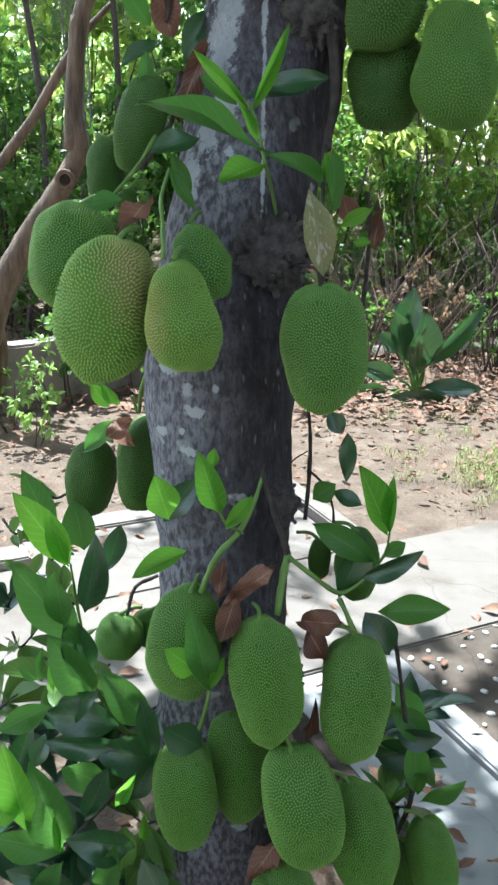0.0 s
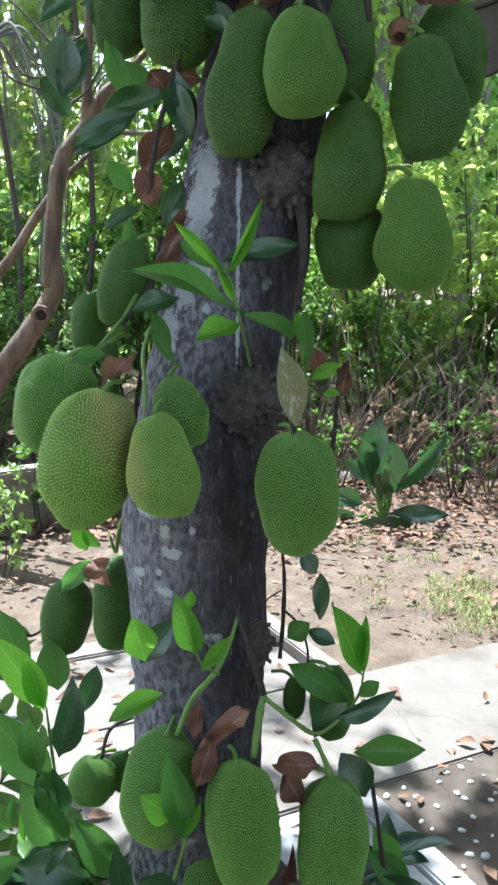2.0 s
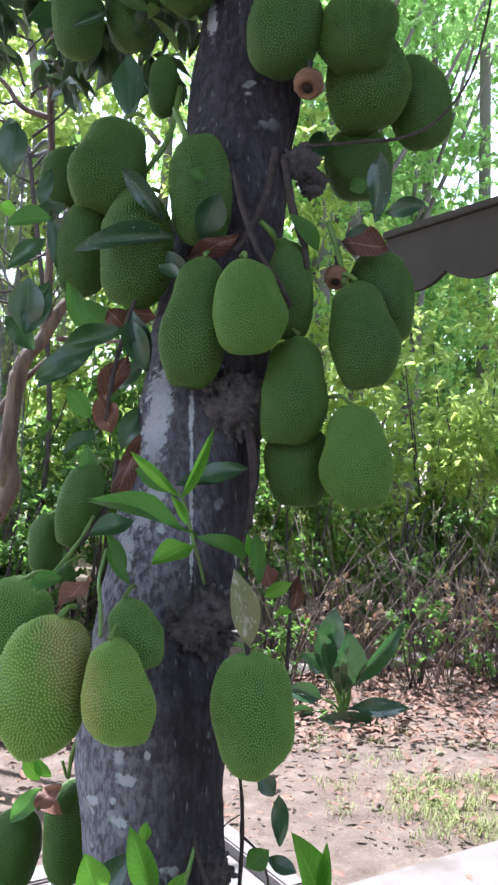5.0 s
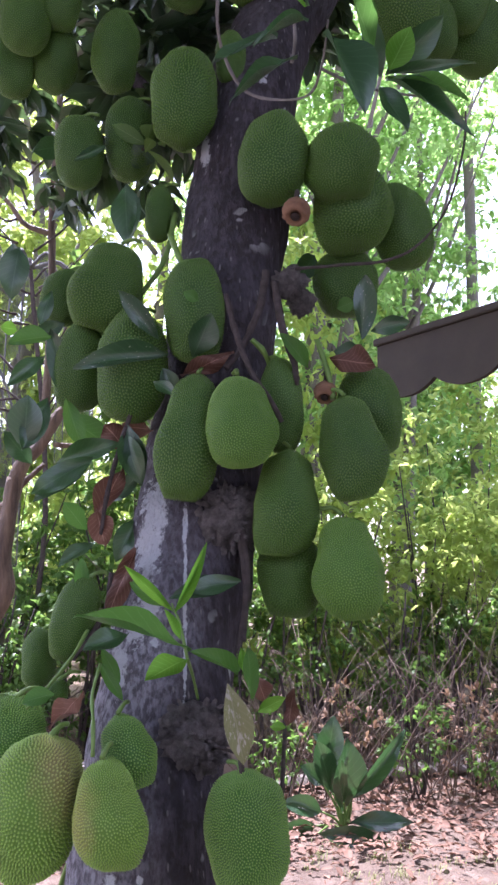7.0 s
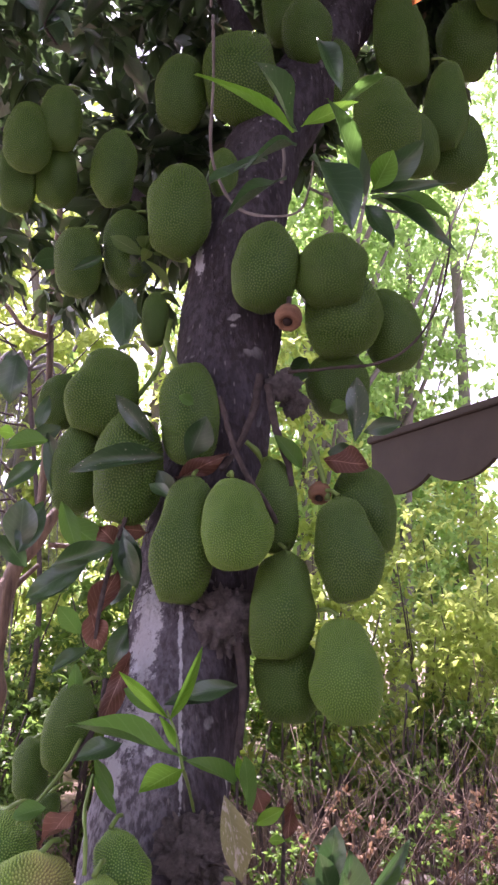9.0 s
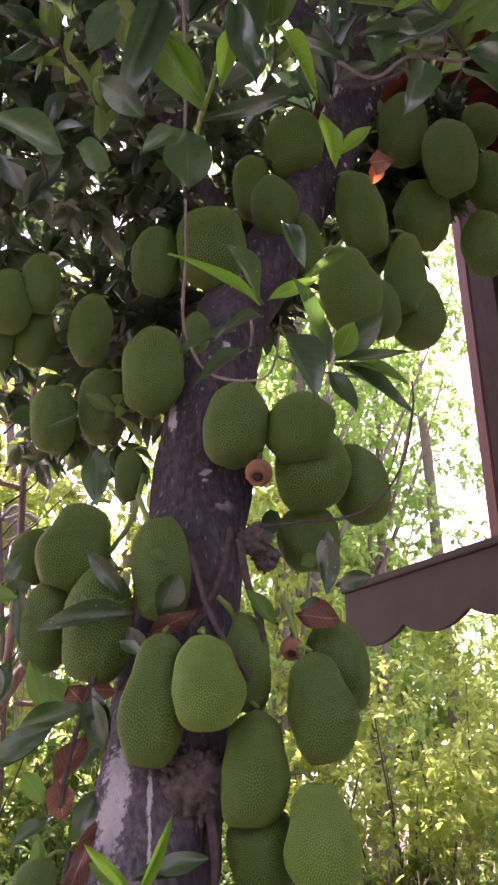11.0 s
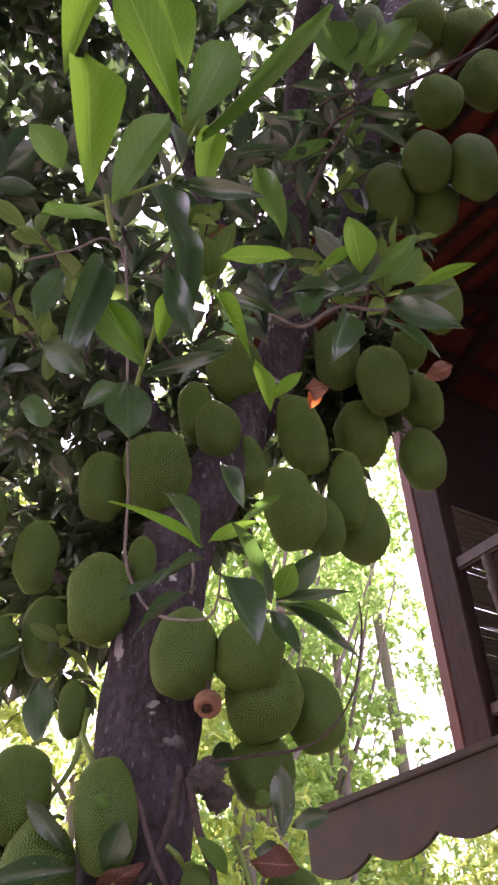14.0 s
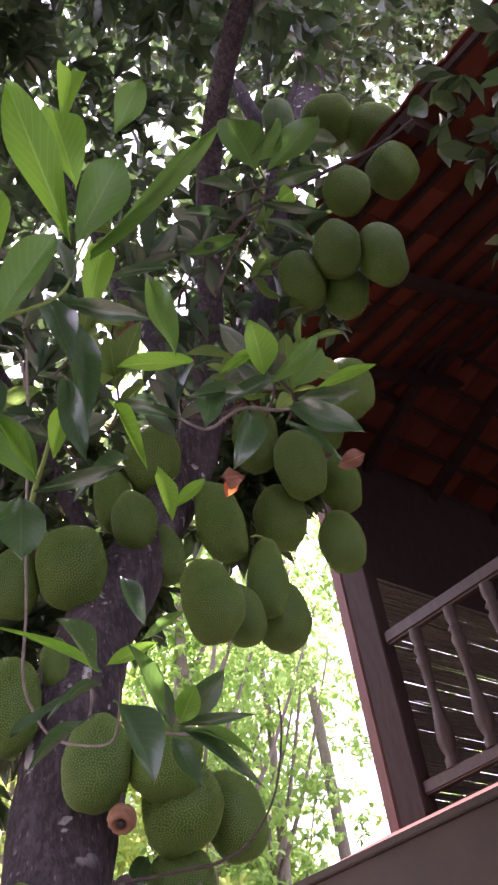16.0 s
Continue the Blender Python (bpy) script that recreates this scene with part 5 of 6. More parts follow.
leaf("d", -0.167, 1.740, 1.936, -0.145, 1.720, 1.864, 0.055, 0)
leaf("d", -0.080, 1.720, 1.853, -0.132, 1.700, 1.716, 0.047, 0)
leaf("m", 0.135, 1.660, 1.789, -0.002, 1.600, 1.762, 0.045, 0)
leaf("m", 0.346, 2.050, 2.624, 0.303, 2.000, 2.545, 0.059, 0)
leaf("m", -0.327, 2.200, 2.967, -0.401, 2.100, 2.900, 0.063, 0)
leaf("m", -0.197, 2.000, 2.877, -0.267, 1.950, 2.812, 0.026, 0)
leaf("m", -0.084, 2.100, 2.881, -0.127, 2.050, 2.904, 0.092, 0)
leaf("o", 0.244, 1.300, 3.555, 0.277, 1.280, 3.584, 0.032, 0)
leaf("o", 0.665, 2.000, 3.707, 0.698, 1.980, 3.787, 0.051, 0)
leaf("o", 0.268, 1.350, 3.766, 0.282, 1.330, 3.700, 0.025, 0)
leaf("d", 0.249, 1.200, 3.620, 0.299, 1.200, 3.583, 0.059, 0)
leaf("m", 1.015, 1.400, 4.941, 1.127, 1.350, 4.912, 0.092, 0)
leaf("m", 1.525, 1.400, 5.264, 1.613, 1.350, 5.299, 0.102, 0)
leaf("d", 0.910, 1.600, 3.517, 0.976, 1.550, 3.520, 0.058, 0)
leaf("d", 0.634, 1.900, 3.708, 0.687, 1.850, 3.679, 0.076, 0)

leaf("y", -0.004, 0.450, 2.778, -0.011, 0.400, 3.079, 0.074, 10)
leaf("y", 0.111, 0.450, 2.932, 0.015, 0.400, 3.249, 0.068, -15)
leaf("y", 0.118, 0.450, 3.057, 0.082, 0.420, 3.252, 0.063, 5)
leaf("g", 0.119, 0.450, 2.933, 0.183, 0.380, 3.056, 0.067, 10)
leaf("g", 0.125, 0.450, 2.890, 0.291, 0.300, 2.988, 0.031, 40)
leaf("g", 0.023, 0.450, 2.760, 0.089, 0.400, 2.893, 0.054, -10)
leaf("y", -0.049, 0.460, 3.047, -0.013, 0.420, 3.308, 0.057, 0)
leaf("g", 0.017, 0.450, 2.728, -0.047, 0.380, 2.654, 0.037, 15)
leaf("y", 0.132, 0.460, 2.799, 0.155, 0.440, 2.936, 0.039, 0)
leaf("m", 0.111, 0.460, 2.860, 0.091, 0.420, 2.909, 0.023, 20)
leaf("m", 0.103, 0.460, 2.818, 0.198, 0.400, 2.727, 0.024, 35)
leaf("m", 0.155, 0.460, 2.874, 0.231, 0.420, 2.858, 0.015, 20)
leaf("y", 0.101, 0.470, 3.267, 0.120, 0.450, 3.484, 0.048, 0)
leaf("g", 0.226, 0.550, 2.989, 0.243, 0.500, 2.784, 0.038, 10)
leaf("m", 0.080, 0.550, 2.940, 0.113, 0.500, 2.784, 0.047, 0)
leaf("g", -0.037, 0.450, 2.819, -0.070, 0.400, 2.834, 0.044, 0)
leaf("g", 0.198, 0.600, 3.474, 0.250, 0.560, 3.623, 0.059, 0)
leaf("g", 0.709, 1.200, 4.388, 0.642, 1.150, 4.655, 0.148, 0)
leaf("g", 0.694, 1.200, 4.435, 0.839, 1.120, 4.599, 0.082, 30)
leaf("g", 0.755, 1.220, 4.419, 0.979, 1.180, 4.750, 0.105, -10)
leaf("m", 0.734, 1.200, 4.313, 0.911, 1.140, 4.352, 0.045, 20)
leaf("y", 0.756, 1.200, 4.224, 0.817, 1.180, 4.277, 0.062, 0)
leaf("m", 0.702, 1.220, 4.248, 0.873, 1.160, 4.132, 0.032, 30)
leaf("m", 0.678, 1.250, 4.353, 0.522, 1.200, 4.312, 0.041, 20)
leaf("m", 0.622, 1.250, 4.193, 0.457, 1.200, 4.154, 0.039, 10)
leaf("g", 0.620, 1.250, 4.107, 0.453, 1.200, 3.936, 0.040, 0)
leaf("m", 0.729, 1.250, 4.207, 0.833, 1.200, 4.061, 0.039, 0)
leaf("y", 0.474, 0.840, 3.097, 0.450, 0.760, 3.156, 0.068, 8)
leaf("y", 0.336, 0.820, 3.102, 0.197, 0.720, 2.986, 0.037, 5)
leaf("y", 0.389, 0.840, 3.095, 0.458, 0.800, 3.129, 0.023, 0)
leaf("g", 0.489, 0.860, 3.092, 0.595, 0.800, 3.176, 0.037, 10)
leaf("g", 0.542, 0.880, 3.108, 0.602, 0.840, 3.179, 0.060, 0)
leaf("y", 0.581, 0.860, 3.089, 0.667, 0.780, 3.075, 0.024, 0)
leaf("m", 0.535, 0.860, 3.056, 0.606, 0.780, 2.998, 0.035, 35)
leaf("m", 0.518, 0.860, 3.040, 0.597, 0.760, 2.890, 0.050, 30)
leaf("m", 0.506, 0.860, 2.999, 0.552, 0.780, 2.858, 0.020, 20)
leaf("m", 0.436, 0.860, 3.027, 0.405, 0.800, 2.868, 0.053, -20)
leaf("m", 0.384, 0.860, 3.101, 0.342, 0.800, 2.932, 0.052, 15)
leaf("m", 0.458, 0.860, 3.066, 0.320, 0.800, 3.007, 0.026, 25)
leaf("m", 0.483, 0.860, 3.114, 0.439, 0.820, 3.116, 0.023, 0)
leaf("m", 0.316, 0.880, 3.020, 0.197, 0.820, 2.998, 0.030, 10)
leaf("m", 0.526, 0.900, 3.163, 0.369, 0.840, 3.014, 0.028, 0)
leaf("m", 0.004, 0.720, 2.975, -0.023, 0.660, 2.718, 0.052, -15)
leaf("g", 0.071, 0.740, 2.757, -0.001, 0.700, 2.856, 0.065, 0)
leaf("y", 0.072, 0.730, 2.757, 0.013, 0.680, 2.839, 0.022, 10)
leaf("y", 0.095, 0.740, 2.803, 0.106, 0.700, 2.884, 0.031, 0)
leaf("m", 0.111, 0.740, 2.967, 0.134, 0.660, 2.739, 0.041, 20)
leaf("m", 0.112, 0.780, 3.182, 0.151, 0.720, 2.890, 0.058, -10)
leaf("y", 0.178, 0.740, 2.927, 0.221, 0.680, 2.772, 0.021, 0)
leaf("m", 0.066, 0.760, 2.757, 0.192, 0.680, 2.741, 0.024, 25)
leaf("y", 0.271, 0.900, 2.922, 0.285, 0.860, 2.795, 0.034, 0)
leaf("y", 0.291, 0.900, 2.834, 0.342, 0.860, 2.867, 0.023, 0)
leaf("m", -0.010, 0.720, 2.722, -0.067, 0.660, 2.722, 0.047, 0)
leaf("m", 0.043, 0.740, 2.725, -0.006, 0.700, 2.651, 0.032, 0)
leaf("m", 0.209, 0.780, 2.844, 0.130, 0.720, 2.742, 0.025, 20)
leaf("m", -0.058, 0.740, 2.951, -0.085, 0.700, 2.812, 0.044, 0)
leaf("w", 0.161, 0.850, 2.518, 0.111, 0.740, 2.540, 0.046, 25)
leaf("y", 0.161, 0.860, 2.524, 0.043, 0.780, 2.557, 0.010, 0)
leaf("y", 0.170, 0.860, 2.533, 0.234, 0.800, 2.533, 0.022, 0)
leaf("g", 0.247, 0.860, 2.456, 0.199, 0.780, 2.522, 0.028, 10)
leaf("m", 0.175, 0.820, 2.464, 0.221, 0.740, 2.351, 0.054, -25)
leaf("m", 0.258, 0.880, 2.446, 0.233, 0.840, 2.506, 0.030, 0)
leaf("m", 0.269, 0.900, 2.460, 0.330, 0.840, 2.507, 0.039, 20)
leaf("y", 0.265, 0.860, 2.444, 0.282, 0.820, 2.475, 0.035, 0)
leaf("m", 0.265, 0.880, 2.450, 0.354, 0.800, 2.425, 0.016, 10)
leaf("g", 0.268, 0.880, 2.445, 0.333, 0.780, 2.380, 0.017, 0)
leaf("m", 0.265, 0.880, 2.445, 0.338, 0.780, 2.345, 0.020, 10)
leaf("m", 0.256, 0.880, 2.434, 0.278, 0.820, 2.346, 0.029, 0)
leaf("g", 0.224, 0.880, 2.581, 0.274, 0.820, 2.592, 0.017, 0)
leaf("m", 0.164, 0.860, 2.506, 0.096, 0.800, 2.454, 0.011, 30)
leaf("m", 0.129, 0.900, 2.507, 0.047, 0.820, 2.426, 0.019, 30)
leaf("m", 0.155, 0.900, 2.480, 0.066, 0.820, 2.386, 0.014, 30)
leaf("m", 0.200, 0.900, 2.702, 0.226, 0.860, 2.611, 0.029, 0)
leaf("m", -0.053, 0.750, 2.660, -0.091, 0.700, 2.649, 0.047, 0)
leaf("m", -0.180, 1.800, 2.057, -0.300, 1.740, 1.955, 0.055, 0)
leaf("m", -0.120, 1.800, 2.113, -0.078, 1.760, 1.998, 0.055, 10)
leaf("g", -0.257, 1.860, 2.194, -0.210, 1.820, 2.074, 0.044, 0)
leaf("m", -0.144, 1.950, 2.753, -0.133, 1.900, 2.587, 0.065, 15)
leaf("m", -0.385, 1.900, 2.564, -0.394, 1.860, 2.439, 0.072, 0)
leaf("m", -0.304, 1.900, 2.458, -0.326, 1.880, 2.371, 0.035, 0)
leaf("m", -0.307, 1.860, 2.293, -0.375, 1.800, 2.213, 0.044, 0)
leaf("g", -0.298, 1.880, 2.343, -0.378, 1.820, 2.323, 0.053, 20)
leaf("m", -0.294, 1.840, 2.189, -0.336, 1.780, 2.065, 0.058, -10)
leaf("y", -0.380, 1.900, 2.362, -0.414, 1.880, 2.363, 0.035, 0)
leaf("m", -0.145, 1.840, 1.957, -0.088, 1.800, 2.016, 0.045, 0)
leaf("g", -0.205, 1.900, 1.895, -0.252, 1.860, 1.956, 0.047, 0)
leaf("m", -0.176, 1.860, 1.869, -0.256, 1.820, 1.817, 0.038, 20)
leaf("m", -0.088, 1.840, 1.921, -0.127, 1.800, 1.832, 0.050, 0)
leaf("m", -0.335, 1.900, 2.046, -0.387, 1.840, 2.112, 0.052, 0)
leaf("m", -0.054, 1.760, 2.218, -0.005, 1.720, 2.187, 0.032, 0)
leaf("m", -0.136, 0.420, 2.428, -0.065, 0.460, 2.436, 0.036, 10)
leaf("m", 0.049, 0.800, 2.779, 0.053, 0.780, 2.658, 0.070, 0)
# fruit
fruit("a", 0.065, 1.420, 0.712, 0.134, 0.280, -7)
fruit("a", 0.239, 1.450, 0.662, 0.139, 0.262, 0)
fruit("b", -0.098, 1.480, 0.751, 0.146, 0.237, 6)
fruit("a", -0.092, 1.450, 0.417, 0.130, 0.260, -2)
fruit("b", 0.015, 1.550, 0.418, 0.139, 0.276, -6)
fruit("b", 0.147, 1.380, 0.454, 0.157, 0.274, -13)
fruit("a", 0.283, 1.480, 0.294, 0.144, 0.298, -14)
fruit("a", 0.454, 1.550, 0.173, 0.106, 0.221, -12)
fruit("d", 0.410, 1.580, 0.099, 0.086, 0.180, -2)
fruit("a", 0.125, 1.420, 0.118, 0.149, 0.313, -2)
fruit("s", -0.248, 1.620, 0.678, 0.097, 0.100, -2)
fruit("b", -0.195, 1.680, 0.662, 0.065, 0.088, -2)
fruit("d", -0.344, 1.850, 0.948, 0.116, 0.183, 8)
fruit("d", -0.222, 1.800, 1.003, 0.107, 0.215, 6)
fruit("y", -0.222, 1.420, 1.418, 0.155, 0.246, 11)
fruit("q", -0.095, 1.360, 1.424, 0.116, 0.185, -7)
fruit("k", -0.074, 1.520, 1.489, 0.098, 0.139, -18)
fruit("s", -0.310, 1.580, 1.482, 0.148, 0.193, 12)
fruit("d", -0.201, 1.700, 1.709, 0.089, 0.177, 16)
fruit("d", -0.276, 1.750, 1.624, 0.072, 0.124, 4)
fruit("r", -0.217, 1.620, 1.577, 0.039, 0.041, -2)
fruit("a", 0.143, 1.470, 1.351, 0.144, 0.225, -5)
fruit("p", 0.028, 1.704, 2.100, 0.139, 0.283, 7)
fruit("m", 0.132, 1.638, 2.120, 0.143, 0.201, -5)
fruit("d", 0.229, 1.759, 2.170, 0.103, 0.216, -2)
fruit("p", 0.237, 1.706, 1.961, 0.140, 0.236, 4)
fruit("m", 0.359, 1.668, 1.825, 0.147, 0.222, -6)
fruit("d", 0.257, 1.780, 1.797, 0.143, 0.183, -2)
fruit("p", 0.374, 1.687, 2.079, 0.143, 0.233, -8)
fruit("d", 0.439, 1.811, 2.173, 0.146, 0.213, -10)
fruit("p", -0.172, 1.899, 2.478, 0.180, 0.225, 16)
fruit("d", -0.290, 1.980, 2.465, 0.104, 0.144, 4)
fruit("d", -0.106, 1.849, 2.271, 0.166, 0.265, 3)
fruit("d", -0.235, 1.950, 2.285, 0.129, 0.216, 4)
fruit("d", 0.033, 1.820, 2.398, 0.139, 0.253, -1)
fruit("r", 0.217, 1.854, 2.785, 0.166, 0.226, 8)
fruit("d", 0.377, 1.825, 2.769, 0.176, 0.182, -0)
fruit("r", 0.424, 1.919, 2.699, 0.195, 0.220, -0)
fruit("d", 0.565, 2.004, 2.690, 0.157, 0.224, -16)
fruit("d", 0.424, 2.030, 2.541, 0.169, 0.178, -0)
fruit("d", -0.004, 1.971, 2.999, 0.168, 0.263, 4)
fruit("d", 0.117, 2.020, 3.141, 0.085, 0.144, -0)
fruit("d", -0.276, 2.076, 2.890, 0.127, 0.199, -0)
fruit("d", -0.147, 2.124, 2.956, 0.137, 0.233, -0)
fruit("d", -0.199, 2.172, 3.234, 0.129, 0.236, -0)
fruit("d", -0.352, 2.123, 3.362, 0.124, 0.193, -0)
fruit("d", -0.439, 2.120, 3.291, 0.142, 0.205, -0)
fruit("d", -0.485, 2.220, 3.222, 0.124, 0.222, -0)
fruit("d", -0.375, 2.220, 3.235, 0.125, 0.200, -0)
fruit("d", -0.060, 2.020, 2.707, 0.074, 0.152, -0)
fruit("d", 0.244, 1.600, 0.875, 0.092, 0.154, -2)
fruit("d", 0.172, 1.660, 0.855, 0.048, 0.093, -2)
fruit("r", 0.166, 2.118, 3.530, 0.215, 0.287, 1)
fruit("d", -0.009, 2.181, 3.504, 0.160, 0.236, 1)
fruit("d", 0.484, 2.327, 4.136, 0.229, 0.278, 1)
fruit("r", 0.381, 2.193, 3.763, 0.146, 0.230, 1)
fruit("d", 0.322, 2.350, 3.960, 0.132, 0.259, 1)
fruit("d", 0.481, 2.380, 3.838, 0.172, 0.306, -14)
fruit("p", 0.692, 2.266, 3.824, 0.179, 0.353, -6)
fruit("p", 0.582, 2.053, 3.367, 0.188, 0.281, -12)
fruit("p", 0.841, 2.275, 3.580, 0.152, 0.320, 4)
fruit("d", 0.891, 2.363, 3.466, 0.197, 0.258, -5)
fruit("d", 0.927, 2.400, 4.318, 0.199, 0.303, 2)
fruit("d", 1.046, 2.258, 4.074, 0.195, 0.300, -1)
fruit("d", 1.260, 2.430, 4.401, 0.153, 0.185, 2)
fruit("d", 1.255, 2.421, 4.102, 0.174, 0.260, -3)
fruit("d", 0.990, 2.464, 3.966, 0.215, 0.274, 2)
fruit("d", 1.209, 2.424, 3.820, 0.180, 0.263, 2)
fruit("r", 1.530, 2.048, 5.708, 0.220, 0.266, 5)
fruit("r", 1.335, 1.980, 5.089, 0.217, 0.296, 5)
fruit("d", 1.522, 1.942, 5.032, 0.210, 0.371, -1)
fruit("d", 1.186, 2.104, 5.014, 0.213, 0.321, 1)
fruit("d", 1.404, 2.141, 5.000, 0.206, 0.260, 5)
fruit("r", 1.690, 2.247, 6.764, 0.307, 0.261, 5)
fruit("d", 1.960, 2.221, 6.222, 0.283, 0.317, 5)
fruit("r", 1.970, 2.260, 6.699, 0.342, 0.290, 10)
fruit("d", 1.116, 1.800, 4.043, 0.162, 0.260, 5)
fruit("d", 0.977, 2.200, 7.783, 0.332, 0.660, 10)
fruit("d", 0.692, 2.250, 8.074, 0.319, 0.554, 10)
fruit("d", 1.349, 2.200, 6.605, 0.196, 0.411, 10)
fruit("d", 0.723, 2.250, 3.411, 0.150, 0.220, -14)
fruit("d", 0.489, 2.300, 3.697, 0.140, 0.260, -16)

# ---- slender brown tree beside it ----
brown_tree = thing("slender_tree", "slender tree with smooth peeling brown bark", "tree", (-0.9, 2.3, 0))
limb(brown_tree, "trunk", [(-1.859, 5.250, -0.103, 0.1016), (-1.677, 5.250, 0.414, 0.0900), (-1.549, 5.250, 0.766, 0.0825), (-1.378, 5.250, 1.071, 0.0728), (-1.182, 5.250, 1.350, 0.0662), (-1.041, 5.250, 1.602, 0.0521), (-1.062, 5.250, 1.804, 0.0487), (-1.043, 5.250, 2.065, 0.0453), (-1.020, 5.250, 2.291, 0.0446)], GUAVA, 14, 6, 0.12, 12.0)
limb(brown_tree, "branch", [(-1.082, 5.250, 1.600, 0.0493), (-1.049, 5.250, 1.984, 0.0495), (-0.995, 5.250, 2.327, 0.0469), (-0.879, 5.270, 2.496, 0.0416), (-0.767, 5.290, 2.692, 0.0363), (-0.636, 5.310, 2.820, 0.0225), (-0.503, 5.310, 2.963, 0.0141)], GUAVA, 14, 6, 0.12, 12.0)
limb(brown_tree, "branch", [(-0.861, 5.270, 2.497, 0.0333), (-0.850, 5.300, 3.018, 0.0238), (-0.857, 5.350, 3.553, 0.0241), (-0.875, 5.350, 4.076, 0.0228), (-0.854, 5.350, 4.673, 0.0215), (-0.851, 5.350, 5.307, 0.0172)], GUAVA, 14, 6, 0.12, 12.0)
limb(brown_tree, "branch", [(-0.794, 5.270, 2.499, 0.0167), (-0.623, 5.250, 2.491, 0.0153), (-0.429, 4.980, 2.455, 0.0119), (-0.300, 4.960, 2.472, 0.0079)], GUAVA, 14, 6, 0.12, 12.0)
limb(brown_tree, "branch", [(-0.871, 5.350, 3.867, 0.0199), (-1.043, 5.350, 3.929, 0.0170), (-1.148, 5.350, 4.064, 0.0156), (-1.253, 5.350, 4.162, 0.0142)], GUAVA, 14, 6, 0.12, 12.0)
limb(brown_tree, "branch", [(-1.912, 5.850, 1.242, 0.0391), (-1.674, 5.850, 1.493, 0.0368), (-1.443, 5.850, 1.774, 0.0327), (-1.253, 5.850, 2.072, 0.0287), (-1.108, 5.850, 2.265, 0.0217), (-0.938, 5.850, 2.437, 0.0148)], GUAVA, 14, 6, 0.12, 12.0)
limb(brown_tree, "branch", [(-1.674, 5.350, -0.131, 0.0325), (-1.592, 5.350, 0.285, 0.0288), (-1.573, 5.300, 0.513, 0.0282), (-1.622, 5.250, 0.695, 0.0276)], GUAVA, 14, 6, 0.12, 12.0)

# knot hole at the bend of the brown tree
ring = []
for i in range(13):
    a = 2 * math.pi * i / 12
    ring.append((-1.107 + 0.045 * math.cos(a), 5.155 - 0.01 * math.sin(a), 1.44 + 0.045 * math.sin(a), 0.016))
limb(brown_tree, "knot_rim", ring, GUAVA, 8, 2, 0.2, 30.0, "raised bark rim of a knot hole")
# flat dark lump paints the shade inside the rim; no real hole
hollow = bmesh.new()
bmesh.ops.create_uvsphere(hollow, u_segments=16, v_segments=8, radius=0.036)
part("knot_hollow", hollow, WOOD_DARK, brown_tree, "dark disc standing in for the shade in a knot hole", True, pose(-1.107, 5.165, 1.44) @ Matrix.Diagonal((1, 0.3, 1, 1)))


def grass(rng, n, x0, x1, y0, y1, label):
    """Short tufts of grass: thin bent blades in small groups."""
    v, f = [], []
    for _ in range(n):
        cx, cy = rng.uniform(x0, x1), rng.uniform(y0, y1)
        for _ in range(18):
            a, h, w = rng.uniform(0, 2 * math.pi), rng.uniform(0.008, 0.024), rng.uniform(0.0008, 0.002)
            x, y = cx + rng.normal(0, 0.035), cy + rng.normal(0, 0.035)
            dx, dy = math.cos(a), math.sin(a)
            k = len(v)
            v += [(x - dy * w, y + dx * w, -0.03), (x + dy * w, y - dx * w, -0.03), (x + dx * h * 0.9 - dy * w, y + dy * h * 0.9 + dx * w, h * 0.45), (x + dx * h * 0.9 + dy * w, y + dy * h * 0.9 - dx * w, h * 0.45), (x + dx * h * 2.0, y + dy * h * 2.0, h * 0.5)]
            f += [(k, k + 1, k + 3, k + 2), (k + 2, k + 3, k + 4)]
    ob = new("grass", mesh("grass", v, f, GRASS))
    return tagged(ob, label, "grass", kind="stuff")


grass(np.random.default_rng(92), 210, 1.15, 2.1, 4.0, 4.9, "thin patch of yellow-green grass on bare earth")
grass(np.random.default_rng(91), 80, 0.8, 3.0, 4.15, 5.9, "thin tufts of yellow-green grass on bare earth")
litter("leaf_litter", np.random.default_rng(7), 2200, -1.5, 4.5, 5.4, 7.3, 0.09, "thick drift of brown dry leaves before the bank")
litter("leaf_litter", np.random.default_rng(8), 260, -0.6, 0.9, 0.9, 2.0, 0.06, "brown dry leaves round the foot of the tree")
litter("leaf_litter", np.random.default_rng(9), 1900, -3.0, 4.0, 4.0, 7.0, 0.034, "small chips of dry leaf and bark on the earth")

# bare twigs of the brown tree, with a few leaves left
rng = np.random.default_rng(95)
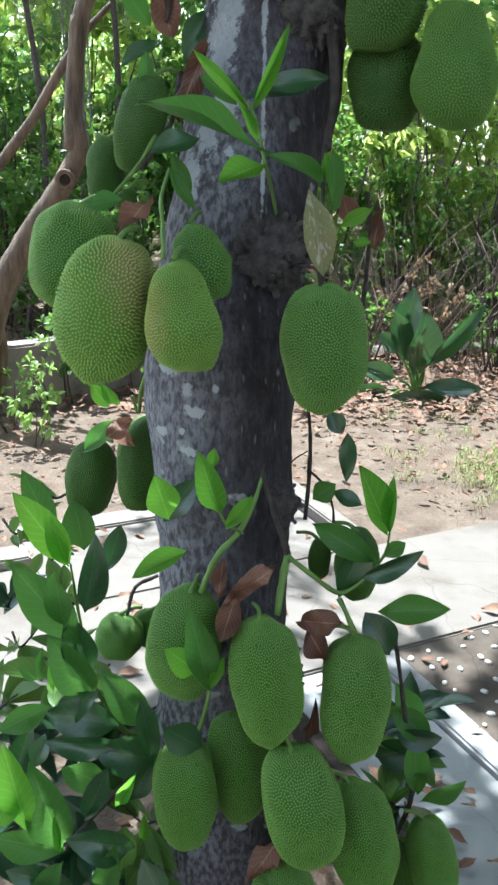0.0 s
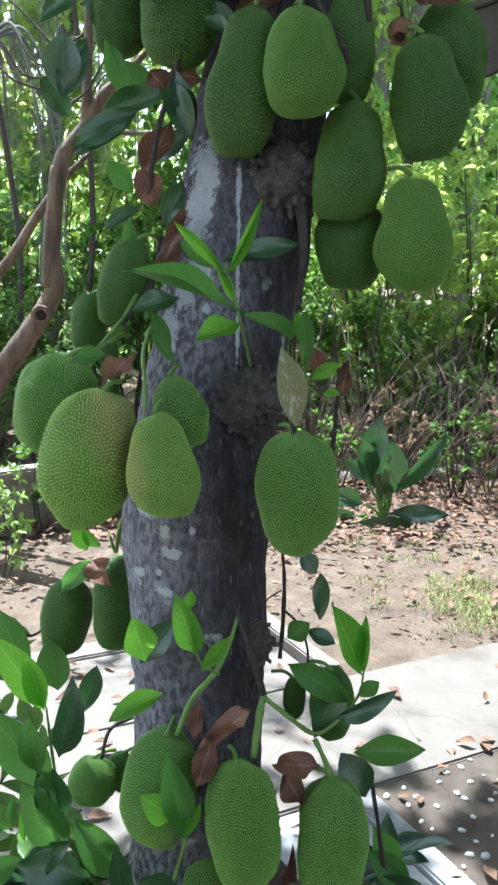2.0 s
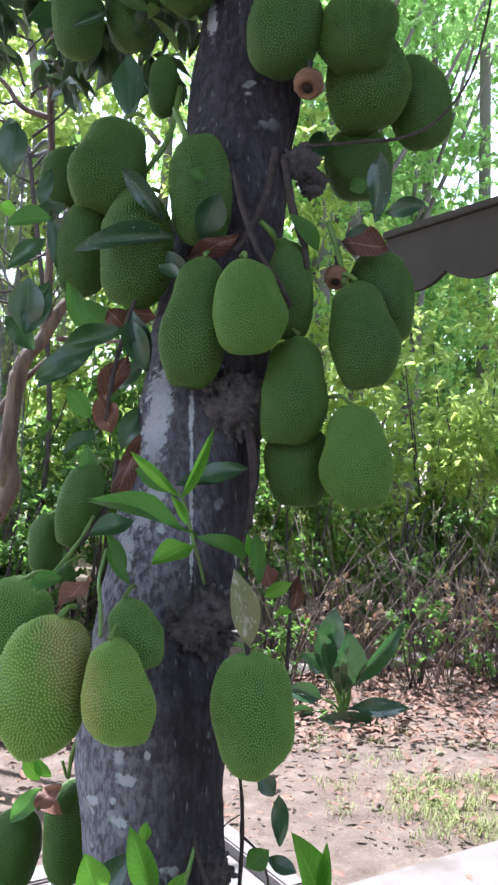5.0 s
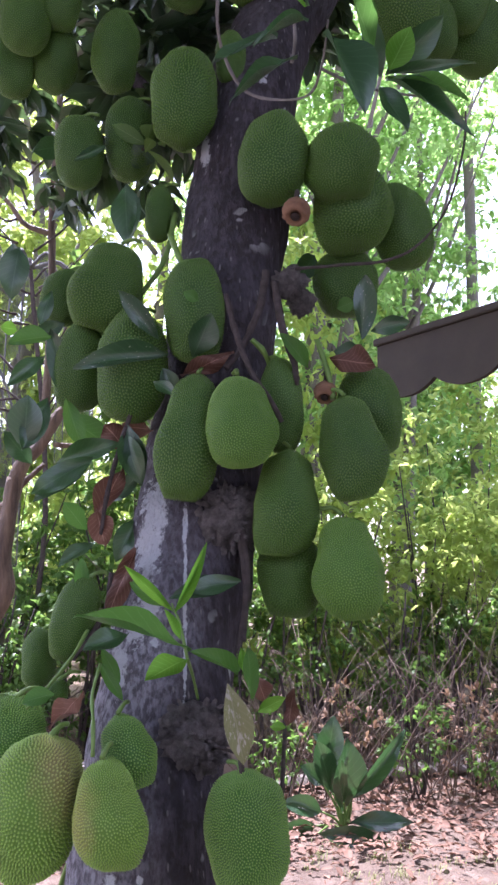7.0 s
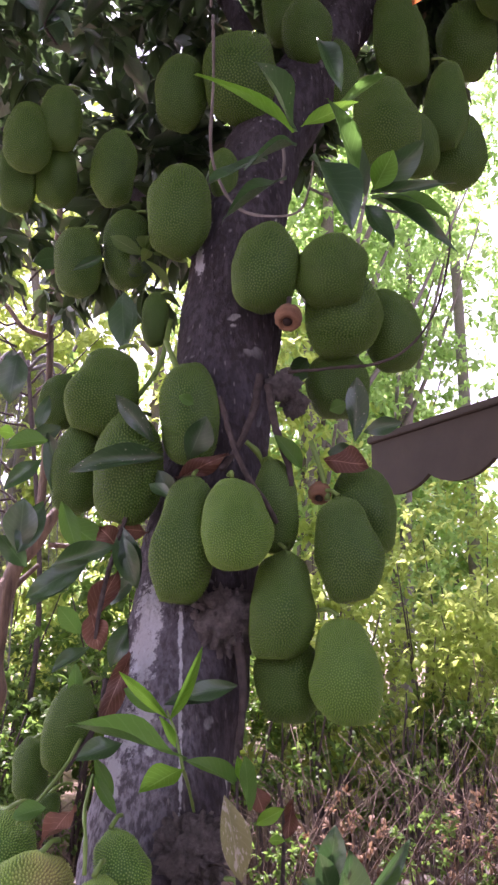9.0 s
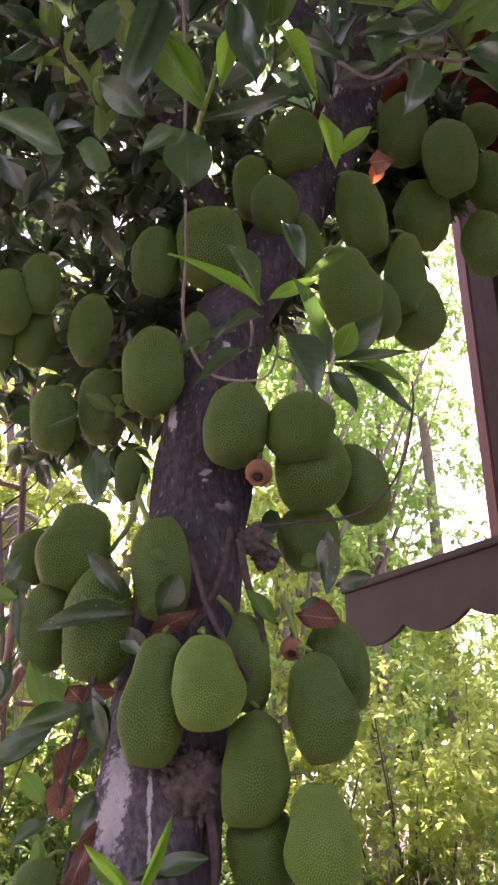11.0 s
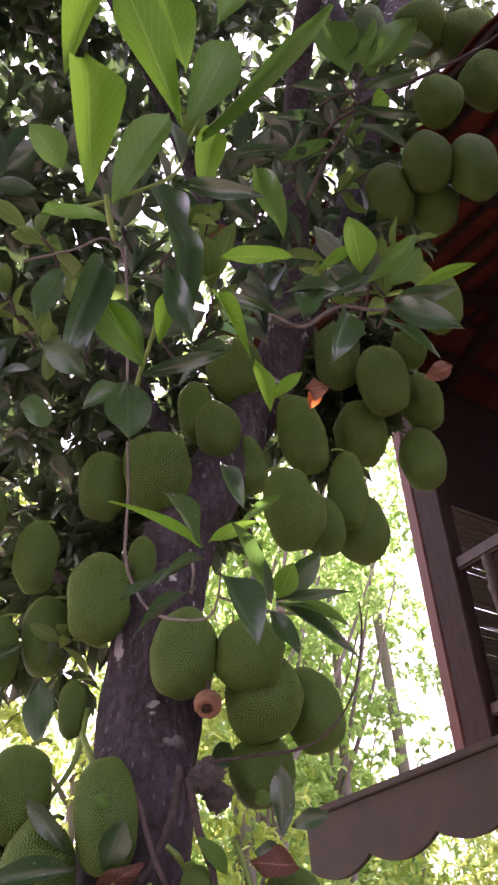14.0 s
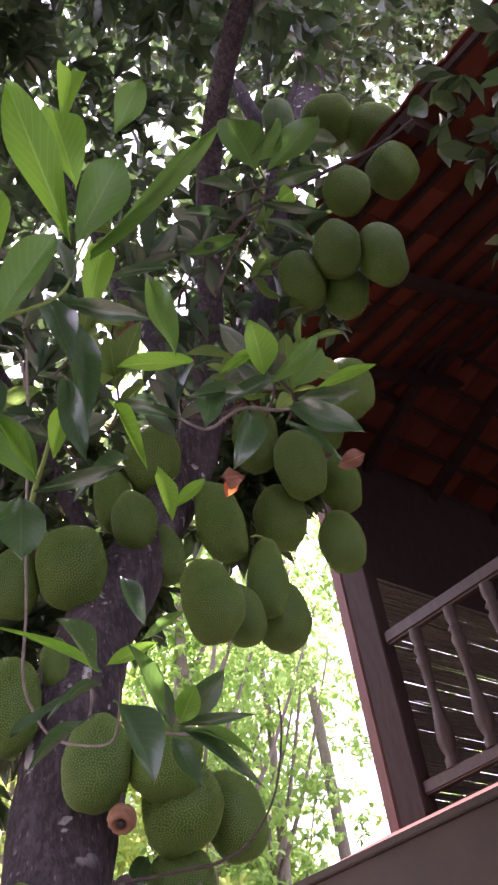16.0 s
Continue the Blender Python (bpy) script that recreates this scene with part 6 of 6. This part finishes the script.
for i in range(46):
    z = rng.uniform(2.6, 5.2)
    x, y = -0.98 + rng.uniform(-0.12, 0.1), 5.3 + rng.uniform(-0.1, 0.1)
    a, lift, reach = rng.choice((0.0, math.pi)) + rng.normal(0, 0.5), rng.uniform(0.2, 1.3), rng.uniform(0.25, 0.56)
    dx, dy = math.cos(a) * reach, math.sin(a) * reach * 0.5
    bend = rng.normal(0, 0.035, 3)
    limb(brown_tree, "twig", [(x, y, z, 0.009), (x + dx * 0.35 + bend[0], y + dy * 0.35, z + lift * 0.3 * reach + bend[1], 0.0065), (x + dx * 0.7, y + dy * 0.7, z + lift * 0.7 * reach + bend[2], 0.0045), (x + dx, y + dy, z + lift * reach, 0.0025)], TWIG, 5, 5)
    if i % 3 == 0:
        tip = np.array([(x + dx, y + dy, z + lift * reach)])
        foliage("leafy_twig", rng, tip, np.array([(dx, dy, 0.3)]) / max(reach, 0.3), 5, 0.11, NEAR_LEAF_FRESH if i % 2 else BUSH_LEAF, brown_tree, nl=4)

# crown of the jackfruit tree: limbs and leaf whorls overhead, some unseen and added as shade
rng = np.random.default_rng(31)
limb(tree, "branch", [(0.19, 2.22, 3.05, 0.03), (-0.12, 2.55, 3.35, 0.026), (-0.55, 2.75, 3.65, 0.022), (-1.2, 2.7, 4.2, 0.018), (-1.9, 2.4, 4.8, 0.012)], BARK, 14, 6, 0.1, 6.0)
limb(tree, "branch", [(0.30, 2.30, 3.45, 0.04), (0.15, 2.6, 4.2, 0.035), (-0.3, 2.7, 5.0, 0.03), (-0.8, 2.6, 5.9, 0.02)], BARK, 14, 6, 0.1, 6.0)
limb(tree, "branch", [(0.80, 2.46, 4.62, 0.07), (0.5, 2.6, 5.3, 0.05), (0.2, 2.4, 6.1, 0.035), (-0.2, 2.1, 6.9, 0.02)], BARK, 14, 6, 0.1, 6.0)
limb(tree, "branch", [(1.30, 2.32, 6.1, 0.07), (1.6, 2.4, 7.0, 0.075), (1.83, 2.4, 7.9, 0.085), (1.72, 2.4, 9.0, 0.08), (1.6, 2.4, 10.2, 0.06)], BARK, 16, 6, 0.1, 6.0)
limb(tree, "branch", [(1.02, 2.42, 5.05, 0.06), (1.35, 2.5, 6.2, 0.05), (1.7, 2.5, 7.6, 0.04), (2.4, 2.4, 8.9, 0.02)], BARK, 12, 6, 0.1, 6.0)
# these two limbs only carry the unseen shading clouds
limb(tree, "branch", [(0.80, 2.46, 4.62, 0.06), (0.75, 1.7, 5.4, 0.05), (0.9, 0.6, 5.6, 0.035), (1.1, -0.6, 5.5, 0.02)], BARK, 12, 6, 0.1, 6.0)
limb(tree, "branch", [(0.15, 2.6, 4.2, 0.04), (-0.5, 1.9, 5.1, 0.035), (-1.0, 0.7, 5.4, 0.028), (-1.5, -0.7, 5.2, 0.018)], BARK, 12, 6, 0.1, 6.0)
# clouds at y below 1.4 are unseen blockers, placed to shade trunk and fruit
for centre, radii, n, size in (
        ((-1.2, 3.1, 5.2), (1.6, 1.3, 1.2), 175, 0.14), ((0.0, 3.2, 6.3), (1.6, 1.5, 1.1), 230, 0.14), ((-1.5, 2.2, 4.1), (0.9, 0.7, 0.7), 95, 0.14),
        ((0.9, 3.1, 7.3), (1.6, 1.5, 1.1), 200, 0.14), ((-0.55, 2.0, 4.6), (0.6, 0.55, 0.6), 110, 0.14), ((-0.9, 3.3, 3.9), (1.0, 0.8, 0.9), 105, 0.14),
        ((-2.4, 2.6, 3.9), (1.0, 0.8, 0.8), 80, 0.14), ((-0.4, 2.2, 6.6), (1.2, 0.7, 0.8), 110, 0.14), ((0.4, 1.6, 7.4), (1.1, 1.1, 0.8), 130, 0.14), ((0.1, 2.9, 4.6), (0.5, 0.5, 0.7), 110, 0.14),
        ((1.1, 2.7, 5.9), (0.8, 0.7, 0.6), 130, 0.14), ((-0.75, 2.15, 3.95), (0.7, 0.35, 0.55), 85, 0.13), ((3.2, 3.1, 10.6), (1.3, 0.9, 0.8), 140, 0.15), ((1.9, 3.3, 10.2), (1.3, 0.9, 0.9), 120, 0.15), ((0.3, 3.2, 10.2), (1.4, 0.9, 0.9), 100, 0.15),
        ((3.9, 3.0, 10.6), (0.9, 0.8, 0.7), 120, 0.15), ((-1.6, -0.9, 4.9), (1.7, 1.5, 0.45), 700, 0.16), ((1.2, -0.9, 5.1), (1.6, 1.4, 0.45), 640, 0.16), ((-0.2, 0.3, 5.7), (2.2, 1.0, 0.5), 700, 0.16),
        ((-2.6, 1.2, 5.0), (1.0, 1.1, 0.6), 200, 0.16), ((-0.5, 4.2, 5.0), (1.4, 0.8, 0.8), 170, 0.15), ((-0.10, 2.6, 3.4), (0.42, 0.3, 0.5), 70, 0.13), ((0.2, 1.2, 6.6), (2.0, 0.8, 0.5), 260, 0.16),
        ((-0.6, 1.8, 6.2), (0.7, 0.6, 0.4), 170, 0.14), ((-3.2, 1.0, 4.2), (1.0, 1.6, 0.9), 260, 0.16), ((2.4, 0.8, 5.0), (0.9, 1.2, 0.7), 220, 0.16),
        ((0.98, 2.95, 4.50), (0.34, 0.25, 0.42), 120, 0.13), ((1.24, 2.95, 4.78), (0.24, 0.22, 0.32), 80, 0.12), ((0.42, 2.75, 3.95), (0.2, 0.2, 0.4), 50, 0.12),
        ((1.7, 2.6, 8.0), (0.8, 0.7, 0.7), 120, 0.14), ((2.5, 2.4, 9.0), (0.9, 0.8, 0.6), 120, 0.14), ((0.6, 2.4, 8.6), (1.0, 0.9, 0.6), 110, 0.14)):
    tips, heads = cloud(rng, n, centre, radii, 0.15)
    foliage("crown", rng, tips, heads, 9, size, CROWN_LEAF, tree, nl=3, nw=1 if centre[1] < 1.4 or centre[2] > 8.5 else 2)

# leafy shoots on the near branches and round the foot of the trunk
SHOOTS_HIGH = [
    (-0.20, 0.90, 3.43),
    (-0.08, 1.00, 3.66),
    (-0.16, 0.95, 3.30),
    (-0.01, 1.10, 3.58),
    (0.12, 1.10, 3.70),
    (0.25, 1.15, 3.63),
    (0.36, 1.20, 3.95),
    (0.40, 1.10, 3.56),
    (-0.20, 1.10, 3.27),
    (-0.10, 1.15, 3.43),
    (0.09, 1.20, 3.50),
    (-0.15, 1.30, 3.33),
    (-0.24, 1.30, 3.23),
    (-0.02, 1.50, 3.51),
    (0.50, 1.10, 3.42),
    (0.55, 1.00, 3.31),
    (0.53, 1.30, 4.17),
    (0.21, 1.20, 4.08),
    (0.02, 1.10, 4.03),
    (0.06, 1.00, 3.48),
    (0.17, 1.00, 3.41),
    (0.33, 1.10, 3.63),
    (0.49, 1.25, 4.00),
    (0.23, 1.10, 3.34),
    (0.06, 1.00, 3.13),
    (0.40, 1.30, 3.47),
    (0.61, 1.10, 3.37),
    (0.42, 1.15, 3.52),
    (0.52, 1.05, 3.37),
    (0.66, 1.05, 3.42),
    (1.04, 1.50, 5.85),
    (-0.26, 1.10, 3.29),
    (-0.03, 1.10, 3.31),
    (0.19, 1.30, 3.58),
    (0.42, 1.50, 3.84),
    (0.61, 1.50, 3.80),
    (-0.14, 1.40, 3.39),
    (-0.28, 1.60, 3.33),
    (-0.08, 2.00, 2.95)]
SHOOTS_LOW = [
    (-0.44, 1.60, 0.43),
    (-0.34, 1.60, 0.34),
    (-0.24, 1.60, 0.24),
    (-0.44, 1.55, 0.26),
    (-0.32, 1.50, 0.22),
    (-0.19, 1.55, 0.08),
    (-0.44, 1.45, 0.17),
    (-0.28, 1.66, 0.39),
    (-0.37, 1.60, 0.58),
    (-0.17, 1.62, 0.27),
    (-0.40, 1.50, 0.05),
    (0.40, 1.66, 0.37),
    (0.38, 1.66, 0.22),
    (0.45, 1.70, 0.46),
    (-0.469, 1.75, 0.595),
    (-0.53, 1.80, 0.66),
    (-0.40, 1.70, 0.52),
    (-0.485, 1.65, 0.50),
    (-0.438, 1.60, 0.44),
    (-0.339, 1.65, 0.38),
    (-0.281, 1.70, 0.46),
    (-0.459, 1.50, 0.28),
    (-0.294, 1.50, 0.14),
    (-0.22, 1.50, 0.11),
    (0.368, 1.70, 0.44),
    (0.402, 1.68, 0.32),
    (0.368, 1.66, 0.22)]
SHOOTS_FRESH = [
    (-0.503, 2.0, 0.85),
    (-0.463, 2.0, 0.56),
    (-0.537, 2.0, 0.74),
    (-0.59, 2.1, 0.56),
    (-0.43, 1.9, 0.74)]


def shoots(rng, points, per, size, materials, point_up):
    for i, p in enumerate(points):
        heads = np.array([(rng.normal(0, 0.5), -0.4 + rng.normal(0, 0.3), point_up)])
        heads /= np.linalg.norm(heads)
        foliage("leafy_shoot", rng, np.array([p]), heads, per, size * rng.uniform(0.8, 1.15), materials[i % len(materials)], tree, nl=6, spread=0.75, back=0.8)
        q = np.array(p) - heads[0] * size * 0.6
        back = q - heads[0] * 0.03 + np.array([rng.normal(0, 0.03), 0.06, 0.02])
        limb(tree, "twig", [(*back, 0.0035), (*q, 0.0032), (*p, 0.002)], TWIG, 6, 4)


TRUNK_SHOOTS = []
shoot_rng = np.random.default_rng(83)
for i in range(16):
    z = 4.35 + 1.6 * i / 16
    x, y, _ = trunk_at(z)
    a = shoot_rng.uniform(-1.9, 1.5)
    TRUNK_SHOOTS.append((x + math.sin(a) * 0.26, y - 0.10 - abs(math.cos(a)) * 0.22, z + shoot_rng.uniform(-0.05, 0.05)))
shoots(shoot_rng, TRUNK_SHOOTS, 6, 0.14, (NEAR_LEAF, NEAR_LEAF, NEAR_LEAF, NEAR_LEAF_FRESH), 0.2)
shoots(np.random.default_rng(81), SHOOTS_HIGH, 8, 0.115, (NEAR_LEAF, NEAR_LEAF, NEAR_LEAF_FRESH), 0.5)
shoots(np.random.default_rng(84), SHOOTS_FRESH, 7, 0.085, (NEAR_LEAF_FRESH,), 0.7)
shoots(np.random.default_rng(82), SHOOTS_LOW, 7, 0.12, (NEAR_LEAF, NEAR_LEAF, NEAR_LEAF_FRESH), 0.6)

# ---- planted bank and woods behind ----
def bush(rng, x, y, radius, height, material, shoots, size, label, stems=7):
    ob = thing("bush", label, "bush", (x, y, 0), group="bushes on the bank")
    thin = min(1.0, radius / 0.7)
    for _ in range(stems):
        a, r = rng.uniform(0, 2 * math.pi), rng.uniform(0.1, 0.5) * radius
        dx, dy = math.cos(a), math.sin(a)
        top = height * rng.uniform(0.55, 0.9)
        v, f = tube([(x + dx * r * 0.4, y + dy * r * 0.4, -0.05, 0.018 * thin), (x + dx * r * 0.8 + rng.uniform(-0.1, 0.1), y + dy * r * 0.8, top * 0.5, 0.014 * thin), (x + dx * r * 1.4, y + dy * r * 1.4, top, 0.006 * thin)], 6, 4)
        under(ob, "stem", mesh("stem", v, f, TWIG))
    tips, heads = cloud(rng, shoots, (x, y, height * 0.54), (radius, radius * 0.8, height * 0.5), 0.2, 15 if shoots > 100 else 0)
    foliage("foliage", rng, tips, heads, 7, size, material, ob, nl=3, spread=1.0, nw=1)
    return ob


rng = np.random.default_rng(41)
for i in range(13):
    bush(rng, -4.4 + i * 0.72 + rng.uniform(-0.2, 0.2), 7.3 + 0.10 * i + rng.uniform(-0.2, 0.5), 0.72, rng.uniform(1.5, 2.2), BUSH_LEAF, 330 if i < 7 else 200, 0.085, "leafy green bush with thin brown stems", 9)
for i in range(11):
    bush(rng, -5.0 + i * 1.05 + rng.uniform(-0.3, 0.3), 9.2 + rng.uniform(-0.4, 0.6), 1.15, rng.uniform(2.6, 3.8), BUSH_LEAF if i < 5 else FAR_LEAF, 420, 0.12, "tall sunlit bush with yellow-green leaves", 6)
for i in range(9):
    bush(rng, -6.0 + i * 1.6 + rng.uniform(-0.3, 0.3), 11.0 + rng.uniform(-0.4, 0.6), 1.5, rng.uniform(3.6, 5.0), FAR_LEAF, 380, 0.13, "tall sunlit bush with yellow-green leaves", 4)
for x, y in ((1.0, 6.75), (1.75, 6.85), (2.6, 6.9), (3.4, 7.0)):
    bush(rng, x + rng.uniform(-0.2, 0.2), y, 0.36, rng.uniform(0.4, 0.85), BUSH_LEAF, 60, 0.06, "low green seedling bush before the dry stems", 6)
for x, y in ((1.2, 7.1), (2.3, 7.2), (3.3, 7.4), (0.2, 7.1)):
    bush(rng, x + rng.uniform(-0.2, 0.2), y, 0.40, rng.uniform(0.6, 1.1), DRY_LEAF, 48, 0.07, "half-withered shrub with brown leaves", 8)
for x, y in ((-1.45, 5.0), (-1.25, 4.75), (-1.62, 4.85), (-1.3, 5.25)):
    bush(rng, x, y, 0.17, rng.uniform(0.35, 0.55), SEEDLING, 14, 0.06, "pale green seedling with a few leaves", 3)
for i in range(5):
    bush(rng, -2.6 + i * 0.42 + rng.uniform(-0.1, 0.1), 4.9 + i * 0.25, 0.26, rng.uniform(0.4, 0.7), BUSH_LEAF, 26, 0.07, "small green seedling beside the low wall", 3)

# broad-leaved plant on the earth before the bank
def leafy_plant(place, leaves):
    """A low plant with large glossy leaves on short stems."""
    ob = thing("broad_leaved_plant", "low plant with large glossy dark green leaves", "plant", place)
    for i, (kind, base, tip, width, turn) in enumerate(leaves):
        v, f = tube([(place[0], place[1], -0.04, 0.012), ((place[0] + base[0]) / 2 + 0.02, place[1], base[2] * 0.45, 0.010), (*base, 0.007)], 6, 4)
        under(ob, "stem", mesh("stem", v, f, GREEN_STEM))
        under(ob, "leaf", LEAF_KINDS[kind][i % 3], blade_pose(base, tip, width, turn))


leafy_plant((1.15, 6.12, 0), (
    ("m", (1.14, 6.10, 0.09), (1.18, 6.00, 0.59), 0.255, 20),
    ("m", (1.04, 6.20, 0.36), (1.08, 6.10, 0.71), 0.190, -10),
    ("m", (1.08, 6.15, 0.21), (0.96, 6.05, 0.58), 0.173, 0),
    ("m", (1.01, 6.10, 0.28), (0.85, 6.00, 0.43), 0.139, 10),
    ("m", (1.20, 6.10, 0.18), (1.57, 6.00, 0.63), 0.123, 15),
    ("m", (1.16, 5.95, 0.07), (1.57, 5.85, 0.10), 0.137, -10),
    ("m", (0.94, 5.90, 0.02), (1.38, 5.80, -0.02), 0.159, 10),
    ("m", (1.00, 6.10, 0.10), (0.74, 6.00, 0.20), 0.148, 0),
    ("m", (1.13, 6.00, 0.19), (1.10, 5.90, 0.49), 0.065, 0),
    ("m", (1.18, 6.25, 0.35), (0.96, 6.15, 0.61), 0.150, 0),
    ("m", (0.96, 6.10, 0.01), (0.69, 6.00, -0.01), 0.123, 0),
))


def thicket(rng, x0, x1, y, n, height):
    """Dry leafless stems and creepers under the bushes, too many to count."""
    v, f = [], []
    for _ in range(n):
        x, yy = rng.uniform(x0, x1), y + rng.uniform(-0.35, 0.35)
        lean, h = rng.normal(0, 0.45, 2), height * rng.uniform(0.5, 1.2)
        r = rng.uniform(0.0015, 0.006)
        tv, tf = tube([(x, yy, -0.05, r), (x + lean[0] * 0.4, yy + lean[1] * 0.4, h * 0.45, r * 0.8), (x + lean[0] * 1.3, yy + lean[1], h, r * 0.5)], 4, 3)
        f += [tuple(i + len(v) for i in q) for q in tf]
        v += tv
    ob = new("dry_thicket", mesh("dry_thicket", v, f, DRY))
    return tagged(ob, "tangle of thin dry brown stems under the bushes", "thicket", kind="stuff")


thicket(np.random.default_rng(61), -3.5, 5.0, 7.4, 170, 0.8)
thicket(np.random.default_rng(63), 0.6, 5.5, 7.0, 300, 1.1)
thicket(np.random.default_rng(62), -4.5, 6.0, 8.4, 260, 1.6)


def dry_fronds(rng, x, y, z):
    """A skirt of dead palm fronds hanging down."""
    ob = thing("dry_palm_fronds", "grey dead palm fronds hanging down", "palm frond", (x, y, 0))
    v, f = tube([(x, y, -0.1, 0.03), (x + 0.25, y, z * 0.5, 0.025), (x, y, z + 0.4, 0.02)], 12, 6, 0.15)
    under(ob, "trunk", mesh("trunk", v, f, TWIG))
    for k in range(9):
        a = 2 * math.pi * k / 9 + rng.uniform(-0.3, 0.3)
        dx, dy = math.cos(a), math.sin(a)
        mid = [(x, y, z + 0.3, 0.02), (x + dx * 0.35, y + dy * 0.35, z + 0.35, 0.014), (x + dx * 0.62, y + dy * 0.62, z - 0.4, 0.009), (x + dx * 0.66, y + dy * 0.66, z - 1.6, 0.004)]
        v, f = tube(mid, 5, 6)
        line = smooth_path(mid, 24)
        for i, (px, py, pz, _) in enumerate(line[14:], 14):
            for s in (-1, 1):
                w = 0.30 * (1 - abs(i / len(line) - 0.6))
                q = Vector((px - dy * s * w * 0.4, py + dx * s * w * 0.4, pz - w * 1.2))
                n = len(v)
                v += [Vector((px, py, pz)), Vector((px, py, pz - 0.014)), q, q + Vector((0, 0.003, -0.004))]
                f.append((n, n + 1, n + 3, n + 2))
        under(ob, "frond", mesh("frond", v, f, PALE_FROND))


dry_fronds(np.random.default_rng(71), -2.05, 7.6, 3.2)
dry_fronds(np.random.default_rng(72), -1.55, 8.3, 4.3)


def wood_tree(rng, x, y, height, spread, material, shoots, size, label):
    ob = thing("tree", label, "tree", (x, y, 0), group="trees behind the garden")
    v, f = tube([(x, y, -0.1, 0.14), (x + rng.uniform(-0.2, 0.2), y, height * 0.3, 0.11), (x + rng.uniform(-0.4, 0.4), y, height * 0.65, 0.07), (x + rng.uniform(-0.5, 0.5), y, height * 0.95, 0.02)], 10, 6, 0.1)
    # pale bark; its lightness also stands in for distance haze
    under(ob, "trunk", mesh("trunk", v, f, PALE_TWIG))
    for _ in range(6):
        a = rng.uniform(0, 2 * math.pi)
        z0 = height * rng.uniform(0.3, 0.6)
        v, f = tube([(x, y, z0, 0.05), (x + spread * 0.4 * math.cos(a), y + spread * 0.4 * math.sin(a), z0 + height * 0.12, 0.035), (x + spread * 0.85 * math.cos(a), y + spread * 0.85 * math.sin(a), z0 + height * 0.3, 0.012)], 7, 5)
        under(ob, "limb", mesh("limb", v, f, PALE_TWIG))
    for i in range(6):
        c = (x + rng.uniform(-0.5, 0.5) * spread, y + rng.uniform(-0.4, 0.4) * spread, height * (0.35 + 0.11 * i))
        tips, heads = cloud(rng, shoots // 6, c, (spread * 0.8, spread * 0.65, height * 0.13), 0.1, 14)
        foliage("crown", rng, tips, heads, 7, size, material, ob, nl=3, spread=1.0, nw=1)
    return ob


def far_woods(rng, n):
    """The edge of the wood beyond the garden: leaf sprays from the ground up to a ragged line."""
    ob = thing("woodland", "dense sunlit green undergrowth along the edge of the wood", "woods", (2, 19, 0), kind="stuff")
    lead = rng.integers(0, n // 12, n)
    x, y = rng.uniform(-13, 17, n)[lead] + rng.normal(0, 0.45, n), rng.uniform(15.5, 23, n)[lead] + rng.normal(0, 0.4, n)
    top = 4.6 + 1.2 * np.sin(x * 0.9) + 0.8 * np.sin(x * 2.3 + 1) + 5.4 * np.exp(-((x / y - 0.23) / 0.09) ** 2) + 4.0 * np.exp(-((x / y - 0.62) / 0.10) ** 2)
    z = (rng.uniform(0, 1, n) ** 0.8)[lead] * top + rng.normal(0, 0.3, n)
    tips = np.stack([x, y, np.maximum(z, 0.05)], 1)
    heads = rng.normal(0, 0.6, (n, 3)) + np.array([0, -0.5, 0.4])
    heads /= np.linalg.norm(heads, axis=1)[:, None]
    half = n // 2
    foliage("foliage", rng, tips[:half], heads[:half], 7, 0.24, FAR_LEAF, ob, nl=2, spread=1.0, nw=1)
    foliage("foliage", rng, tips[half:], heads[half:], 7, 0.24, FAR_LEAF_HAZY, ob, nl=2, spread=1.0, nw=1)


far_woods(np.random.default_rng(57), 12000)

rng = np.random.default_rng(51)
for x, y, h, s in ((0.4, 12.5, 13, 2.3), (-2.2, 10.8, 9, 1.6), (2.6, 13.5, 15, 2.8), (8.2, 15.6, 13, 2.3), (6.0, 17.5, 36, 3.0), (2.2, 13.5, 16, 2.6), (3.9, 15.2, 13, 2.1), (4.4, 18.5, 13, 2.1), (-3.4, 14, 12, 2.9), (-0.6, 15, 12, 3.0), (2.2, 14.5, 10.5, 2.7), (5.4, 19.5, 7.0, 2.2), (-4.6, 9.5, 8.5, 2.2), (0.8, 19, 14, 3.6), (4.0, 21, 14, 4)):
    wood_tree(rng, x, y, h, s, FAR_LEAF if y < 13 or x < 0 else FAR_LEAF_HAZY, 1080 if y < 17 else 1560, 0.16 if y < 17 else 0.19, "sunlit broad-leaved tree in the wood behind")
